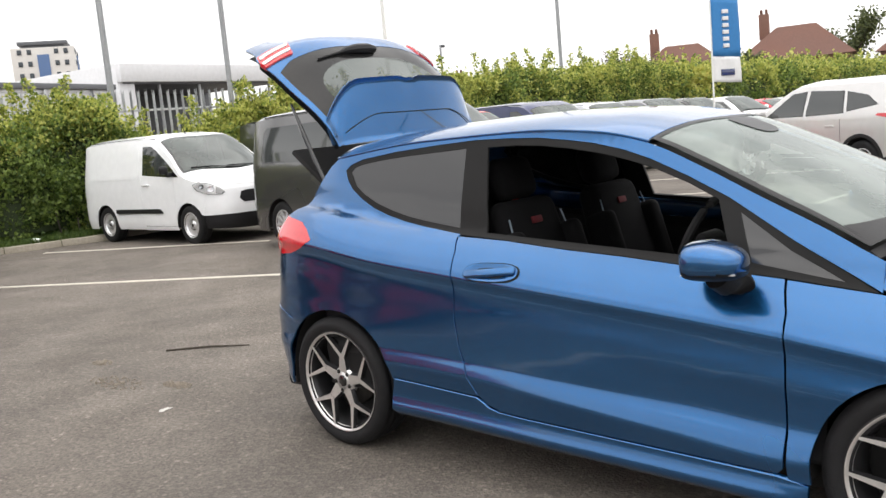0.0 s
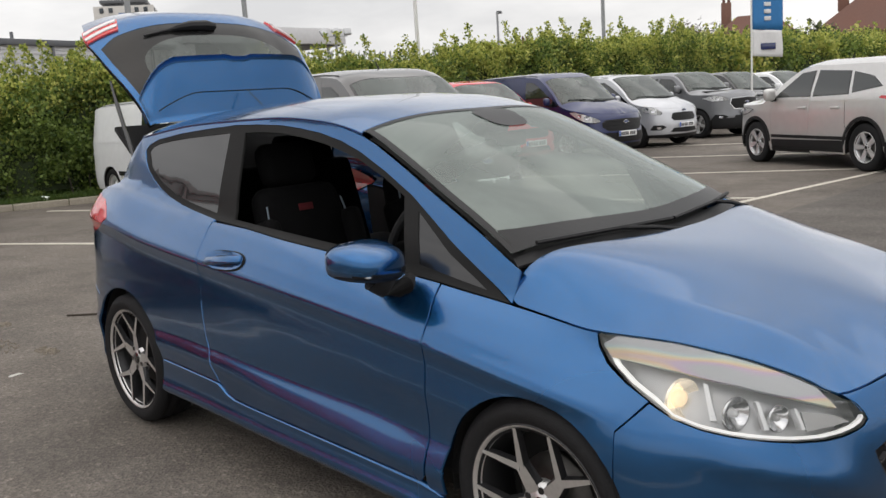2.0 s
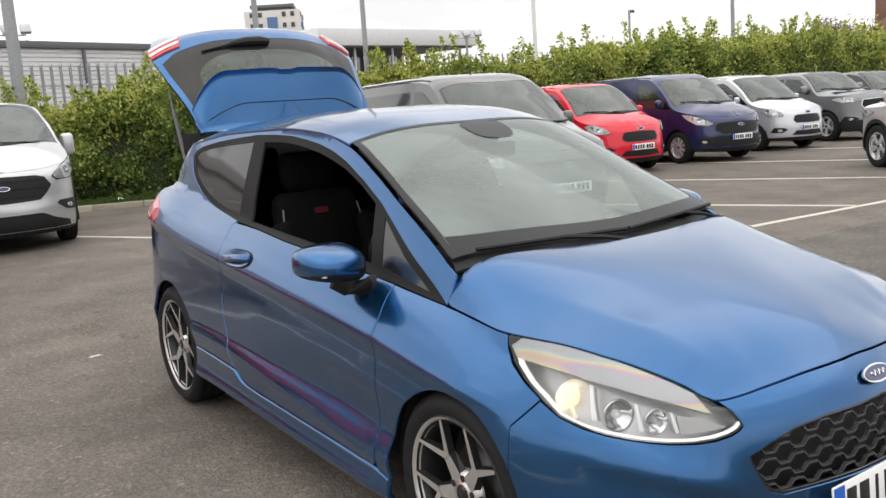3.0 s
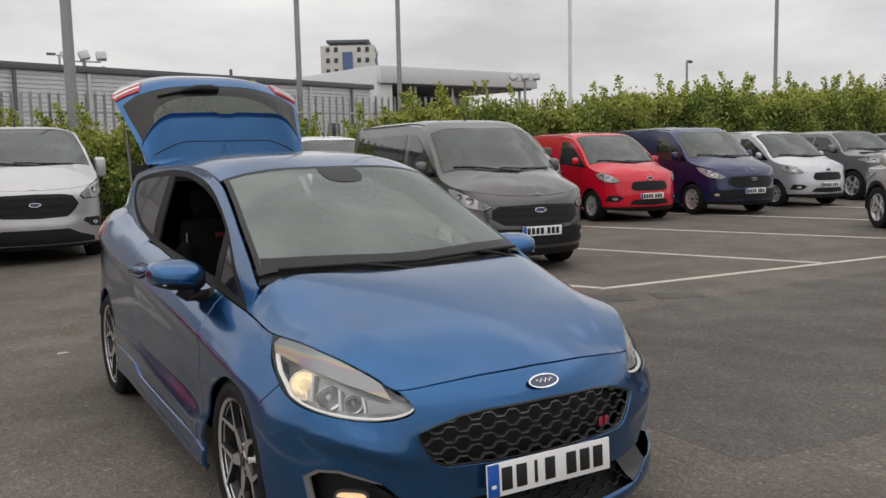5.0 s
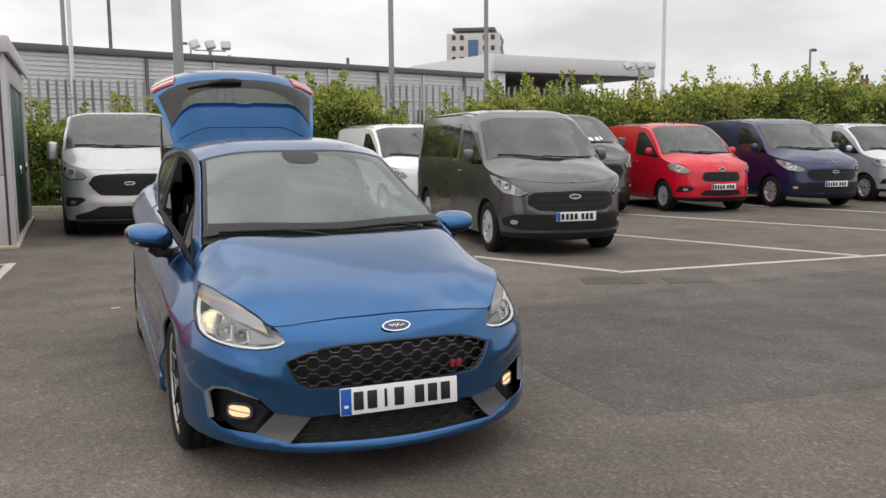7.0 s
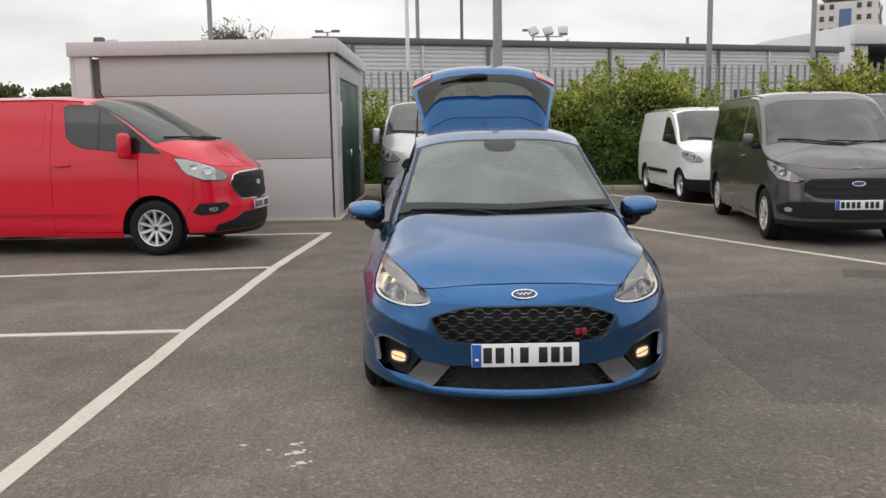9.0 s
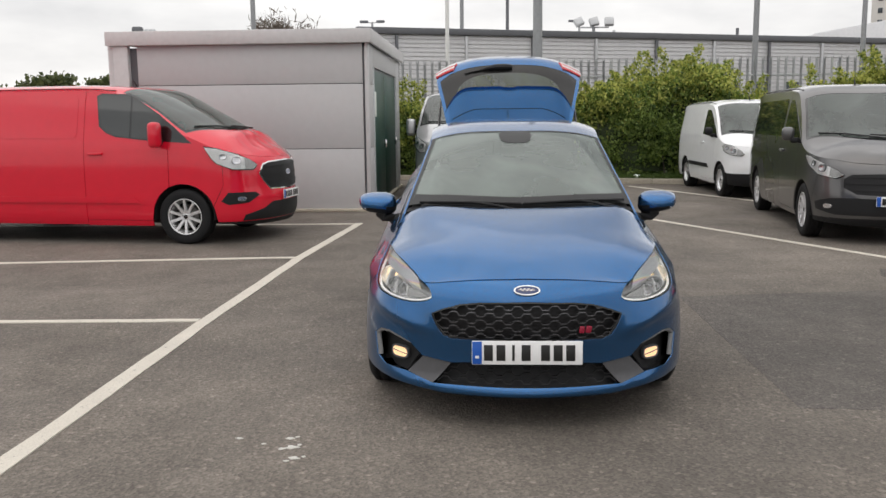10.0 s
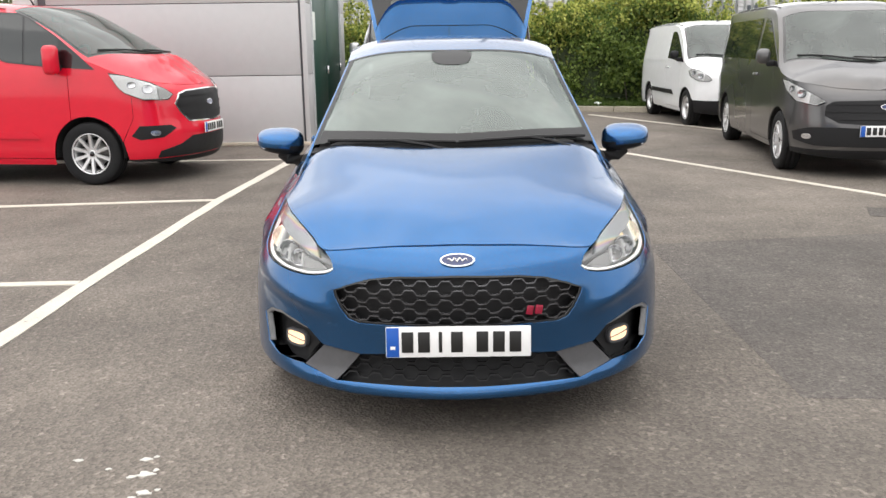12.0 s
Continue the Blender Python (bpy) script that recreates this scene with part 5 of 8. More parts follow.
def wheel(parent, x, y, r, w, rim, side, style="y", turn=0.0):
    """A wheel under its car; its outer face is at y."""
    hub = new("wheel")
    hub.parent = parent
    hub.matrix_local = pose(x, side * (y - w / 2), r) @ Matrix.Diagonal((1, side, 1, 1)) @ pose(0, 0, 0, 0, turn, 0)
    flipf = lambda fs: [t[::-1] for t in fs] if side > 0 else fs  # noqa: E731
    v, f = tyre_mesh(r, w, rim)
    build("tyre", v, flipf(f), RUBBER, hub)
    o = w / 2
    dark = ALLOY_DARK if style in ("y", "black") else ALLOY_SILVER
    v, f = lathe([(rim - 0.004, -o * 0.86), (rim - 0.03, -o * 0.6), (rim - 0.035, o * 0.4), (rim - 0.02, o * 0.74), (rim - 0.008, o * 0.88), (rim - 0.001, o * 0.93), (rim + 0.005, o * 0.90), (rim + 0.004, o * 0.8)], 64)
    k = 7
    build("rim", v, flipf(f), [dark, ALLOY if style == "y" else dark], hub, fmat=[1 if i % k in (3, 4) else 0 for i in range(len(f))])
    v, f = lathe([(0.03, -0.02), (r * 0.42, -0.02), (r * 0.42, 0.0), (0.05, 0.0), (0.03, 0.02)], 40)
    build("brake_disc", v, flipf(f), STEEL if style != "y" else DARK_STEEL, hub)
    v, f = lathe([(rim - 0.03, -o * 0.5), (0.02, -o * 0.55)], 32)
    build("wheel_back", v, f, LINER, hub)
    bars = []

    def bar(a0, r0, a1, r1, w0, w1, d0, d1, th=0.022):
        p, q = Vector((math.cos(a0) * r0, math.sin(a0) * r0)), Vector((math.cos(a1) * r1, math.sin(a1) * r1))
        d = (q - p).normalized()
        n = Vector((-d.y, d.x))
        front = [(p + n * w0 / 2, d0), (p - n * w0 / 2, d0), (q - n * w1 / 2, d1), (q + n * w1 / 2, d1)]
        bm = bmesh.new()
        a = [bm.verts.new((c.x, y_, c.y)) for c, y_ in front]
        wide = 1.35
        mid = [(p + n * w0 / 2 * wide, d0 - th), (p - n * w0 / 2 * wide, d0 - th), (q - n * w1 / 2 * wide, d1 - th), (q + n * w1 / 2 * wide, d1 - th)]
        b = [bm.verts.new((c.x, y_, c.y)) for c, y_ in mid]
        bm.faces.new(a).material_index = 0
        for i in range(4):
            bm.faces.new((a[i], b[i], b[(i + 1) % 4], a[(i + 1) % 4])).material_index = 1
        bars.append(bm)

    face, lip = o * 0.80, o * 0.88
    if style == "y":
        for i in range(5):
            a = 2 * math.pi * i / 5 + math.pi / 2
            bar(a, 0.03, a, rim * 0.56, 0.056, 0.030, face * 0.86, face * 0.95)
            bar(a - 0.02, rim * 0.50, a - 0.26, rim - 0.010, 0.024, 0.012, face * 0.95, lip)
            bar(a + 0.02, rim * 0.50, a + 0.46, rim - 0.010, 0.022, 0.011, face * 0.95, lip)
    elif style == "steel":
        for i in range(10):
            a = 2 * math.pi * i / 10
            bar(a, rim * 0.45, a, rim - 0.02, 0.075, 0.07, face * 0.75, face * 0.70)
    else:
        n = 5 if style in ("five", "black") else 10
        for i in range(n):
            a = 2 * math.pi * i / n + 0.3
            g = 0.10 if n == 5 else 0.0
            for s_ in (-1, 1) if n == 5 else (0,):
                bar(a + s_ * g * 1.2, 0.04, a + s_ * g, rim - 0.012, 0.030, 0.034 if n == 5 else 0.03, face * 0.9, lip)
    first = bars[0]
    for i, b in enumerate(bars):
        if i:
            first = joined(first, b)
    mats = [ALLOY, ALLOY_DARK] if style == "y" else [dark, dark]
    ob = part("spokes", first, mats, hub, soft=False)
    v, f = lathe([(0.001, face * 0.93), (0.024, face * 0.93), (0.028, face * 0.88), (0.062, face * 0.86), (0.072, face * 0.5)], 32)
    build("hub_cap", v, flipf(f), [GLOSS_BLACK, mats[0]], hub, fmat=[0 if i % 4 < 2 else 1 for i in range(len(f))])
    for i in range(5):
        a = 2 * math.pi * i / 5 + math.pi / 2 + 0.6
        part("wheel_nut", prism(oval(0, 0, 0.011, 0.011, 8), 0.02, pose(math.cos(a) * 0.048, face * 0.9, math.sin(a) * 0.048, 90, 0, 0)), GLOSS_BLACK, hub, soft=False)
    return hub


def hatchback():
    car = thing("hatchback_car", "metallic blue three-door hatchback with open tailgate, standing on asphalt", "car")
    P = lambda name, poly, material, **k: panel(name, poly, SKIN, material, car, **k)  # noqa: E731
    gate_cut = [(-2.60, 1.342), (-2.655, 1.31), (-2.70, 1.265), (-2.76, 1.20), (-2.81, 1.13)]
    lamp = [(0.93, 1.085), (1.03, 1.072), (1.107, 1.06), (1.17, 1.03), (1.229, 0.983), (1.15, 0.945), (1.037, 0.912), (0.86, 0.90)]
    roof_line = [(x, float(cab_z(x)) - 0.008) for x in np.linspace(-0.147, -2.56, 40)]
    side = sx([(-0.147, 0.848)] + roof_line + gate_cut) + [(p[0] + 0.004 * (p[0] < 1.1), p[1]) for p in lamp] + [(0.82, 0.645), (0.95, 0.625), (1.03, 0.60)]
    arch = sx(REAR_ARCH)
    side += [p for p in arch if p[1] < 0.70][2:] + sx([(-2.085, 0.393), (-1.88, 0.383), (-1.66, 0.372), (-1.622, 0.372)]) + sx([(x - 0.007, z) for x, z in DOOR_REAR[::-1][1:]]) + sx(QUARTER_LOW) + sx(UPPER_FRAME[:-1])
    trim = sx(QUARTER_LOW + UPPER_FRAME + BELT[::-1])
    quarter = sx([(-2.493, 1.28), (-2.47, 1.30), (-2.424, 1.312), (-2.30, 1.326), (-2.139, 1.337), (-1.80, 1.352), (-1.775, 1.03), (-1.948, 1.054), (-2.08, 1.076), (-2.192, 1.104), (-2.29, 1.136), (-2.373, 1.174), (-2.44, 1.215)])
    opening = sx([(-1.687, 1.350), (-1.55, 1.350), (-1.42, 1.342), (-1.30, 1.326), (-1.17, 1.303), (-1.06, 1.276), (-0.945, 1.243), (-0.80, 1.185), (-0.68, 1.126), (-0.61, 0.930), (-1.0, 0.962), (-1.243, 0.981), (-1.63, 1.012)])
    tri = sx([(-0.60, 1.083), (-0.545, 0.925), (-0.25, 0.875), (-0.42, 0.962)])
    door = sx(DOOR_REAR + [(-1.585, 0.345), (-1.52, 0.322), (-1.40, 0.315), (-1.0, 0.303), (-0.60, 0.292), (-0.425, 0.288), (-0.405, 0.31), (-0.400, 0.45), (-0.398, 0.6), (-0.402, 0.79), (-0.43, 0.878)] + [(x, z - 0.004) for x, z in BELT[::-1][1:]])
    wing = sx([(-0.392, 0.27), (-0.393, 0.45), (-0.391, 0.6), (-0.395, 0.79), (-0.421, 0.876), (-0.155, 0.844)]) + [(float(s_), float(hood_rim(s_)) - 0.004) for s_ in np.linspace(3.69, 3.985, 8)] + [(3.998, 0.778), (4.035, 0.742), (4.10, 0.705), (4.170, 0.673), (4.092, 0.598), (4.0915, 0.478)] + [p for p in sx(FRONT_ARCH[::-1]) if p[0] < 4.09 and p[1] > 0.3] + sx([(-0.325, 0.27)])
    skirt = sx([(-2.105, 0.31), (-2.085, 0.388), (-1.88, 0.378), (-1.66, 0.367), (-1.63, 0.366), (-1.60, 0.35), (-1.57, 0.33), (-1.52, 0.317), (-1.40, 0.310), (-1.0, 0.298), (-0.60, 0.287), (-0.425, 0.283), (-0.33, 0.264)] + [(x, float(skirt_z(x)) - 0.012) for x in (-0.335, -0.7, -1.1, -1.5, -1.8, -2.1)])
    fog = [(4.34, 0.40), (4.40, 0.432), (4.48, 0.435), (4.56, 0.415), (4.627, 0.391), (4.688, 0.336), (4.60, 0.250), (4.453, 0.258), (4.366, 0.288)]
    grille = [(5.22, 0.62), (4.985, 0.613), (4.89, 0.601), (4.80, 0.574), (4.742, 0.550), (4.748, 0.530), (4.776, 0.480), (4.802, 0.446), (4.845, 0.432), (5.22, 0.430)]
    intake = [(5.22, 0.325), (4.958, 0.321), (4.848, 0.314), (4.80, 0.26), (4.757, 0.211), (5.0, 0.211), (5.22, 0.211)]
    patch = [(4.692, 0.333), (4.842, 0.311), (4.80, 0.262), (4.752, 0.211), (4.605, 0.250)]
    lamp_low = [(4.174, 0.668), (4.24, 0.640), (4.31, 0.622), (4.38, 0.611), (4.462, 0.602), (4.54, 0.595), (4.61, 0.592), (4.66, 0.595), (4.700, 0.602), (4.725, 0.611), (4.739, 0.622), (4.732, 0.64), (4.715, 0.662), (4.683, 0.684)]
    hood_front = [(float(s_), float(hood_rim(s_)) - 0.004) for s_ in np.linspace(4.70, 5.22, 14)]
    front = lamp_low + hood_front + grille + intake[:3] + fog[5::-1] + [fog[8], fog[7], fog[6]] + intake[4:] + [(5.22, 0.168), (5.0, 0.168), (4.82, 0.169), (4.7, 0.178), (4.5, 0.194), (4.3, 0.214), (4.21, 0.230), (4.165, 0.255), (4.150, 0.32), (4.122, 0.42), (4.0955, 0.475), (4.0945, 0.55), (4.0945, 0.594)]
    for k in (-1, 1):
        P("side_panel", side, BLUE, side=k, step=0.045)
        P("window_trim", trim, TRIM, holes=[quarter, opening, tri], side=k, off=-0.003, step=0.03)
        P("quarter_glass", quarter, PRIVACY, side=k, off=-0.006, step=0.06, flange=0)
        P("corner_glass", tri, PRIVACY, side=k, off=-0.006, step=0.05, flange=0)
        d = P("door", door, BLUE, side=k, step=0.045)
        hb = oval((hatch_skin.s_at(x=-1.66) + hatch_skin.s_at(x=-1.395)) / 2, 0.872, 0.134, 0.036, 28, 0.75)
        # black oval that shows as a thin dark outline round the recess
        panel("handle_outline", hb, SKIN, LINER, d, off=0.0012, side=k, flange=0, step=0.03)
        hc = np.mean(hb, 0)
        panel("handle_recess", [tuple(hc + (np.array(q) - hc) * (0.955, 0.87)) for q in hb], dished(hc[0], hc[1], 0.13, 0.033, -0.003, 0.010), BLUE, d, side=k, flange=0, step=0.012)
        bar = rbox((0.235, 0.034, 0.020), (0, 0, 0), 0.009, 3)
        for v in bar.verts:
            v.co.z -= (v.co.x / 0.12) ** 2 * 0.016
            v.co.y += 0.004 - v.co.x * 0.10
        bmesh.ops.transform(bar, matrix=on_skin(hatch_skin.s_at(x=-1.53), 0.874, 0.020, k), verts=bar.verts)
        part("door_handle", bar, BLUE, d, "body-coloured pull handle")
        P("front_wing", wing, BLUE, side=k, step=0.04)
        P("side_skirt", skirt, BLUE, side=k, off=0.008, flange=0.02, step=0.045)
        P("tail_lamp", lamp, RED_LENS, side=k, off=0.002, step=0.03, label="red tail lamp lens")
        P("inner_lining", sx([(-2.6, 0.3), (-2.6, 1.0), (-1.75, 0.95), (-0.45, 0.84), (-0.3, 0.8), (-0.3, 0.3)]), DASH, side=k, off=-0.07, step=0.12, flange=0)
        # wheel arch
        for cx, rr in ((-2.475, 0.375), (-0.005, 0.34)):
            a = np.linspace(-0.15, math.pi + 0.15, 24)
            ring = np.array([[cx + rr * math.cos(t), y_, 0.31 + rr * math.sin(t)] for t in a for y_ in (0.44, 0.80)])
            ring[:, 1] *= k
            fs = [(2 * i, 2 * i + 1, 2 * i + 3, 2 * i + 2) for i in range(len(a) - 1)]
            back = [[cx, 0.44 * k, 0.31]]
            n0 = len(ring)
            build("arch_liner", np.r_[ring, back], fs + [(2 * i, 2 * i + 2, n0) for i in range(len(a) - 1)], LINER, car)
        # headlamp
        lens_up = [(float(s_), float(hood_rim(s_)) - 0.002) for s_ in np.linspace(4.665, 4.0, 16)]
        lens = [(3.990, 0.806), (4.004, 0.782), (4.04, 0.748), (4.105, 0.709), (4.178, 0.672)] + [(s_ - 0.002, z + 0.004) for s_, z in lamp_low[1:13]] + [(4.68, 0.676)] + lens_up
        h = P("headlamp", lens, LAMP_BOWL, side=k, off=-0.080, flange=-0.077, step=0.03, label="clear swept-back headlamp with lit projector")
        panel("lens", lens, SKIN, LENS, h, side=k, off=-0.002, step=0.03, flange=0)
        # pale panel under the lens top; its iridescent sheen is painted on
        film = [(s_, z - 0.0015) for s_, z in lens_up if 4.002 < s_ < 4.66]
        panel("upper_reflector", film + [(4.008, 0.785), (4.042, 0.758), (4.13, 0.753), (4.25, 0.744), (4.40, 0.722), (4.55, 0.692), (4.66, 0.660)], SKIN, LAMP_SHEEN, h, side=k, off=-0.007, flange=0.02, step=0.03, label="pale upper reflector with painted rainbow sheen")
        for u_, v_, sunk, big_, m_, heart, glow in ((4.250, 0.692, 0.052, 1.0, LAMP_LIT, WARM_DIM, 0.024), (4.400, 0.664, 0.046, 0.80, REFLECTOR, LAMP_SILVER, 0.012), (4.512, 0.650, 0.038, 0.62, REFLECTOR, LAMP_SMOKE, 0.010)):
            q = on_skin(u_, v_, -sunk)
            turn_ = radians(16)
            m = Matrix.Diagonal((1, k, 1, 1)) @ Matrix(((math.sin(turn_), math.cos(turn_), 0, q[0][3]), (-math.cos(turn_), math.sin(turn_), 0, q[1][3]), (0, 0, 1, q[2][3]), (0, 0, 0, 1)))
            v, f = lathe([(r_ * big_, y_) for r_, y_ in ((0.010, -0.024), (0.028, -0.019), (0.042, -0.009), (0.050, 0.0), (0.053, 0.001), (0.054, -0.006))], 28)
            ob = build("reflector", v, f, m_, h, label="lit projector bowl" if m_ is LAMP_LIT else "")
            ob.matrix_local = m
            v, f = lathe([(0.001, 0.002), (glow * 0.5, 0.000), (glow * 0.85, -0.006), (glow, -0.018)], 24)
            ob = build("projector", v, f, heart, h)
            ob.matrix_local = m
            panel("reflector_rib", [(u_ + 0.060 * big_, v_ + 0.034 * big_), (u_ + 0.072 * big_, v_ + 0.032 * big_), (u_ + 0.096 * big_, v_ - 0.046 * big_), (u_ + 0.080 * big_, v_ - 0.046 * big_)], SKIN, LAMP_SILVER, h, side=k, off=-0.020, flange=0.030, step=0.02)
        panel("lamp_tip", [(4.568, 0.662), (4.655, 0.646), (4.700, 0.624), (4.575, 0.616)], SKIN, LAMP_SMOKE, h, side=k, off=-0.022, flange=0.008, step=0.03)
        outer_ = [(4.022, 0.774), (4.056, 0.744), (4.115, 0.710), (4.176, 0.682)]
        strip = outer_ + [(s_ - 0.001, z + 0.008) for s_, z in lamp_low[1:12]] + [(s_ - 0.004, z + 0.0145) for s_, z in lamp_low[1:12]][::-1] + [(s_ + 0.009, z + 0.006) for s_, z in outer_[::-1]]
        panel("light_strip", strip, SKIN, DRL, h, side=k, off=-0.012, step=0.02, label="thin white running light")
        # fog lamp in its pocket
        g = P("fog_pocket", fog, PLASTIC, side=k, off=-0.062, flange=-0.058, step=0.03, label="black fog lamp pocket with pale edge")
        panel("pocket_edge", [fog[8], (4.334, 0.402), (4.398, 0.438), (4.482, 0.441), (4.56, 0.421), (4.63, 0.396), (4.62, 0.388), (4.555, 0.405), (4.478, 0.424), (4.405, 0.420), (4.358, 0.394), (4.382, 0.29)], SKIN, PALE_TRIM, g, side=k, off=-0.004, flange=0.02, step=0.02)
        panel("fog_lamp", oval(4.505, 0.322, 0.058, 0.023, 20, 0.6), SKIN, WARM_BULB, g, side=k, off=-0.045, flange=0.02, step=0.02, label="lit fog lamp")
        panel("fog_lamp_bar", [(4.450, 0.324), (4.560, 0.314), (4.560, 0.318), (4.450, 0.328)], SKIN, REFLECTOR, g, side=k, off=-0.041, flange=0.006, step=0.02)
        panel("fog_lamp_rim", oval(4.505, 0.322, 0.068, 0.031, 20, 0.6), SKIN, DARK_GREY, g, holes=[oval(4.505, 0.322, 0.059, 0.024, 20, 0.6)], side=k, off=-0.042, flange=0.02, step=0.02)
        panel("fog_louvre", [(4.60, 0.372), (4.66, 0.336), (4.60, 0.275), (4.585, 0.285), (4.625, 0.336), (4.585, 0.365)], SKIN, PLASTIC, g, side=k, off=-0.035, step=0.03)
        P("bumper_insert", patch, DARK_GREY, side=k, off=-0.006, step=0.03)
        # mirror
        mir = new("door_mirror")
        mir.parent = car
        mir.matrix_local = pose(-0.615, 0.866 * k, 0.952) @ Matrix.Diagonal((0.95, 0.95 * k, 0.93, 1)) @ pose(0, 0, 0, 0, 0, -12)
        bm = bmesh.new()
        bmesh.ops.create_uvsphere(bm, u_segments=28, v_segments=18, radius=1)
        for v in bm.verts:
            c = v.co
            q = [math.copysign(abs(t) ** 0.72, t) for t in c]
            v.co = (max(q[0] * 0.118 + 0.012, -0.068), q[1] * 0.122 + 0.004, q[2] * 0.066 * (1 - 0.16 * q[1]) * (1 - 0.18 * max(q[0], 0)) + 0.010 * q[1] + (0.008 if q[2] > 0 else 0) - 0.012 * max(q[0], 0))
        for fc in bm.faces:
            fc.material_index = 0 if fc.calc_center_median().z > -0.022 else 1
        shell = part("shell", bm, [BLUE, PLASTIC], mir, "blue mirror cap with black base", angle=60)
        part("indicator", rbox((0.085, 0.150, 0.007), (0.062, 0.026, -0.026), 0.003), LAMP_SMOKE, mir)
        part("mirror_glass", rbox((0.004, 0.165, 0.080), (-0.0690, 0.004, 0.006), 0.02), CHROME, mir)
        part("mirror_foot", tube([(0.03, -0.02, -0.045), (0.055, -0.055, -0.080), (0.085, -0.095, -0.112), (0.08, -0.15, -0.115)], [0.056, 0.052, 0.050, 0.058], 12), PLASTIC, mir)
        # repeater seam of the rear bumper and rear side
        P("rear_bumper_side", [(0.0, 0.63), (0.4, 0.635), (0.80, 0.638), (0.95, 0.618), (1.026, 0.594)] + [p for p in sx(REAR_ARCH) if p[0] < 1.04 and p[1] > 0.3][::-1] + [(0.955, 0.31), (0.94, 0.25), (0.5, 0.25), (0.0, 0.25)], BLUE, side=k, step=0.05)
        wheel(car, -2.493, 0.838, 0.311, 0.205, 0.240, k, "y", 8)
        wheel(car, 0.0, 0.830, 0.311, 0.205, 0.238, k, "y", 40)
        # strut of the tailgate
        part("gas_strut", tube([(-2.70, 0.60 * k, 1.215), (-2.86, 0.585 * k, 1.50), (-2.93, 0.575 * k, 1.63)], [0.011, 0.011, 0.006], 8), GLOSS_BLACK, car)
    bump = P("front_bumper", front, BLUE, side=0, step=0.03)
    # grille and intake
    for name, poly, rows, amp in (("grille", grille, (0.452, 0.486, 0.520, 0.554, 0.588), 0.0088), ("lower_intake", intake, (0.232, 0.264, 0.296), 0.0085)):
        g = P(name, poly, PLASTIC, side=0, off=-0.055, flange=-0.05, step=0.05)
        rim_in = [(5.22 + (s_ - 5.22) * 0.982, (min(z for _, z in poly) + max(z for _, z in poly)) / 2 + (z - (min(z for _, z in poly) + max(z for _, z in poly)) / 2) * 0.93) for s_, z in poly]
        if name == "grille":
            panel("grille_edge", poly + rim_in[::-1], SKIN, GLOSS_BLACK, g, side=0, off=-0.006, step=0.02, label="gloss black surround")
        for r, z0 in enumerate(rows):
            verts, faces = [], []
            pts = []
            per = 0.090
            for i in range(-90, 91):
                y = i * 0.0075
                ph = (y / per + (0.0 if r % 2 else 0.5)) % 1.0
                w = np.interp(ph, [0, 0.18, 0.32, 0.68, 0.82, 1.0], [1, 1, -1, -1, 1, 1])
                s_ = 5.22 - abs(y)
                ok = inside(poly, [(min(s_, 5.2195), z0 + w * amp)])[0]
                pts.append((y, z0 + w * amp, ok))
            for (ya, za, oa), (yb, zb, ob_) in zip(pts, pts[1:]):
                if verts and not (oa and ob_):
                    if len(verts) > 40:
                        build("grille_bar", verts, faces, GRILLE_BAR if name == "grille" else PLASTIC, g, soft=False)
                    verts, faces = [], []
                if oa and ob_:
                    k0 = len(verts)
                    for y, z in ((ya, za), (yb, zb)):
                        s_ = 5.22 - abs(y)
                        for dz, dep in ((0.0022, -0.012), (-0.0022, -0.012), (-0.0026, -0.023), (0.0026, -0.023)):
                            p = hatch_skin(s_, z + dz)
                            verts.append((p[0] + dep, math.copysign(p[1], y), p[2]))
                    faces += [(k0, k0 + 1, k0 + 5, k0 + 4), (k0 + 3, k0, k0 + 4, k0 + 7), (k0 + 1, k0 + 2, k0 + 6, k0 + 5)]
            if len(verts) > 40:
                build("grille_bar", verts, faces, GRILLE_BAR if name == "grille" else PLASTIC, g, soft=False)
    # plate with bars for its writing
    pl = part("number_plate", rbox((0.008, 0.52, 0.114), (0, 0, 0), 0.004), PLATE_WHITE, bump, "white plate with blue band and black bars")
    pl.matrix_local = pose(0.850, 0, 0.381, 0, -3, 0)
    part("plate_band", rbox((0.003, 0.045, 0.108), (0.0045, -0.235, 0), 0.001), PLATE_BLUE, pl)
    part("plate_mark", rbox((0.003, 0.018, 0.012), (0.0062, -0.235, -0.02), 0.001), PLATE_WHITE, pl)
    for i in range(7):
        y = -0.182 + i * 0.059 + (0.032 if i > 3 else 0)
        part("plate_bar", rbox((0.003, 0.012 if i == 2 else 0.042, 0.076), (0.0055, y + (0.0 if i != 2 else 0.0), 0), 0.001), INK, pl)
    m = Matrix.Translation((0.812, 0, 0.671)) @ pose(0, 0, 0, 0, 55, 0) @ pose(0, 0, 0, 0, 0, 90)
    b = part("badge", prism(oval(0, 0, 0.062, 0.0255, 32), 0.006), CHROME, bump, "oval blue badge with bright rim", soft=False)
    b.matrix_local = m
    part("badge_face", prism(oval(0, 0, 0.056, 0.0205, 32), 0.0075), BADGE_BLUE, b, soft=False)
    part("badge_mark", tube([(-0.034 + 0.068 * q / 18, 0.008 * math.sin(q * 1.25) * (1 - 0.4 * abs(q - 9) / 9), 0.0085) for q in range(19)], 0.0022, 5), CHROME, b)
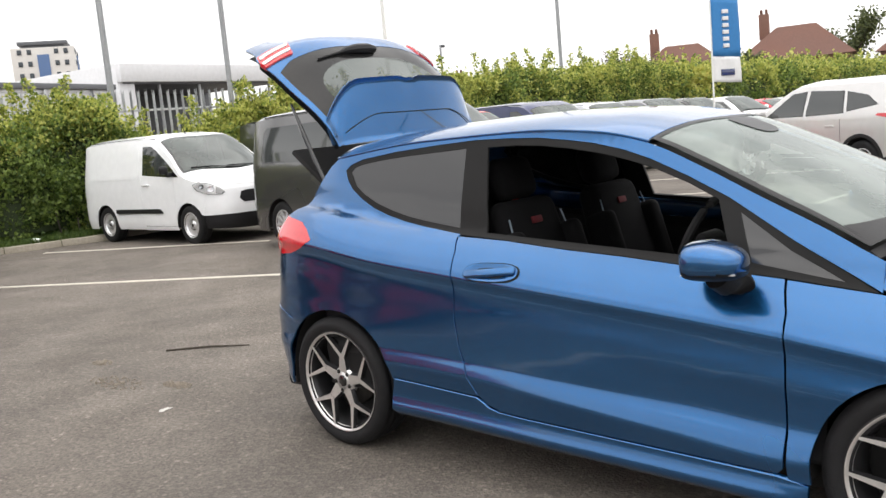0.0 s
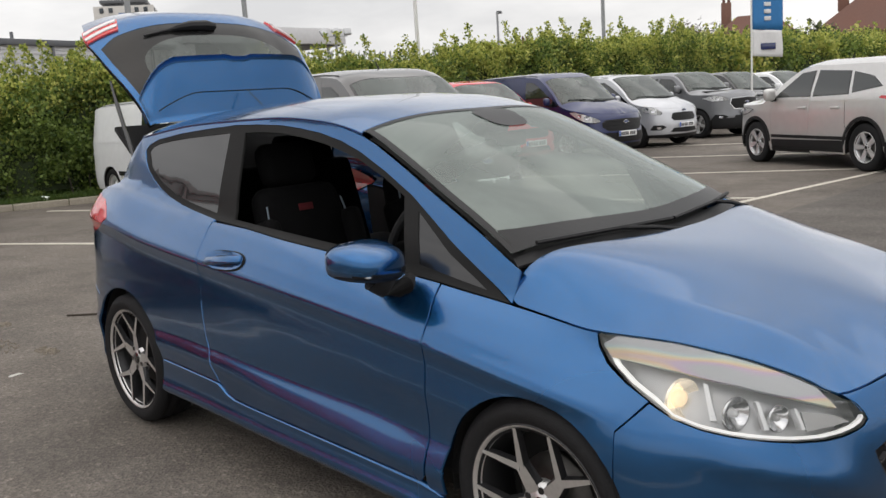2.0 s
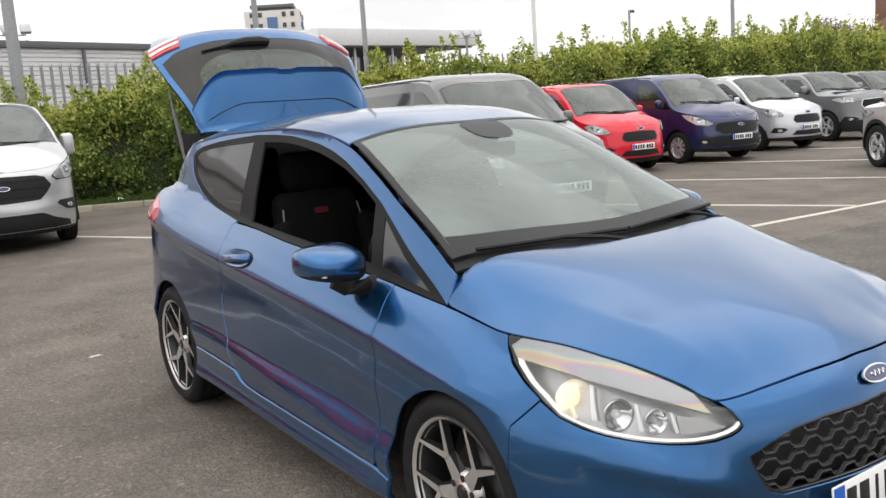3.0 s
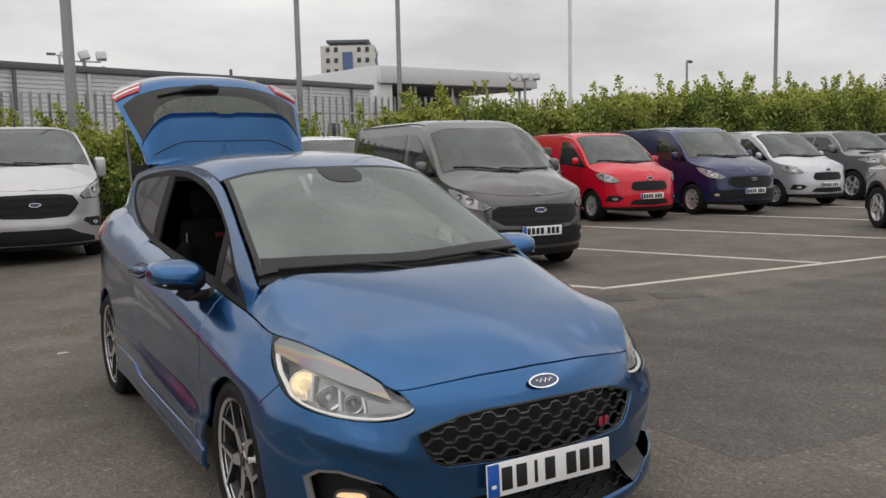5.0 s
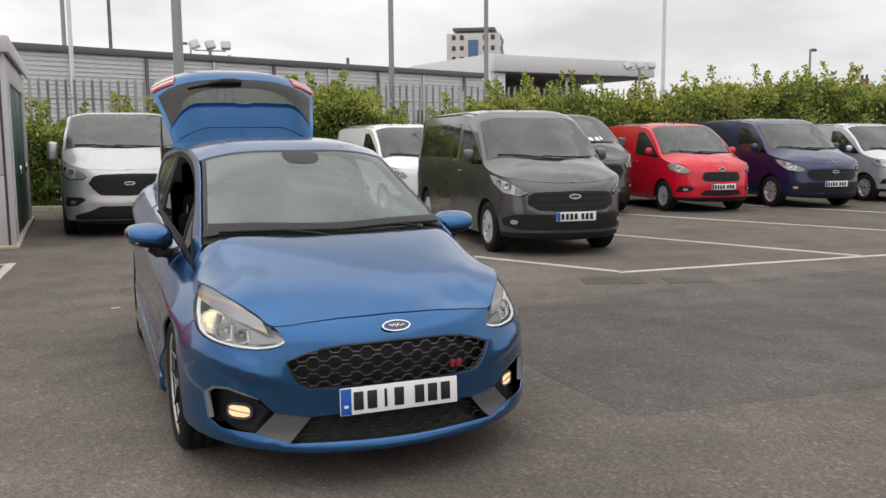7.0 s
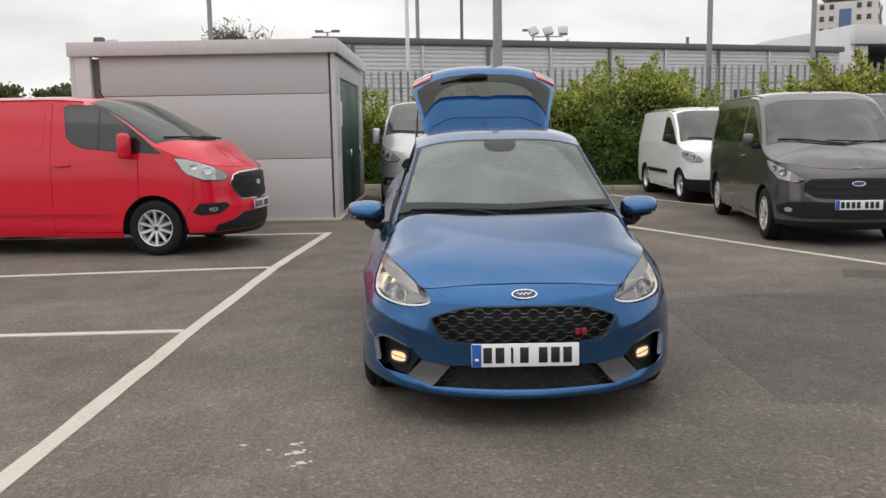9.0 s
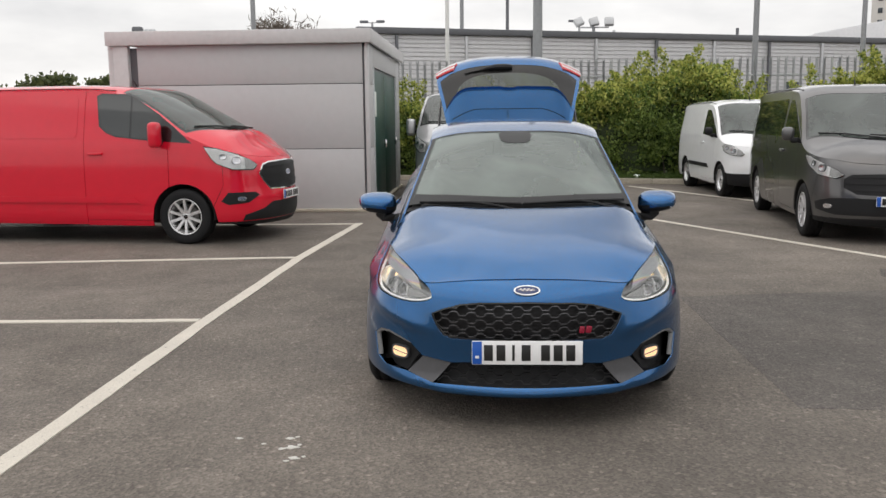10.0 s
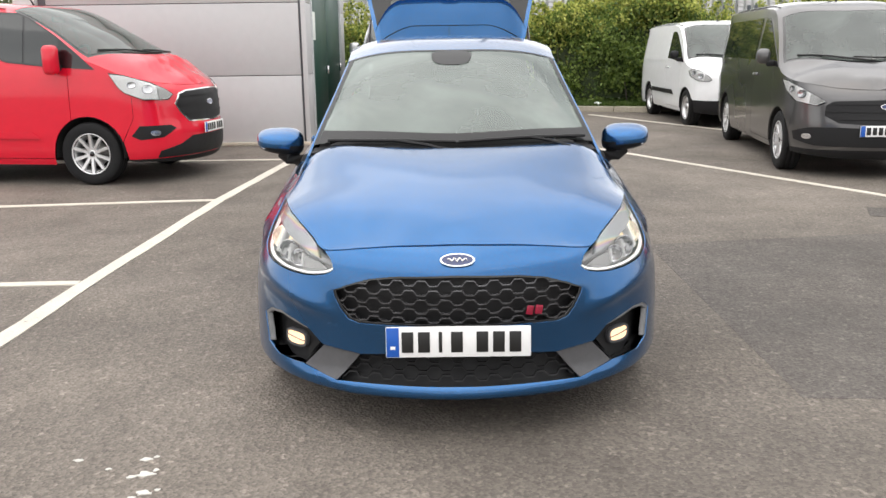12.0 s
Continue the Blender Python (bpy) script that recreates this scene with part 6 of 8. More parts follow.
    for i, (dy, w) in enumerate(((0.268, 0.028), (0.302, 0.030))):
        bb = part("sport_badge", rbox((0.008, w, 0.034), (0, 0, 0), 0.004, turn=pose(0, 0, 0, -12, 0, 0)), BADGE_RED, bump, "red and chrome grille badge")
        p = hatch_skin(5.22 - dy, 0.482)
        bb.matrix_local = pose(p[0] - 0.004, p[1], 0.482, 0, 0, 25)
    # lids and glass of the top
    rear_edge = [(-0.012 - 0.150 * (y / 0.661) ** 2, y) for y in np.linspace(-0.655, 0.655, 27)]
    e = [(float(x), float(y)) for x, y, _ in hood_edge[::6] if x > -0.150]
    e = [(x - 0.0012, max(y - 0.0012, 0)) for x, y in e]
    hood = rear_edge + [(-0.152, 0.70)] + e + [(x, -y) for x, y in e[::-1] if y > 0.004] + [(-0.152, -0.70)]
    panel("bonnet", hood, HOOD, BLUE, car, step=0.045)
    ys = np.linspace(-1, 1, 25)
    base = [(-0.085 - 0.115 * t * t, 0.640 * t) for t in ys]
    top = [(-0.908 - 0.055 * t * t, 0.543 * t) for t in ys]
    xs = np.linspace(-0.215, -0.955, 18)
    glass_edge = [(x, float(cab_y(x)) - 0.014) for x in xs]
    screen = base + glass_edge + top[::-1] + [(x, -y) for x, y in glass_edge[::-1]]
    panel("windscreen", screen, CABIN, SCREEN, car, step=0.06, flange=0, off=0.001, label="pale green windscreen glass").visible_shadow = False
    inner = [(x - 0.062 - 0.03 * (y / 0.64) ** 8, y * 0.95) for x, y in base] + [(x, y - 0.022) for x, y in glass_edge] + [(x + 0.024, y * 0.95) for x, y in top[::-1]] + [(x, -y + 0.022) for x, y in glass_edge[::-1]]
    panel("screen_border", screen, CABIN, FRIT, car, holes=[inner], step=0.05, flange=0, off=0.003)
    cowl = [(x + 0.004, y) for x, y in base] + [(-0.15, 0.664)] + [(x - 0.006, y) for x, y in rear_edge[::-1]] + [(-0.15, -0.664)]
    panel("cowl", cowl, CABIN, PLASTIC, car, step=0.05, off=-0.012)
    edge = [(x, float(cab_y(x)) - 0.001) for x in np.linspace(-0.965, -2.60, 40)]
    roof = [(x - 0.006, y) for x, y in top] + edge + [(-2.635 + 0.03 * t * t, 0.56 * t) for t in ys[::-1]] + [(x, -y) for x, y in edge[::-1]]
    panel("roof", roof, CABIN, BLUE, car, step=0.045, off=0.002)
    panel("roof_lining", [(-0.93, -0.5), (-0.93, 0.5), (-2.55, 0.5), (-2.55, -0.5)], CABIN, LINING, car, step=0.12, flange=0, off=-0.04)
    for k in (1, -1):
        pil = [(x, float(cab_y(x)) - 0.02) for x in np.linspace(-0.2, -0.95, 14)]
        panel("pillar_lining", [(x, y) for x, y in pil] + [(x, y - 0.06) for x, y in pil[::-1]], CABIN, LINING, car, step=0.06, flange=0, off=-0.03, side=k)
    part("roof_aerial", tube([(-2.40, 0, 1.435), (-2.44, 0, 1.455), (-2.58, 0, 1.545)], [0.014, 0.004, 0.0025], 8), GLOSS_BLACK, car)
    # wipers
    for a, b_, c_ in (((0.0, 0.02), (-0.085, -0.26), (-0.165, -0.57)), ((-0.075, 0.52), (-0.105, 0.34), (-0.195, 0.60))):
        pts = [Vector(cabin_top(np.array(x), np.array(y))) + Vector((0, 0, 0.018)) for x, y in (a, b_, c_)]
        w = part("wiper", tube([pts[0] + Vector((0.02, 0, -0.01)), pts[0], (pts[0] + pts[1]) / 2 + Vector((0, 0, 0.006)), pts[1]], 0.008, 6), PLASTIC, car)
        inner_end = Vector(cabin_top(np.array(-0.072), np.array(b_[1] + (0.27 if b_[1] < 0 else -0.32)))) + Vector((0, 0, 0.014))
        part("wiper_blade", tube([inner_end, pts[1], pts[2]], 0.0075, 6), PLASTIC, w)
    pod = [(-0.800 - 0.080 * math.copysign(abs(math.cos(a)) ** 0.6, math.cos(a)), (0.100 + 0.02 * math.cos(a)) * math.copysign(abs(math.sin(a)) ** 0.6, math.sin(a))) for a in np.linspace(0, 2 * math.pi, 29)[:-1]]
    panel("screen_patch", pod, CABIN, FRIT, car, step=0.04, flange=0, off=0.0045, label="dark printed patch over the screen sensors")
    # inside
    part("sensor_pod", rbox((0.16, 0.17, 0.06), (-0.90, 0, 1.335), 0.025, 3, pose(0, 0, 0, 0, 27, 0)), DASH, car)
    part("inner_mirror", rbox((0.03, 0.22, 0.06), (-0.80, 0.02, 1.265), 0.014, 3), DASH, car)
    d = rbox((0.62, 1.30, 0.28), (-0.42, 0, 0.80), 0.07, 3)
    part("dashboard", d, DASH, car)
    part("screen_tablet", rbox((0.02, 0.20, 0.13), (-0.70, 0, 1.00), 0.01), GLOSS_BLACK, car)
    ring = [(0, 0.185 * math.cos(t), 0.185 * math.sin(t)) for t in np.linspace(0, 2 * math.pi, 28, endpoint=False)]
    st = part("steering_wheel", tube(ring, 0.016, 8, True), DASH, car)
    st.matrix_local = pose(-0.86, -0.36, 0.93, 0, 22, 0)
    part("steering_hub", rbox((0.05, 0.16, 0.12), (0.01, 0, -0.01), 0.02, 3), DASH, st)
    part("steering_spoke", rbox((0.02, 0.36, 0.04), (0.01, 0, 0), 0.008), DASH, st)
    for k in (-1, 1):
        seat = new("front_seat")
        seat.parent = car
        seat.matrix_local = pose(-1.30, 0.36 * k, 0.30)
        part("cushion", rbox((0.50, 0.50, 0.18), (0, 0, 0.15), 0.06, 3), CLOTH, seat)
        part("backrest", rbox((0.14, 0.50, 0.64), (-0.33, 0, 0.50), 0.06, 3, pose(0, 0, 0, 0, -16, 0), (0.8, 0.82)), CLOTH, seat)
        for q in (-1, 1):
            part("bolster", rbox((0.16, 0.08, 0.46), (-0.27, 0.21 * q, 0.46), 0.035, 3, pose(0, 0, 0, 0, -16, 0)), CLOTH, seat)
            part("piping", tube([(-0.20, 0.215 * q, 0.32), (-0.27, 0.215 * q, 0.56), (-0.33, 0.19 * q, 0.74)], 0.004, 6), CLOTH_GREY, seat)
        part("headrest", rbox((0.10, 0.27, 0.19), (-0.45, 0, 0.90), 0.05, 3, pose(0, 0, 0, 0, -16, 0)), CLOTH, seat)
        part("seat_badge", rbox((0.01, 0.07, 0.03), (-0.325, 0, 0.72), 0.003, 2, pose(0, 0, 0, 0, -16, 0)), RED_CLOTH, seat)
    bench = part("rear_seat", rbox((0.50, 1.16, 0.20), (-2.18, 0, 0.45), 0.06, 3), CLOTH, car)
    part("rear_backrest", rbox((0.14, 1.14, 0.60), (-2.46, 0, 0.86), 0.05, 3, pose(0, 0, 0, 0, -18, 0)), CLOTH, bench)
    part("parcel_shelf", rbox((0.60, 1.14, 0.03), (-2.74, 0, 1.21), 0.012, turn=pose(0, 0, 0, 0, 38, 0)), DASH, car, "black parcel shelf lifted with the tailgate")
    for k in (-1, 1):
        part("rear_headrest", rbox((0.08, 0.36, 0.20), (-2.56, 0.30 * k, 1.20), 0.04, 3, pose(0, 0, 0, 0, -18, 0)), CLOTH, bench)
    part("floor_pan", rbox((3.55, 1.30, 0.14), (-1.35, 0, 0.235), 0.03), LINER, car)
    part("engine_bay", rbox((0.62, 0.86, 0.42), (0.28, 0, 0.42), 0.05), LINER, car)
    part("boot_floor", rbox((0.70, 1.0, 0.2), (-2.75, 0, 0.52), 0.03), DASH, car)
    part("boot_sill", rbox((0.10, 1.05, 0.06), (-3.10, 0, 0.66), 0.02), PLASTIC, car)
    # the tailgate, drawn closed and swung up about its hinge
    gate = new("tailgate")
    gate.parent = car
    tagged(gate, "raised tailgate with dark rear glass and roof spoiler")
    gx = smooth([0.0, 0.10, 0.30, 0.42, 0.55, 0.75], [-2.655, -2.78, -2.985, -3.095, -3.165, -3.175])
    gz = smooth([0.0, 0.10, 0.30, 0.42, 0.55, 0.75], [1.392, 1.335, 1.145, 1.03, 0.90, 0.68])

    def gate_skin(v, y):
        t = np.abs(y) / 0.66
        return np.stack(np.broadcast_arrays(gx(v) + 0.13 * t ** 3.0, y, gz(v) - 0.035 * t ** 3), -1)

    GATE = Sheet(gate_skin, 1.0)
    wide = smooth([0.0, 0.2, 0.42, 0.52, 0.60, 0.75], [0.545, 0.60, 0.655, 0.665, 0.62, 0.56])
    vs = np.linspace(0.02, 0.74, 26)
    outline = [(float(v), float(wide(v))) for v in vs] + [(float(v), -float(wide(v))) for v in vs[::-1]]
    gl = np.linspace(0.05, 0.40, 14)
    pane = [(float(v), float(wide(v)) - 0.028) for v in gl] + [(0.428, 0.54), (0.437, 0.3), (0.44, 0.0), (0.437, -0.3), (0.428, -0.54)] + [(float(v), -float(wide(v)) + 0.028) for v in gl[::-1]]
    objs = [panel("gate_skin", outline, GATE, BLUE, gate, holes=[pane], step=0.045)]
    lensed = oval(0.235, 0.0, 0.125, 0.46, 36, 0.75)
    objs.append(panel("clear_pane", lensed, GATE, REAR_GLASS, gate, step=0.05, off=-0.002, flange=0))
    objs.append(panel("rear_glass", pane, GATE, GATE_GLASS, gate, holes=[lensed], step=0.05, off=-0.002, flange=0, label="dark tinted rear glass"))
    objs.append(panel("gate_lining", outline, GATE, DASH, gate, holes=[[(v, y * 0.93) for v, y in pane]], step=0.06, off=-0.05, flange=0))
    for k in (1, -1):
        lp = [(0.455, 0.50), (0.46, 0.66), (0.50, 0.667), (0.545, 0.65), (0.545, 0.56), (0.53, 0.47)]
        objs.append(panel("gate_lamp", [(v, y * k) for v, y in lp], GATE, RED_LENS, gate, step=0.03, off=0.010, flange=0.03, label="red and clear lamp on the tailgate"))
        objs.append(panel("gate_lamp_clear", [(v, y * k) for v, y in ((0.474, 0.50), (0.474, 0.66), (0.488, 0.662), (0.488, 0.49))], GATE, CLEAR_LENS, gate, step=0.03, off=0.016, flange=0.01))
        objs.append(panel("gate_lamp_clear", [(v, y * k) for v, y in ((0.510, 0.49), (0.510, 0.655), (0.526, 0.65), (0.526, 0.48))], GATE, CLEAR_LENS, gate, step=0.03, off=0.016, flange=0.01))
    # spoiler: a wedge over the top of the glass
    verts, faces = [], []
    ny, nv = 31, 9
    for lower in (0, 1):
        for i in range(ny):
            t = -1 + 2 * i / (ny - 1)
            length = 0.315 - 0.20 * max(0, (abs(t) - 0.62) / 0.38) ** 2.2 - (0.010 if abs(t) < 0.12 else 0)
            for j in range(nv):
                q = j / (nv - 1)
                x = -2.628 - length * q + 0.02 * t * t
                z = 1.412 - 0.045 * q - 0.020 * q * q - 0.055 * abs(t) ** 2.4
                y = 0.555 * t * (1 + 0.03 * q)
                if lower:
                    z -= 0.012 + 0.035 * (1 - q)
                verts.append((x, y, z))
    at = lambda lo, i, j: lo * ny * nv + i * nv + j  # noqa: E731
    for lo in (0, 1):
        for i in range(ny - 1):
            for j in range(nv - 1):
                qd = (at(lo, i, j), at(lo, i + 1, j), at(lo, i + 1, j + 1), at(lo, i, j + 1))
                faces.append(qd if lo else qd[::-1])
    for i in range(ny - 1):
        faces += [(at(0, i, nv - 1), at(0, i + 1, nv - 1), at(1, i + 1, nv - 1), at(1, i, nv - 1)), (at(1, i, 0), at(1, i + 1, 0), at(0, i + 1, 0), at(0, i, 0))]
    for j in range(nv - 1):
        faces += [(at(0, 0, j), at(0, 0, j + 1), at(1, 0, j + 1), at(1, 0, j)), (at(1, ny - 1, j), at(1, ny - 1, j + 1), at(0, ny - 1, j + 1), at(0, ny - 1, j))]
    sp = build("spoiler", verts, faces, BLUE, gate)
    objs.append(sp)
    seam = [(-2.628 - 0.13 + 0.095 * max(0, abs(t) - 0.55) ** 1.5 * 3.0, 0.50 * t) for t in np.linspace(-1, 1, 21)]
    objs.append(part("spoiler_seam", tube([(x, y, 1.412 - 0.045 * ((-2.628 - x) / 0.315) - 0.055 * abs(y / 0.555) ** 2.4 + 0.0015) for x, y in seam], 0.0025, 5), LINER, gate))
    lay = [Vector(gate_skin(np.array(v_), np.array(y_))) + Vector((-0.72, 0, 0.69)) * o_ for v_, y_, o_ in ((0.40, 0.035, 0.012), (0.40, -0.02, 0.018), (0.398, -0.12, 0.018), (0.392, -0.20, 0.014), (0.388, -0.24, 0.010), (0.378, -0.40, 0.008))]
    objs.append(part("rear_wiper", tube(lay, [0.020, 0.028, 0.026, 0.018, 0.008, 0.006], 8), PLASTIC, gate))
    hinge = Vector((-2.62, 0, 1.41))
    swing = Matrix.Translation(hinge) @ Matrix.Rotation(radians(95), 4, "Y") @ Matrix.Translation(-hinge)
    gate.matrix_local = Matrix.Translation((0, 0.012, 0)) @ swing @ Matrix.Diagonal((1, 0.955, 1, 1))
    return car


LAMP_BOWL = mat("lamp_bowl", (0.58, 0.58, 0.585), 0.28, 0.35, vary=0.1, scale=6)
PALE_TRIM = mat("pale_trim", (0.20, 0.205, 0.21), 0.35, 0.3)
LAMP_LIT = mat("lit_lamp_housing", (0.95, 0.84, 0.68), 0.18, 0.8, vary=0.06, scale=5, emit=0.30)
LAMP_SMOKE = mat("lamp_smoke", (0.42, 0.415, 0.41), 0.2, 0.25, vary=0.1, scale=5)
LAMP_SILVER = mat("lamp_silver", (0.84, 0.84, 0.84), 0.28, 0.25, vary=0.08, scale=5)
GATE_GLASS = mat("gate_glass", (0.018, 0.018, 0.018), 0.16, spec=0.35, vary=0.1)
LAMP_SHEEN = mat("lamp_sheen", (0.66, 0.63, 0.66), 0.2, 0.0, vary=0.08, scale=4, coat=1.0)
GRILLE_BAR = mat("grille_bar", (0.085, 0.085, 0.09), 0.22, 0.3, coat=0.5)
REAR_GLASS = glass("rear_glass", (0.13, 0.14, 0.135), 1.5, 0.10)
# the lens's rainbow sheen, painted into the base colour as pastel bands
fn, fl_ = LAMP_SHEEN.node_tree.nodes, LAMP_SHEEN.node_tree.links
sheen, bands, where_ = fn.new("ShaderNodeTexNoise"), fn.new("ShaderNodeValToRGB"), fn.new("ShaderNodeTexCoord")
sheen.inputs["Scale"].default_value, sheen.inputs["Detail"].default_value, sheen.inputs["Distortion"].default_value = 3.2, 0.0, 0.0
for at_, c_ in ((0.40, (0.47, 0.48, 0.50)), (0.46, (0.56, 0.42, 0.56)), (0.50, (0.74, 0.54, 0.36)), (0.54, (0.68, 0.66, 0.46)), (0.58, (0.48, 0.58, 0.58)), (0.64, (0.47, 0.48, 0.50))):
    el = bands.color_ramp.elements.new(at_)
    el.color = (*c_, 1)
for el in list(bands.color_ramp.elements)[::-1]:
    if el.position in (0.0, 1.0):
        el.color = (0.50, 0.51, 0.52, 1)
streak = fn.new("ShaderNodeMapping")
streak.inputs["Scale"].default_value, streak.inputs["Rotation"].default_value = (1.2, 1.2, 5.0), (0, radians(14), 0)
fl_.new(where_.outputs["Object"], streak.inputs[0])
fl_.new(streak.outputs[0], sheen.inputs["Vector"])
fl_.new(sheen.outputs[0], bands.inputs[0])
fl_.new(bands.outputs[0], fn["Principled BSDF"].inputs["Base Color"])
hatch = hatchback()

# ---------------------------------------------------------------- the parked vans and cars

SEAT = mat("grey_seat_cloth", (0.022, 0.022, 0.023), 0.9, bump=0.2, bump_scale=300)
VAN_SCREEN = glass("van_screen", (0.12, 0.145, 0.135), 1.75, 0.13)


def clip_to(poly, limit, sign):
    """The part of a polygon past (1) or before (-1) a limit of its first coordinate."""
    out = []
    for (a, b), (c, e) in zip(poly, poly[1:] + poly[:1]):
        ina, inc = (a - limit) * sign >= 0, (c - limit) * sign >= 0
        if ina:
            out.append((a, b))
        if ina != inc:
            t = (limit - a) / (c - a)
            out.append((limit, b + (e - b) * t))
    return out


def cabin(car, d, w, h, bz, cx, cz, tx):
    """What shows through a windscreen: dashboard, wheel, seats and the wall behind them."""
    part("dashboard", rbox((0.55, w * 1.56, 0.30), (cx - 0.40, 0, cz - 0.19), 0.07, 3), DASH, car)
    ring = [(0, 0.19 * math.cos(t), 0.19 * math.sin(t)) for t in np.linspace(0, 2 * math.pi, 20, endpoint=False)]
    sw = part("steering_wheel", tube(ring, 0.016, 6, True), DASH, car)
    sw.matrix_local = pose(cx - 0.74, -w * 0.42, cz - 0.06, 0, 28, 0)
    part("wheel_hub", rbox((0.05, 0.34, 0.07), (0.01, 0, 0), 0.02), DASH, sw)
    for k in (-1, 1):
        st = new("front_seat")
        st.parent = car
        st.matrix_local = pose(tx - 0.42, w * 0.42 * k, bz - 0.45)
        part("backrest", rbox((0.14, 0.48, 0.66), (0, 0, 0.28), 0.06, 3, pose(0, 0, 0, 0, -12, 0), (0.8, 0.85)), SEAT, st)
        part("headrest", rbox((0.10, 0.27, 0.18), (-0.09, 0, 0.68), 0.05, 3, pose(0, 0, 0, 0, -12, 0)), SEAT, st)
    part("inner_mirror", rbox((0.03, 0.22, 0.06), (tx + 0.02, 0.0, h - 0.18), 0.014, 2), DASH, car)
    if len(d["windows"]) < 3 and h > 1.7:
        part("bulkhead", rbox((0.04, (w - d["lean"]) * 1.80, h - bz + 0.02), (tx - 0.66, 0, (h + bz) / 2 - 0.10), 0.01), SEAT, car)


def vehicle(name, label, category, where, body, spec, group="parked vehicles", rims="silver", plate=True, chrome=False):
    """A parked vehicle, x ahead of its front axle. spec gives its lengths, heights and glass."""
    d = dict(f=0.85, wb=2.6, r=0.9, w=0.90, h=1.80, cowl=(0.15, 1.15), cowl_side=-0.12, top=-0.75, nose=0.95, belt=1.10, lean=0.16, tail_lean=0.10, tyre=0.32, lower=0.40,
             windows=(), lamp=None, fog=[(0.44, 0.50), (0.52, 0.60), (0.70, 0.58), (0.76, 0.53), (0.66, 0.47)], tail_lamp=None, arch=0.375, grille=[(0, 0.66), (0.36, 0.67), (0.46, 0.80), (0.40, 0.88), (0, 0.90)], intake=[(0, 0.34), (0, 0.56), (0.40, 0.56), (0.52, 0.36)], black_arch=False, brow=0.0, strip=False, split=None, corner=-0.3, doors=(-1.32, -0.26), rear_roof=0.0, plate_z=0.52, badge=None, rear_window=None, pressing=None, rear_door=None, papers=(), paper_off=-0.015, mirror=(0.13, 0.19, 0.20))
    d.update(spec)
    f, wb, r, w, h = d["f"], d["wb"], d["r"], d["w"], d["h"]
    car = thing(name, label, category, where, group)
    back = -wb - r
    plan = [(back, 0), (back + 0.005, w * 0.45), (back + 0.02, w * 0.8), (back + 0.07, w * 0.95), (back + 0.28, w * 0.995), (back + 0.7, w), (-wb * 0.5, w), (-0.3, w * 0.998), (0.05, w * 0.99), (f * 0.35, w * 0.965),
            (f * 0.58, w * 0.90), (f * 0.77, w * 0.76), (f * 0.90, w * 0.55), (f * 0.975, w * 0.28), (f, w * 0.1), (f, 0)]
    bz, ln = d["belt"], d["lean"]
    prof = smooth([0.15, 0.24, 0.36, 0.55, 0.85, bz - 0.12, bz, bz + 0.06, (bz + h) / 2, h], [0.07, 0.03, 0.006, 0.0, 0.004, 0.012, 0.024, 0.036, 0.036 + ln * 0.42, 0.036 + ln])
    nz = d["nose"]
    nosed = smooth([0.15, 0.25, 0.36, 0.52, 0.66, nz - 0.12, nz - 0.03, nz, nz + 0.06, nz + 0.3], [0.13, 0.04, 0.004, 0.0, 0.022, 0.045, 0.075, 0.10, 0.17, 0.5])
    taild = smooth([0.2, 0.3, 0.42, 0.62, 0.68, bz, h], [0.10, 0.03, 0.0, 0.0, 0.03, 0.045, 0.045 + d["tail_lean"]])
    skin = Band(plan, lambda x, z: prof(z), lambda z, y: nosed(z), taild)
    end = skin.end
    (cx, cz), cs, tx = d["cowl"], d["cowl_side"], d["top"]
    rr = d["rear_roof"]
    rim_z = smooth([back, back + 0.25, -wb, -wb * 0.5, tx - 0.35, tx - 0.10, (tx + cs) / 2, cs, cs + 0.12, f * 0.45, f * 0.75, f * 0.93, f],
                   [h - 0.13 - rr, h - 0.10 - rr * 0.7, h - 0.085 - rr * 0.25, h - 0.08, h - 0.09, h - 0.115, (h - 0.115 + cz - 0.02) / 2 + 0.02, cz - 0.05, cz - 0.10, (cz + nz) / 2 - 0.05, nz + 0.045, nz + 0.01, nz])
    mid_z = smooth([back, back + 0.3, -wb, -wb * 0.5, tx - 0.3, tx, (tx + cx) / 2, cx, cx + 0.15, f * 0.6, f * 0.85, f - 0.10, f],
                   [h - 0.04 - rr, h - 0.015 - rr * 0.6, h - rr * 0.2, h, h - 0.012, h - 0.04, (h - 0.04 + cz) / 2 + 0.025, cz, cz - 0.035, (cz + nz) / 2 + 0.04, nz + 0.06, nz + 0.014, nz])
    ss = np.linspace(0, end, 500)
    edge = skin(ss, rim_z(skin.plan(ss)[0][:, 0]))
    keep = np.r_[True, np.diff(np.maximum.accumulate(edge[:, 0])) > 1e-5]
    edge = edge[keep]
    ye = lambda x: np.interp(x, edge[:, 0], edge[:, 1])  # noqa: E731
    ze = lambda x: np.interp(x, edge[:, 0], edge[:, 2])  # noqa: E731

    def top(x, y):
        t = np.minimum(np.abs(y) / np.maximum(ye(x), ye(f * 0.72)), 1.0)
        p = 5.0 - 1.9 * np.clip((np.asarray(x) - tx) / 0.5, 0, 1)
        return np.stack(np.broadcast_arrays(x, y, ze(x) + (mid_z(x) - ze(x)) * (1 - t ** p)), -1)

    SK, TOP = Sheet(skin), Sheet(top, -1.0)
    to = lambda pts: [(float(skin.s_at(x=x)), z) for x, z in pts]  # noqa: E731
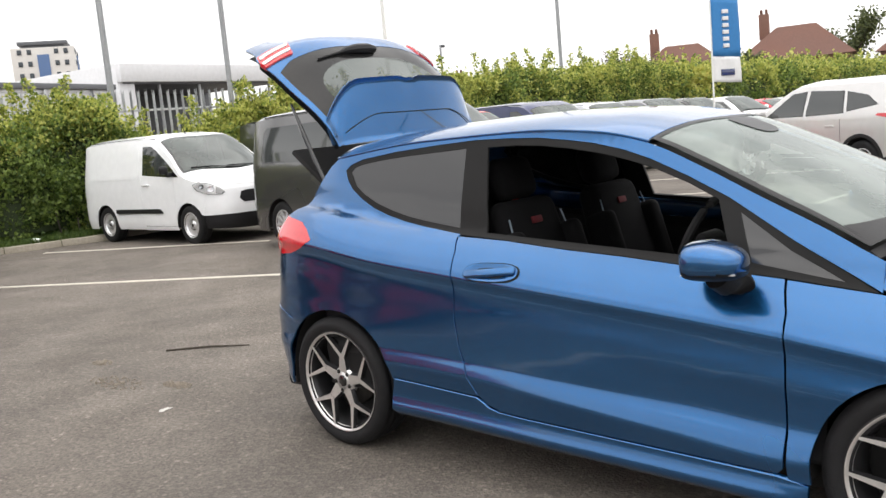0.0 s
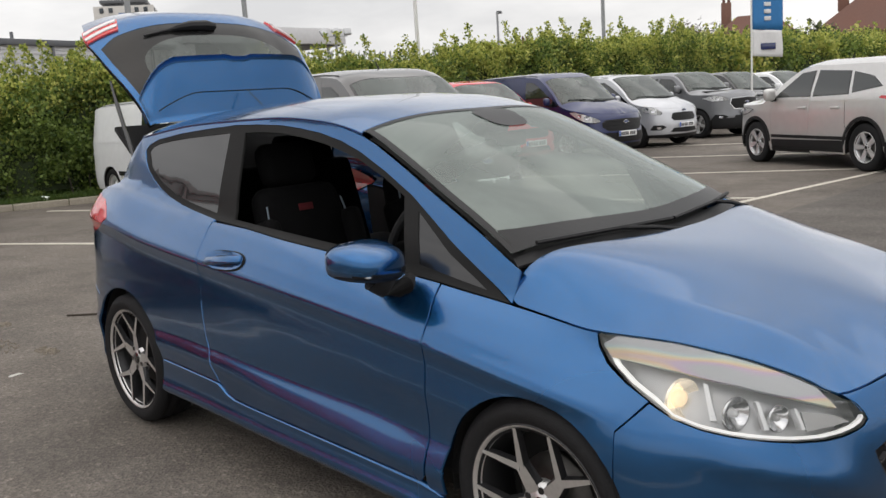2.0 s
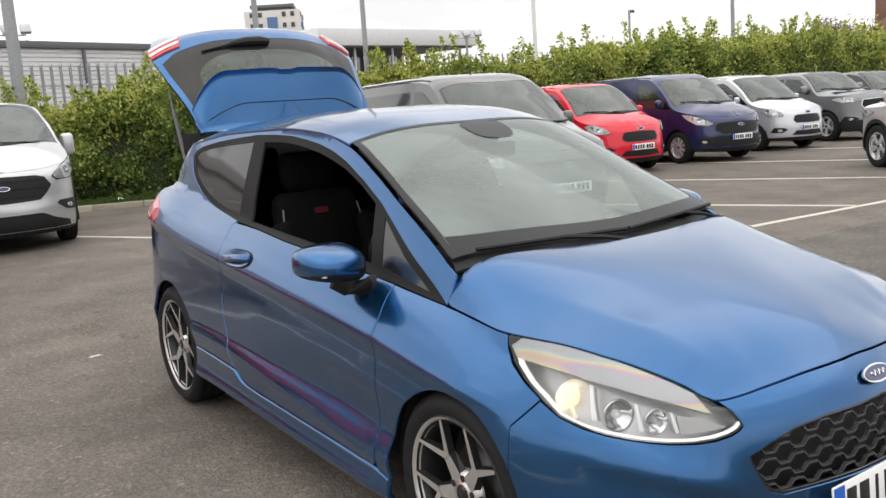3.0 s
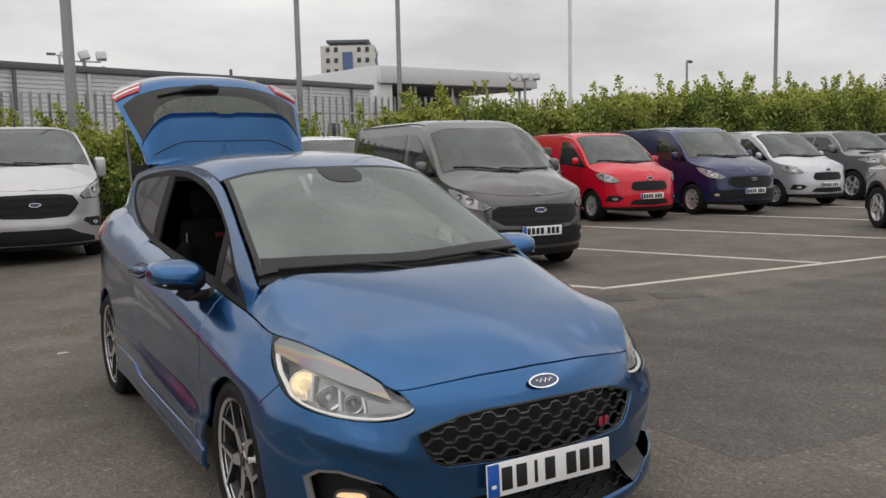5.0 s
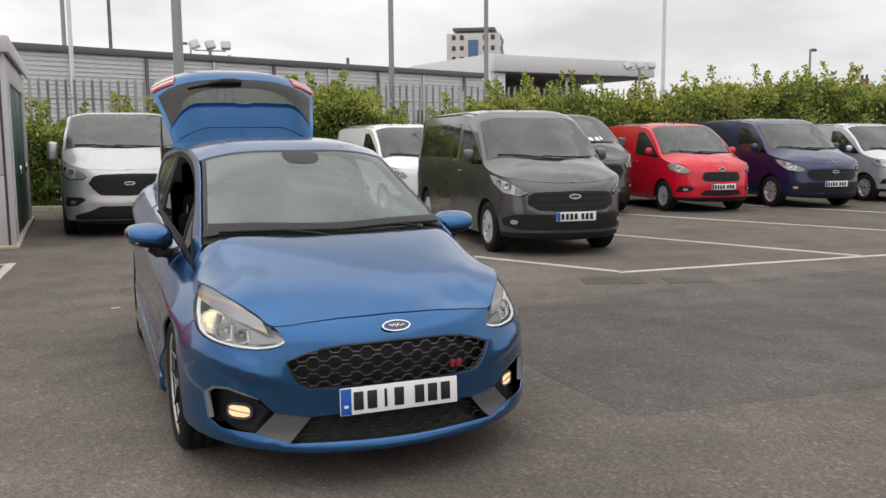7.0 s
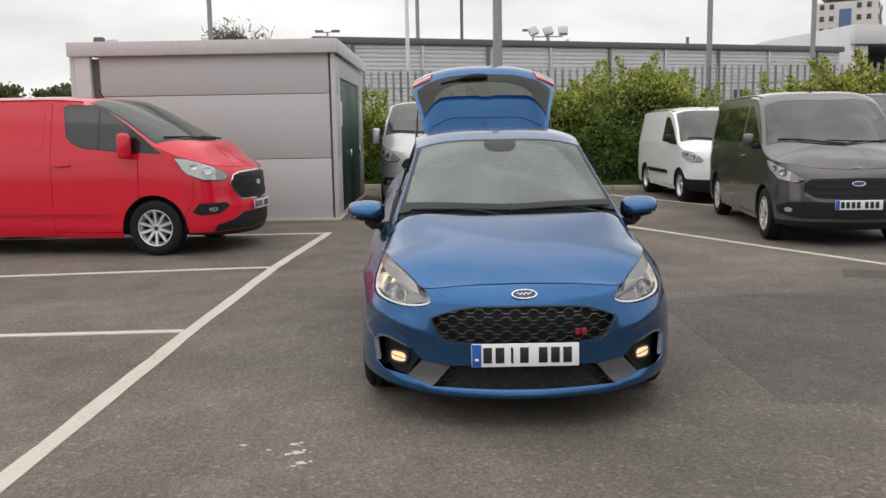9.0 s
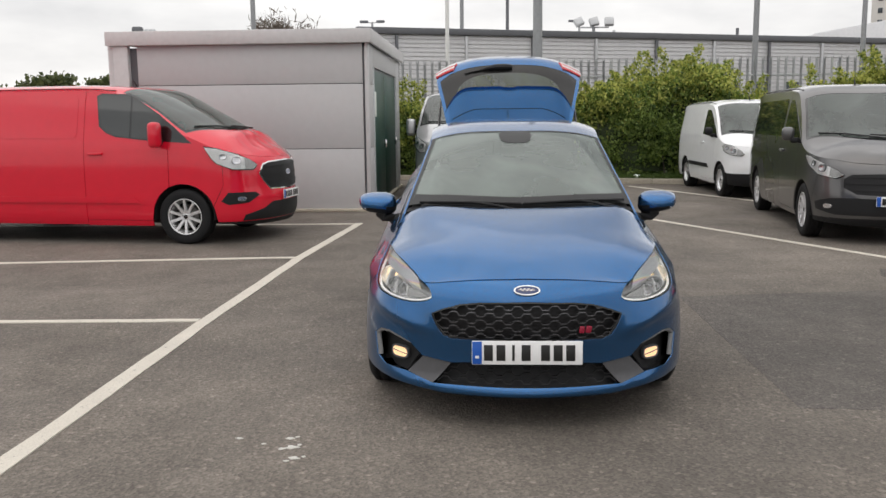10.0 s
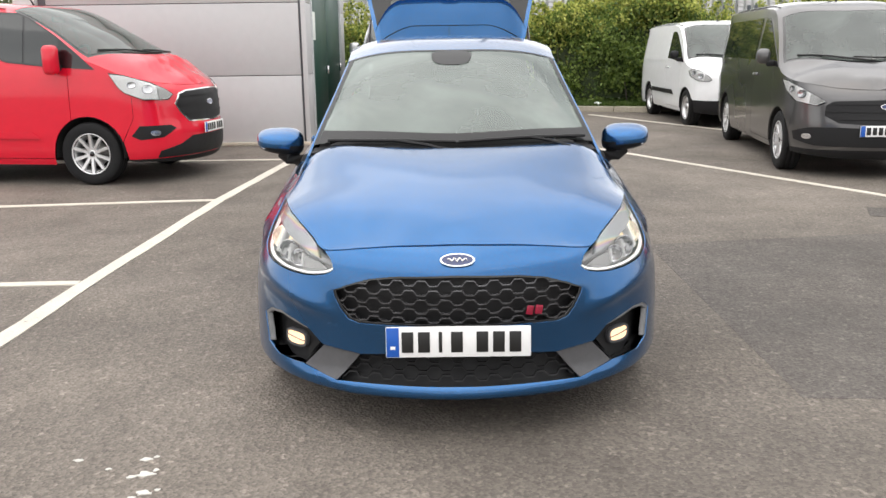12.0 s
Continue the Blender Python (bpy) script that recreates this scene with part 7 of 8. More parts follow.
    line = lambda x0, x1, n, dz=0.0: [(x, float(rim_z(x)) + dz) for x in np.linspace(x0, x1, n)]  # noqa: E731
    P = lambda nm, poly, m, **k: panel(nm, poly, SK, m, car, **k)  # noqa: E731
    ar = d["arch"]
    ra, fa = arc(-wb, d["tyre"], ar, ar, 176, 4, 14), arc(0, d["tyre"], ar, ar, 176, 4, 14)
    lo = 0.23
    d0, d1 = d["doors"]
    seam = f * 0.50
    s0 = float(skin.s_at(x=back + 0.02))
    for k in (1, -1):
        hull = [(0.0, lo)] + [(0.0, float(rim_z(back)))] + [(float(s_), float(rim_z(skin.plan(np.array(s_))[0][0]))) for s_ in np.linspace(0.3, w, 6)] + to(line(back + 0.12, d0 - 0.004, 22)) + to([(d0 - 0.004, lo), (-wb + ar + 0.02, lo)]) + to(ra[::-1]) + to([(-wb - ar - 0.02, lo)])
        P("side_panel", hull, body, side=k, step=0.09)
        if d1 > -ar:
            cut = d["tyre"] + math.sqrt(ar * ar - d1 * d1)
            front_edge = [(d1 - 0.004, cut + 0.002)] + [p for p in fa[::-1] if p[0] < d1 - 0.01] + [(-ar - 0.012, lo + 0.06)]
            back_edge = [(d1 + 0.004, cut + 0.002)]
            arch_end = [p for p in fa[::-1] if d1 + 0.01 < p[0] < ar * 0.93]
        else:
            front_edge, back_edge = [(d1 - 0.004, lo + 0.06)], [(-ar - 0.015, lo), (d1 + 0.004, lo)]
            arch_end = [p for p in fa[::-1] if p[0] < ar * 0.93]
        P("front_door", to([(d0 + 0.004, lo + 0.06)] + line(d0 + 0.004, d1 - 0.004, 12) + front_edge), body, side=k, step=0.08)
        P("sill", to([(d0, lo - 0.01), (d0, lo + 0.052), (max(d1, -ar - 0.012) if d1 < -ar else -ar - 0.012, lo + 0.052), (max(d1, -ar - 0.012) if d1 < -ar else -ar - 0.012, lo - 0.01)]), PLASTIC if d["black_arch"] else body, side=k, step=0.1)
        wing = to(back_edge + line(d1 + 0.004, seam - 0.004, 10) + [(seam - 0.004, 0.70), (ar * 0.93, 0.46)]) + to(arch_end)
        P("front_wing", wing, body, side=k, step=0.07)
        lamp = to(d["lamp"]) if d["lamp"] else None
        nosep = to([(ar + 0.02, d["lower"] + 0.0), (ar * 0.95, 0.46), (seam, 0.70)] + line(seam, f * 0.70, 4)) + [(float(s_), float(rim_z(skin.plan(np.array(s_))[0][0]))) for s_ in np.linspace(float(skin.s_at(x=f * 0.73)), end, 12)] + [(end, d["lower"])] + [(end - w * 0.3, d["lower"]), (end - w * 0.62, d["lower"] + 0.0)]
        P("front_panel", nosep, body, side=k, step=0.07)
        P("lower_bumper", to([(ar + 0.02, 0.25), (ar + 0.02, d["lower"] - 0.006)]) + [(end - w * 0.62, d["lower"] - 0.006), (end, d["lower"] - 0.006), (end, 0.21), (end - w * 0.55, 0.22)], PLASTIC, side=k, off=0.004, step=0.08)
        yz = lambda pts: [(float(skin.s_at(y=y)) if y > 0 else end, z) for y, z in pts]  # noqa: E731
        gp = yz(d["grille"])
        g0, g1 = min(z for _, z in gp), max(z for _, z in gp)
        gc = np.array([end, (g0 + g1) / 2])
        edge_out = [tuple(gc + (np.array(p) - gc) * np.array([1.0 + 0.018 / max(abs(p[0] - end), 0.2), 1 + 0.03 / (g1 - g0)])) for p in gp]
        panel("grille_surround", edge_out, SK, CHROME if chrome else body, car, side=k, off=0.004, step=0.06)
        g = P("grille", gp, PLASTIC, side=k, off=0.009, step=0.06)
        for i in range(3):
            zz = g0 + (g1 - g0) * (i + 0.75) / 3.4
            ins = [s_ for s_ in np.linspace(min(p[0] for p in gp), end, 60) if inside(gp, [(min(s_, end - 1e-4), zz), ])[0] and inside(gp, [(min(s_, end - 1e-4), zz + 0.02)])[0]]
            if ins:
                panel("grille_slat", [(end, zz), (ins[0] + 0.02, zz), (ins[0] + 0.02, zz + 0.022), (end, zz + 0.022)], SK, PLASTIC, g, side=k, off=0.018, step=0.1)
        P("lower_intake", yz(d["intake"]), PLASTIC, side=k, off=0.006, step=0.07)
        if lamp:
            c = np.mean(lamp, 0)
            near = lambda q, dz=0.0, q2=None: [(c[0] + (p[0] - c[0]) * q, c[1] + dz + (p[1] - c[1]) * (q2 or q)) for p in lamp]  # noqa: E731
            hl = P("headlamp", lamp, GLOSS_BLACK, side=k, off=0.003, step=0.05, label="clear headlamp with silver reflectors")
            ru_, rv_ = (max(p[0] for p in lamp) - min(p[0] for p in lamp)) / 2, (max(p[1] for p in lamp) - min(p[1] for p in lamp)) / 2
            panel("reflector", near(0.95, 0.0, 0.90), dished(c[0], c[1], ru_, rv_, -0.012, 0.009, skin), LAMP_SILVER, hl, side=k, step=0.03, flange=0.004)
            panel("lens", near(0.97, 0.0, 0.94), SK, LENS, hl, side=k, off=0.024, step=0.04, flange=0.016)
            panel("lamp_brow", clip_to([(a_, b_) for a_, b_ in near(0.94, 0.0, 0.86)], c[0] + ru_ * 0.45, 1), SK, LAMP_SMOKE, hl, side=k, off=0.019, step=0.04, flange=0.002)
            for ds, q in ((-0.11, 0.040), (0.05, 0.052)):
                u_, v_ = c[0] + ds, c[1] - ds * 0.30 + 0.004
                panel("lamp_bowl", oval(u_, v_, q, q * 0.70, 18, 0.75), dished(u_, v_, q * 1.1, q * 0.85, -0.0155, 0.008, skin), REFLECTOR, hl, side=k, step=0.015, flange=0.004)
                panel("bowl_ring", oval(u_, v_, q * 1.10, q * 0.80, 18, 0.75), SK, CAP, hl, holes=[oval(u_, v_, q, q * 0.70, 18, 0.75)], side=k, off=0.0195, step=0.05, flange=0.004)
        if d["fog"]:
            fg = P("fog_pocket", to(d["fog"]), PLASTIC, side=k, off=0.005, step=0.06)
            c = np.mean(to(d["fog"]), 0)
            panel("fog_lamp", oval(c[0] + 0.01, c[1] - 0.01, 0.055, 0.028, 16, 0.8), SK, REFLECTOR, fg, side=k, off=0.010, step=0.04)
        if d["pressing"]:
            xa, xb, za, zb = d["pressing"]
            P("side_pressing", to([(xa + 0.03, za), (xa, za + 0.05), (xa, zb - 0.06), (xa + 0.05, zb), (xb - 0.05, zb), (xb, zb - 0.05), (xb, za + 0.05), (xb - 0.03, za)]), body, side=k, off=0.005, step=0.09)
        if d["strip"]:
            P("rubbing_strip", to([(x, z) for x, z in ((-wb + ar + 0.03, 0.50), (-wb + ar + 0.03, 0.57), (d1 - 0.45, 0.57), (d1 - 0.36, 0.50))]), PLASTIC if d["strip"] == "black" else body, side=k, off=0.020, step=0.12)
        for i, poly in enumerate(d["windows"]):
            big = to(poly)
            c = np.mean(big, 0)
            gl = P("side_window", big, GLOSS_BLACK, side=k, off=0.004, step=0.09)
            small = [tuple(c + (np.array(p) - c) * np.array([0.955, 0.93])) for p in big]
            cuts = [None]
            if i == 0 and d["split"]:
                sp, co = float(skin.s_at(x=d["split"])), float(skin.s_at(x=d["corner"]))
                cuts = [(-9, sp - 0.012), (sp + 0.012, co)]
            for lim in cuts:
                pn = small if lim is None else clip_to(clip_to(small, lim[0], 1), lim[1], -1)
                panel("pane", pn, SK, DARK_GLASS, gl, side=k, off=0.007, step=0.12, flange=0)
        if d["black_arch"]:
            for pts, cx_ in ((ra, -wb), (fa, 0.0)):
                out = [(cx_ + (x - cx_) * 1.13, d["tyre"] + (z - d["tyre"]) * 1.13) for x, z in pts]
                P("arch_trim", to(pts + out[::-1]), PLASTIC, side=k, off=0.010, step=0.07)
            P("lower_trim", [(0.0, lo), (0.0, 0.50), (0.6, 0.50)] + to([(back + 0.25, 0.48), (-wb - ar - 0.03, 0.44), (-wb - ar - 0.02, lo)]), PLASTIC, side=k, off=0.007, step=0.08)
            P("door_trim", to([(-wb + ar + 0.04, lo + 0.03), (-wb + ar + 0.02, 0.44), (d1 - 0.02, 0.42), (d1 - 0.02, lo + 0.06), (d0, lo + 0.06), (d0, lo + 0.03)]), PLASTIC, side=k, off=0.006, step=0.1)
            P("rubbing_strip", to([(d0 - 0.9 if wb > 2.4 else d0 - 0.5, 0.45), (d0 - 0.9 if wb > 2.4 else d0 - 0.5, 0.50), (d1 - 0.02, 0.50), (d1 - 0.02, 0.45)]), PLASTIC, side=k, off=0.012, step=0.2)
        if d["rear_window"]:
            rw = P("rear_window", d["rear_window"], GLOSS_BLACK, side=k, off=0.005, step=0.08)
            panel("pane", [(0 if p[0] == 0 else p[0] - 0.03, p[1] + (0.02 if p[1] < h * 0.78 else -0.02)) for p in d["rear_window"]], SK, DARK_GLASS, rw, side=k, off=0.009, step=0.1, flange=0)
        if d["tail_lamp"]:
            P("tail_lamp", d["tail_lamp"](skin), RED_LENS, side=k, off=0.008, step=0.06, label="red tail lamp")
        if len(d["windows"]) > 1 and d["rear_door"]:
            xr = d["rear_door"]
            P("door_seam", to([(xr - 0.004, 0.62), (xr + 0.02, bz - 0.02), (xr + 0.028, bz - 0.02), (xr + 0.004, 0.62)]), GLOSS_BLACK, side=k, off=0.0015, step=0.1, flange=0)
            part("door_handle", rbox((0.19, 0.03, 0.035), (xr + 0.22, (w + 0.005) * k, bz - 0.13), 0.012), body, car)
        hd = part("door_handle", rbox((0.19, 0.03, 0.035), (d0 + 0.16, (w + 0.005) * k, bz - 0.13), 0.012), body, car)
        mr = new("door_mirror")
        mr.parent = car
        mr.matrix_local = pose(d1 - 0.10, (w + 0.085) * k, bz + 0.075)
        part("shell", rbox(d["mirror"], (0, 0, 0.02), 0.05, 3), body if not d.get("black_mirror") else PLASTIC, mr)
        part("mirror_foot", rbox((0.07, 0.14, 0.07), (0.01, -0.10 * k, -0.06), 0.02), PLASTIC, mr)
        for x in (-wb, 0.0):
            wheel(car, x, w - 0.025, d["tyre"], 0.205, d["tyre"] * 0.64, k, rims, 17 * (1 if x else 2))
            a = np.linspace(-0.1, math.pi + 0.1, 14)
            ring = np.array([[x + (ar - 0.01) * math.cos(t), y_ * k, d["tyre"] + (ar - 0.01) * math.sin(t)] for t in a for y_ in (w * 0.5, w - 0.02)])
            n0 = len(ring)
            build("arch_liner", np.r_[ring, [[x, w * 0.5 * k, d["tyre"]]]], [(2 * i, 2 * i + 1, 2 * i + 3, 2 * i + 2) for i in range(13)] + [(2 * i, 2 * i + 2, n0) for i in range(13)], LINER, car)
    # top
    t = np.linspace(-1, 1, 17)
    wy = lambda x: float(ye(x))  # noqa: E731
    base = [(cx - (cx - cs) * q * q, (wy(cs) - 0.045) * q) for q in t]
    head = [(tx + d["brow"] - 0.08 * q * q, (wy(tx + d["brow"] - 0.08) - 0.05) * q) for q in t]
    sides = [(x, wy(x) - 0.045) for x in np.linspace(cs, tx + d["brow"] - 0.08, 10)][1:-1]
    pane = base + sides + head[::-1] + [(x, -y) for x, y in sides[::-1]]
    pc = np.array([(cx + tx) / 2 - 0.03, 0.0])
    clear = [(pc[0] + (x - pc[0]) * 0.93, y * (0.955 if abs(y) > 0.1 else 1)) for x, y in pane]
    border = panel("windscreen", pane, TOP, GLOSS_BLACK, car, holes=[clear], step=0.1, off=-0.003, flange=0.01, label="windscreen reflecting the grey sky")
    panel("pane", [(pc[0] + (x - pc[0]) * 1.02, y * 1.01) for x, y in clear], TOP, VAN_SCREEN, border, step=0.1, off=0.001, flange=0).visible_shadow = False
    cabin(car, d, w, h, bz, cx, cz, tx)
    for px_, py_, dx_, dy_ in d["papers"]:
        panel("paper_sheet", [(px_, py_), (px_ - dx_, py_), (px_ - dx_, py_ + dy_), (px_, py_ + dy_)], TOP, PAPER, border, step=0.1, off=d["paper_off"], flange=0)
    if d["brow"]:
        for k in (1, -1):
            gutter = [Vector(top(np.array(x), np.array((wy(x) - 0.055) * k))) + Vector((0, 0, 0.002)) for x in np.linspace(tx - 0.10, back + 0.12, 12)]
            part("roof_gutter", tube(gutter, 0.007, 6), PLASTIC, car)
    re_ = [(x, wy(x)) for x in np.linspace(cs + 0.03, back + 0.01, 34)]
    frame_out = [(cx - (cx - cs) * q * q + 0.022, (wy(cs + 0.03) - 0.001) * q) for q in t]
    panel("roof", frame_out + re_ + [(x, -y) for x, y in re_[::-1]], TOP, body, car, holes=[[(p[0], p[1]) for p in pane]], step=0.10)
    he = [(float(x) - 0.001, float(y) - 0.0015) for x, y, _ in edge if x > cs + 0.045 and y > 0.02]
    he = he[::max(1, len(he) // 34)]
    height = lid(edge[edge[:, 0] > cs - 0.15], mid_z, np.linspace(cs + 0.02, f - 0.06, 9), np.linspace(3.5, 2.2, 9), 1.5e-3)
    HOODS = Sheet(lambda x, y: np.stack(np.broadcast_arrays(x, y, height(x, y)), -1), -1.0)
    rear = [(cx - (cx - cs) * q * q + 0.030, (wy(cs + 0.035) - 0.004) * q) for q in t]
    panel("bonnet", rear + he + [(x, -y) for x, y in he[::-1]], HOODS, body, car, step=0.07, flange=0.035, off=0.004)
    for q in (-0.5, 0.12):
        a = [Vector(top(np.array(cx + 0.03 - (cx - cs) * y_ * y_ - dx), np.array(y_ * wy(cs)))) + Vector((0, 0, 0.02)) for y_, dx in ((q + 0.55, 0.02), (q, 0.10), (q - 0.3, 0.12))]
        part("wiper", tube(a, 0.010, 6), PLASTIC, car)
    part("underbody", rbox((wb + 0.9, w * 1.2, 0.3), (-wb / 2, 0, 0.36), 0.05), LINER, car)
    part("cabin_core", rbox((wb + r * 0.6, w * 1.45, bz - 0.42), (-wb / 2 - 0.2, 0, (bz + 0.42) / 2), 0.05), LINER, car)
    if plate:
        p = skin(end, d["plate_z"])
        pl = part("number_plate", rbox((0.012, 0.52, 0.112), (0, 0, 0), 0.004), PLATE_WHITE, car)
        pl.matrix_local = pose(p[0] + 0.020, 0, d["plate_z"])
        part("plate_band", rbox((0.004, 0.045, 0.108), (0.006, -0.235, 0), 0.001), PLATE_BLUE, pl)
        for i in range(7):
            part("plate_bar", rbox((0.004, 0.040, 0.074), (0.007, -0.18 + i * 0.058 + (0.03 if i > 3 else 0), 0), 0.001), INK, pl)
    badge_z = d["badge"] or float(np.mean([z for _, z in d["grille"]])) + 0.02
    p = skin(end, badge_z)
    bg = part("badge", prism(oval(0, 0, 0.075, 0.03, 24), 0.012), CHROME, car, soft=False)
    bg.matrix_local = Matrix.Translation((p[0] + 0.008, 0, badge_z)) @ pose(0, 0, 0, 0, 80, 0) @ pose(0, 0, 0, 0, 0, 90)
    part("badge_face", prism(oval(0, 0, 0.066, 0.024, 24), 0.015), BADGE_BLUE, bg, soft=False)
    part("roof_aerial", tube([(tx - 0.25, 0, float(mid_z(tx - 0.25)) - 0.01), (tx - 0.32, 0, float(mid_z(tx - 0.25)) + 0.10)], [0.012, 0.006], 6), PLASTIC, car)
    return car


COURIER = dict(mirror=(0.10, 0.15, 0.14), brow=0.13, f=0.83, wb=2.489, r=0.84, w=0.87, h=1.77, cowl=(0.26, 1.12), cowl_side=-0.10, top=-0.86, nose=0.875, belt=1.09, lean=0.13, tyre=0.305, arch=0.35, lower=0.30, pressing=(-2.95, -1.36, 1.06, 1.58), doors=(-1.28, -0.30), badge=0.84, plate_z=0.505,
               grille=[(0, 0.60), (0.36, 0.61), (0.42, 0.67), (0.38, 0.77), (0.30, 0.785), (0, 0.79)], intake=[(0, 0.33), (0, 0.44), (0.36, 0.44), (0.46, 0.35)], split=-0.66, corner=-0.42,
               windows=[[(-1.22, 1.12), (-1.24, 1.58), (-1.0, 1.575), (-0.84, 1.50), (-0.50, 1.29), (-0.18, 1.06), (-0.6, 1.08)]], lamp=[(0.18, 0.93), (0.30, 0.965), (0.46, 0.935), (0.62, 0.85), (0.665, 0.79), (0.63, 0.755), (0.46, 0.77), (0.26, 0.84)],
               fog=[(0.43, 0.41), (0.50, 0.52), (0.66, 0.515), (0.71, 0.47), (0.64, 0.40)])
CONNECT = dict(mirror=(0.11, 0.15, 0.17), brow=0.25, f=0.90, wb=3.062, r=0.86, w=0.915, h=1.87, cowl=(0.26, 1.17), cowl_side=-0.12, top=-0.88, nose=0.905, belt=1.14, lean=0.13, tyre=0.325, arch=0.375, doors=(-1.30, -0.32), lower=0.30, plate_z=0.505, badge=0.745,
               grille=[(0, 0.555), (0.44, 0.575), (0.57, 0.65), (0.57, 0.75), (0.50, 0.795), (0, 0.81)], intake=[(0, 0.335), (0, 0.52), (0.44, 0.535), (0.68, 0.525), (0.80, 0.47), (0.79, 0.39), (0.64, 0.34)], split=-0.62, corner=-0.36,
               windows=[[(-1.25, 1.17), (-1.27, 1.67), (-1.06, 1.665), (-0.90, 1.59), (-0.50, 1.34), (-0.14, 1.12), (-0.6, 1.14)]], lamp=[(0.14, 1.005), (0.28, 0.995), (0.52, 0.925), (0.70, 0.835), (0.755, 0.78), (0.70, 0.74), (0.48, 0.78), (0.26, 0.90)],
               fog=[(0.48, 0.39), (0.54, 0.50), (0.68, 0.495), (0.73, 0.44), (0.66, 0.38)])
CUSTOM = dict(brow=0.07, f=0.98, wb=2.933, r=1.05, w=0.985, h=1.97, cowl=(0.40, 1.35), cowl_side=0.04, top=-0.80, nose=1.02, belt=1.22, lean=0.15, tyre=0.335, arch=0.395, lower=0.27, pressing=(-3.62, -1.36, 1.28, 1.80), strip=True, badge=0.825, plate_z=0.555, mirror=(0.13, 0.17, 0.30),
              grille=[(0, 0.635), (0.42, 0.65), (0.53, 0.745), (0.59, 0.83), (0.52, 0.935), (0.41, 0.96), (0, 0.97)], intake=[(0, 0.28), (0, 0.485), (0.42, 0.485), (0.58, 0.41), (0.78, 0.35), (0.80, 0.28)],
              doors=(-1.27, -0.17), split=-0.65, corner=-0.26, windows=[[(-1.07, 1.42), (-1.12, 1.78), (-1.06, 1.81), (-0.72, 1.80), (-0.58, 1.74), (-0.30, 1.56), (-0.08, 1.39), (0.13, 1.21), (-0.42, 1.245), (-0.85, 1.29), (-0.98, 1.34)]],
              lamp=[(0.27, 1.175), (0.42, 1.155), (0.66, 1.07), (0.80, 0.98), (0.835, 0.93), (0.80, 0.88), (0.60, 0.885), (0.42, 0.965), (0.36, 1.025)], fog=[(0.46, 0.52), (0.54, 0.62), (0.80, 0.62), (0.83, 0.58), (0.74, 0.495), (0.54, 0.475)])
SUV = dict(f=0.93, wb=2.69, r=0.88, w=0.915, h=1.66, cowl=(0.02, 1.10), cowl_side=-0.32, top=-1.05, nose=0.96, belt=1.06, lean=0.22, tail_lean=0.42, tyre=0.35, arch=0.40, lower=0.46, rear_roof=0.10, doors=(-1.45, -0.46),
           windows=[[(-0.55, 1.10), (-1.08, 1.47), (-1.42, 1.50), (-1.46, 1.10)], [(-1.52, 1.10), (-1.50, 1.50), (-2.25, 1.46), (-2.34, 1.12)], [(-2.40, 1.14), (-2.31, 1.45), (-2.75, 1.37), (-3.00, 1.22)]],
           lamp=[(0.05, 0.92), (0.35, 0.95), (0.68, 0.90), (0.76, 0.82), (0.50, 0.80), (0.25, 0.84)], black_arch=True, fog=None, rear_door=-2.30, rear_window=[(0, 1.13), (0, 1.46), (0.52, 1.45), (0.62, 1.16)],
           tail_lamp=lambda sk: [(0.60, 0.97), (0.62, 1.06), (0.80, 1.08), (float(sk.s_at(x=-3.02)), 1.09), (float(sk.s_at(x=-2.98)), 1.06), (0.80, 0.96)])
PICKUP = dict(f=0.90, wb=3.0, r=1.2, w=0.90, h=1.76, cowl=(-0.02, 1.22), cowl_side=-0.3, top=-0.85, nose=1.08, belt=1.20, lean=0.18, tyre=0.37, arch=0.42, lower=0.50, grille=[(0, 0.72), (0.40, 0.73), (0.52, 0.86), (0.48, 0.98), (0, 1.0)], plate_z=0.62, doors=(-1.4, -0.47),
              windows=[[(-0.50, 1.24), (-0.92, 1.56), (-1.35, 1.60), (-1.38, 1.23)], [(-1.45, 1.23), (-1.43, 1.60), (-2.15, 1.57), (-2.2, 1.24)]],
              lamp=[(0.15, 1.02), (0.42, 1.08), (0.72, 1.03), (0.78, 0.94), (0.45, 0.93)])
SALOON = dict(f=0.84, wb=2.6, r=0.8, w=0.88, h=1.47, cowl=(0.0, 1.0), cowl_side=-0.28, top=-0.98, nose=0.78, belt=0.95, lean=0.22, tail_lean=0.45, tyre=0.31, arch=0.35, lower=0.36, grille=[(0, 0.46), (0.34, 0.47), (0.42, 0.58), (0.36, 0.66), (0, 0.67)], intake=[(0, 0.22), (0, 0.33), (0.4, 0.33), (0.5, 0.24)], rear_roof=0.12, doors=(-1.5, -0.40), plate_z=0.42,
              windows=[[(-0.52, 0.98), (-1.0, 1.30), (-1.42, 1.34), (-1.45, 0.99)], [(-1.52, 0.99), (-1.50, 1.34), (-2.2, 1.28), (-2.45, 1.08)]],
              lamp=[(0.15, 0.76), (0.42, 0.80), (0.66, 0.74), (0.70, 0.66), (0.42, 0.66)], fog=None, rear_door=-2.28, rear_window=[(0, 1.0), (0, 1.28), (0.52, 1.27), (0.62, 1.02)],
              tail_lamp=lambda sk: [(0.50, 0.85), (0.50, 0.97), (0.85, 0.99), (float(sk.s_at(x=-3.1)), 0.98), (0.95, 0.84)])

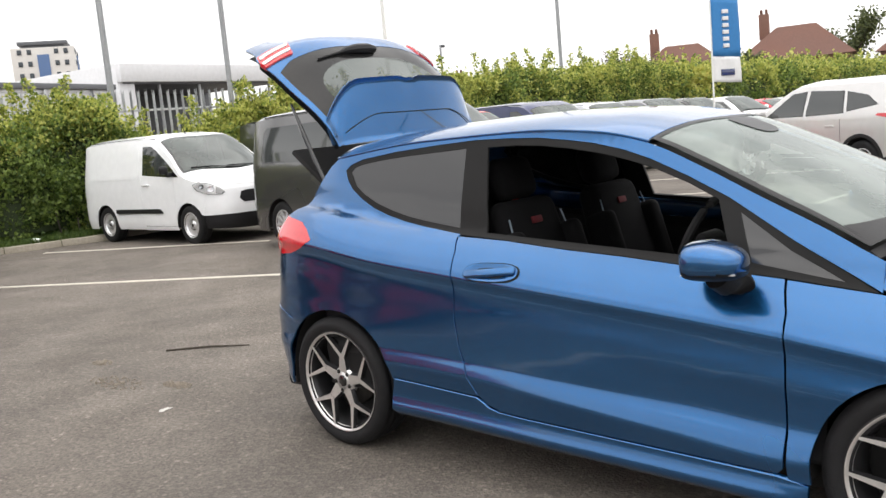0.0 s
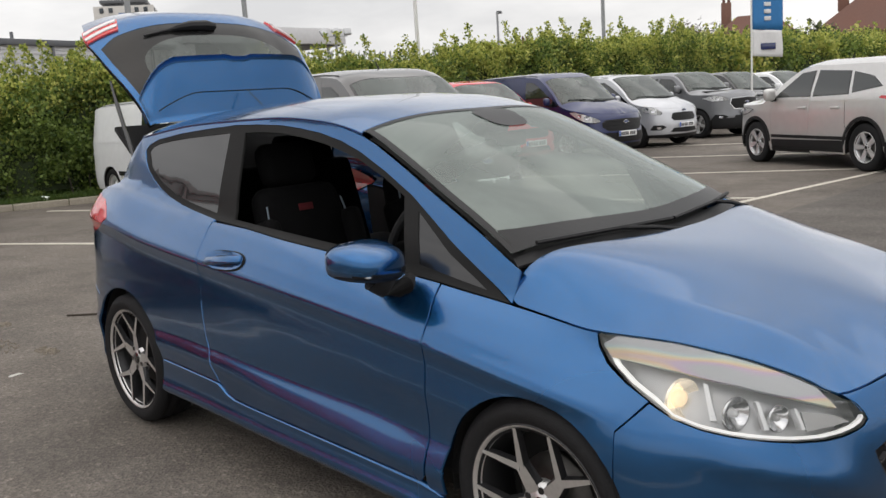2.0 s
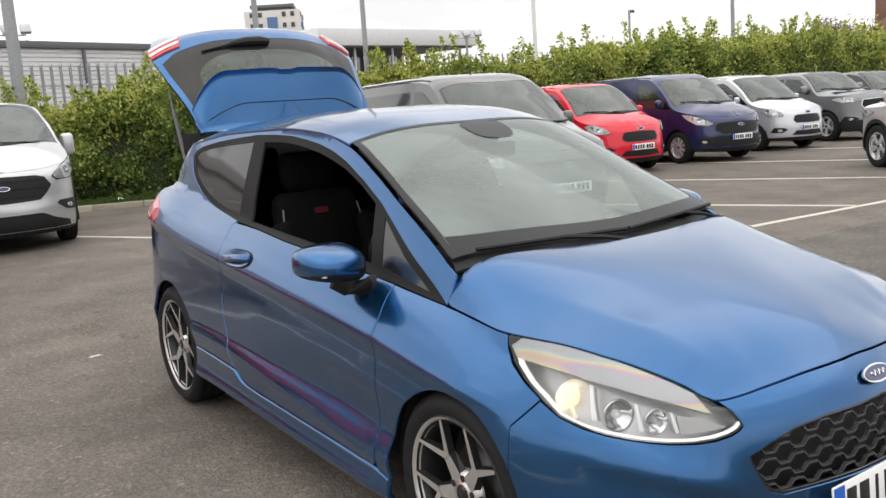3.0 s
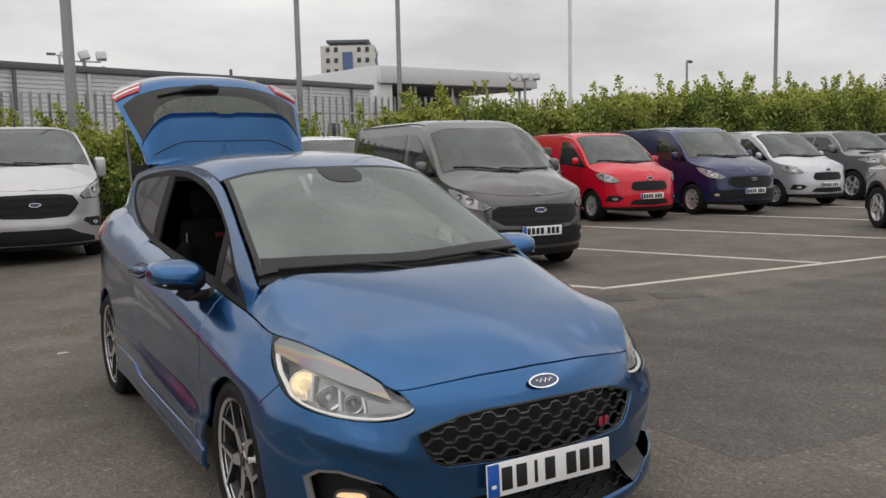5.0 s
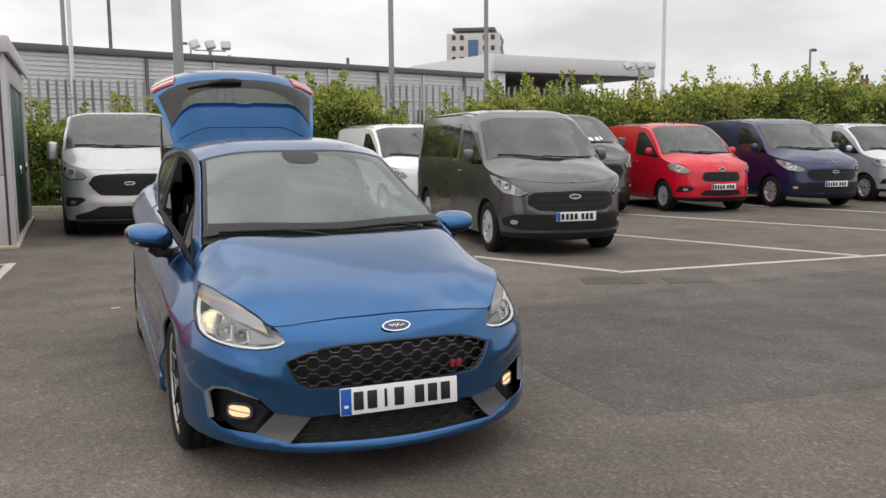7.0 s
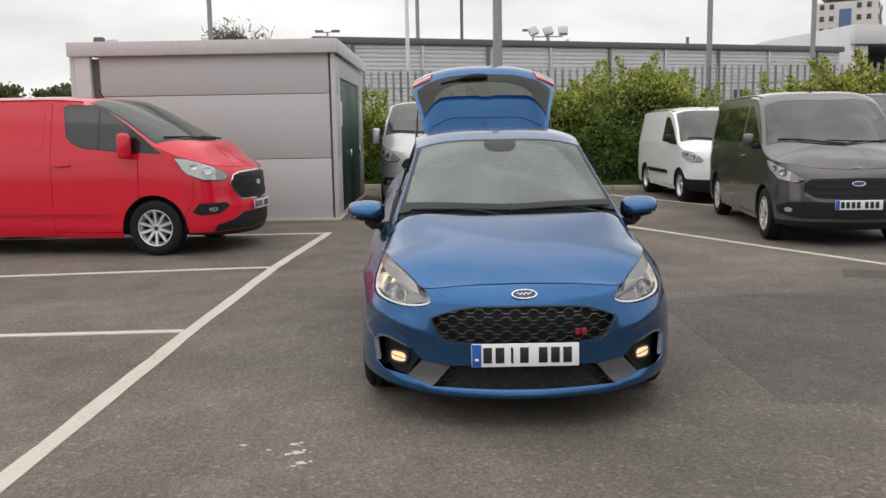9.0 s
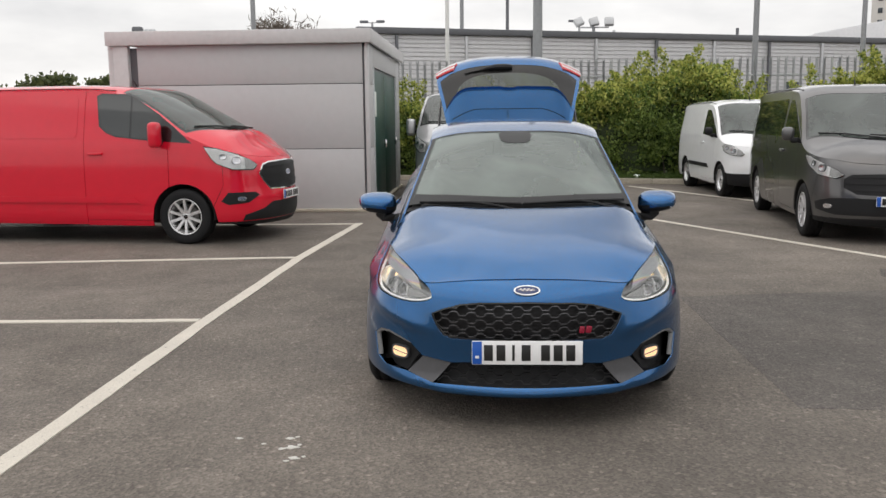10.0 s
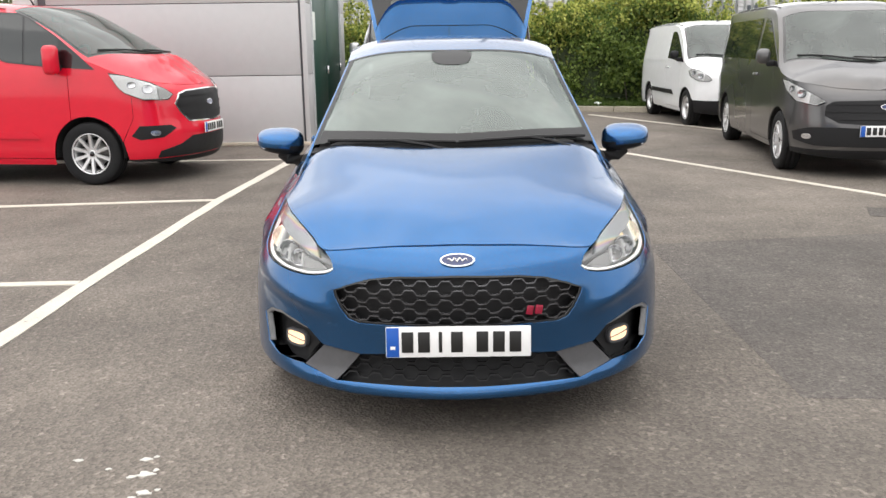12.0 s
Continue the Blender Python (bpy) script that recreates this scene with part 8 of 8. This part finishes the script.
white_van = vehicle("white_van", "small white panel van with black strips, parked at the hedge", "van", pose(-11.44, 4.93, 0, 0, 0, 1), WHITE, dict(COURIER, black_mirror=True, strip="black", lower=0.45, fog=None), rims="steel", plate=False)
grey_van = vehicle("grey_van", "dark grey panel van with alloy wheels and white plate", "van", pose(-5.935, 4.515, 0, 0, 0, -7), GREY, dict(CONNECT, w=0.868, windows=CONNECT["windows"] + [[(-3.50, 1.22), (-3.46, 1.60), (-3.38, 1.66), (-1.42, 1.68), (-1.38, 1.64), (-1.38, 1.18), (-3.42, 1.18)]]), rims="silver")
silver_van = vehicle("silver_van", "large silver panel van without a number plate, facing the aisle", "van", pose(-10.95, -0.46, 0, 0, 0, 0), SILVER, CUSTOM, plate=False)
red_van = vehicle("red_panel_van", "large bright red panel van with silver alloy wheels", "van", pose(-6.40, -3.66, 0, 0, 0, 82), RED, dict(CUSTOM, h=1.93), chrome=True)
dark_van = vehicle("dark_van", "dark grey-green panel van with white marks, half hidden", "van", pose(-10.85, 7.95, 0, 0, 0, -7), DARK, dict(CUSTOM, paper_off=0.004, papers=[(0.20, 0.40, 0.12, 0.05), (0.24, 0.28, 0.12, 0.09), (0.26, 0.14, 0.12, 0.09), (0.27, 0.02, 0.04, 0.09), (0.20, 0.02, 0.04, 0.09)]))
small_red = vehicle("small_red_van", "small red panel van with alloy wheels and white plate", "van", pose(-10.20, 10.43, 0, 0, 0, -8), RED, COURIER)
blue_van = vehicle("navy_van", "navy blue panel van with a paper behind its windscreen", "van", pose(-10.02, 13.06, 0, 0, 0, -8), NAVY, dict(CONNECT, wb=2.662, papers=[(-0.36, 0.02, 0.34, 0.24)]))
white_van_b = vehicle("small_silver_van", "small pale silver panel van with black grille", "van", pose(-10.37, 16.05, 0, 0, 0, -8), PALE_SILVER, COURIER)
pickup = vehicle("grey_pickup", "steel grey double-cab pickup with bright grille", "pickup", pose(-10.45, 19.1, 0, 0, 0, -10), STEEL_GREY, dict(PICKUP, papers=[(-0.34, -0.05, 0.32, 0.24)]), chrome=True, rims="five")
offroader = vehicle("black_off_roader", "black off-road car parked beside the grey pickup", "car", pose(-11.0, 22.9, 0, 0, 0, -10), BLACK_PAINT, dict(SUV, h=1.72), chrome=True, rims="five")
suv = vehicle("silver_suv", "silver family SUV with dark lower trim and alloy wheels", "car", pose(-5.42, 12.82, 0, 0, 0, 150), CHAMPAGNE, SUV, rims="five")
for i, (y, p, sp, nm) in enumerate(((26.0, WHITE, SUV, "white_car"), (29.0, RED, SALOON, "red_car"), (31.8, SILVER, SALOON, "silver_car"), (34.6, WHITE, SALOON, "pale_car"), (37.4, STEEL_GREY, SUV, "grey_car"), (40.2, WHITE, SALOON, "far_white_car"), (43.0, SILVER, SUV, "far_silver_car"))):
    vehicle(nm, f"{nm.replace('_', ' ')} parked far along the hedge row", "car", pose(-11.0, y, 0, 0, 0, -10), p, sp, rims="five")
vehicle("grey_hatchback", "pale grey hatchback with dark alloy wheels", "car", pose(1.08, 7.98, 0, 0, 0, -30), SILVER, SALOON, rims="black")
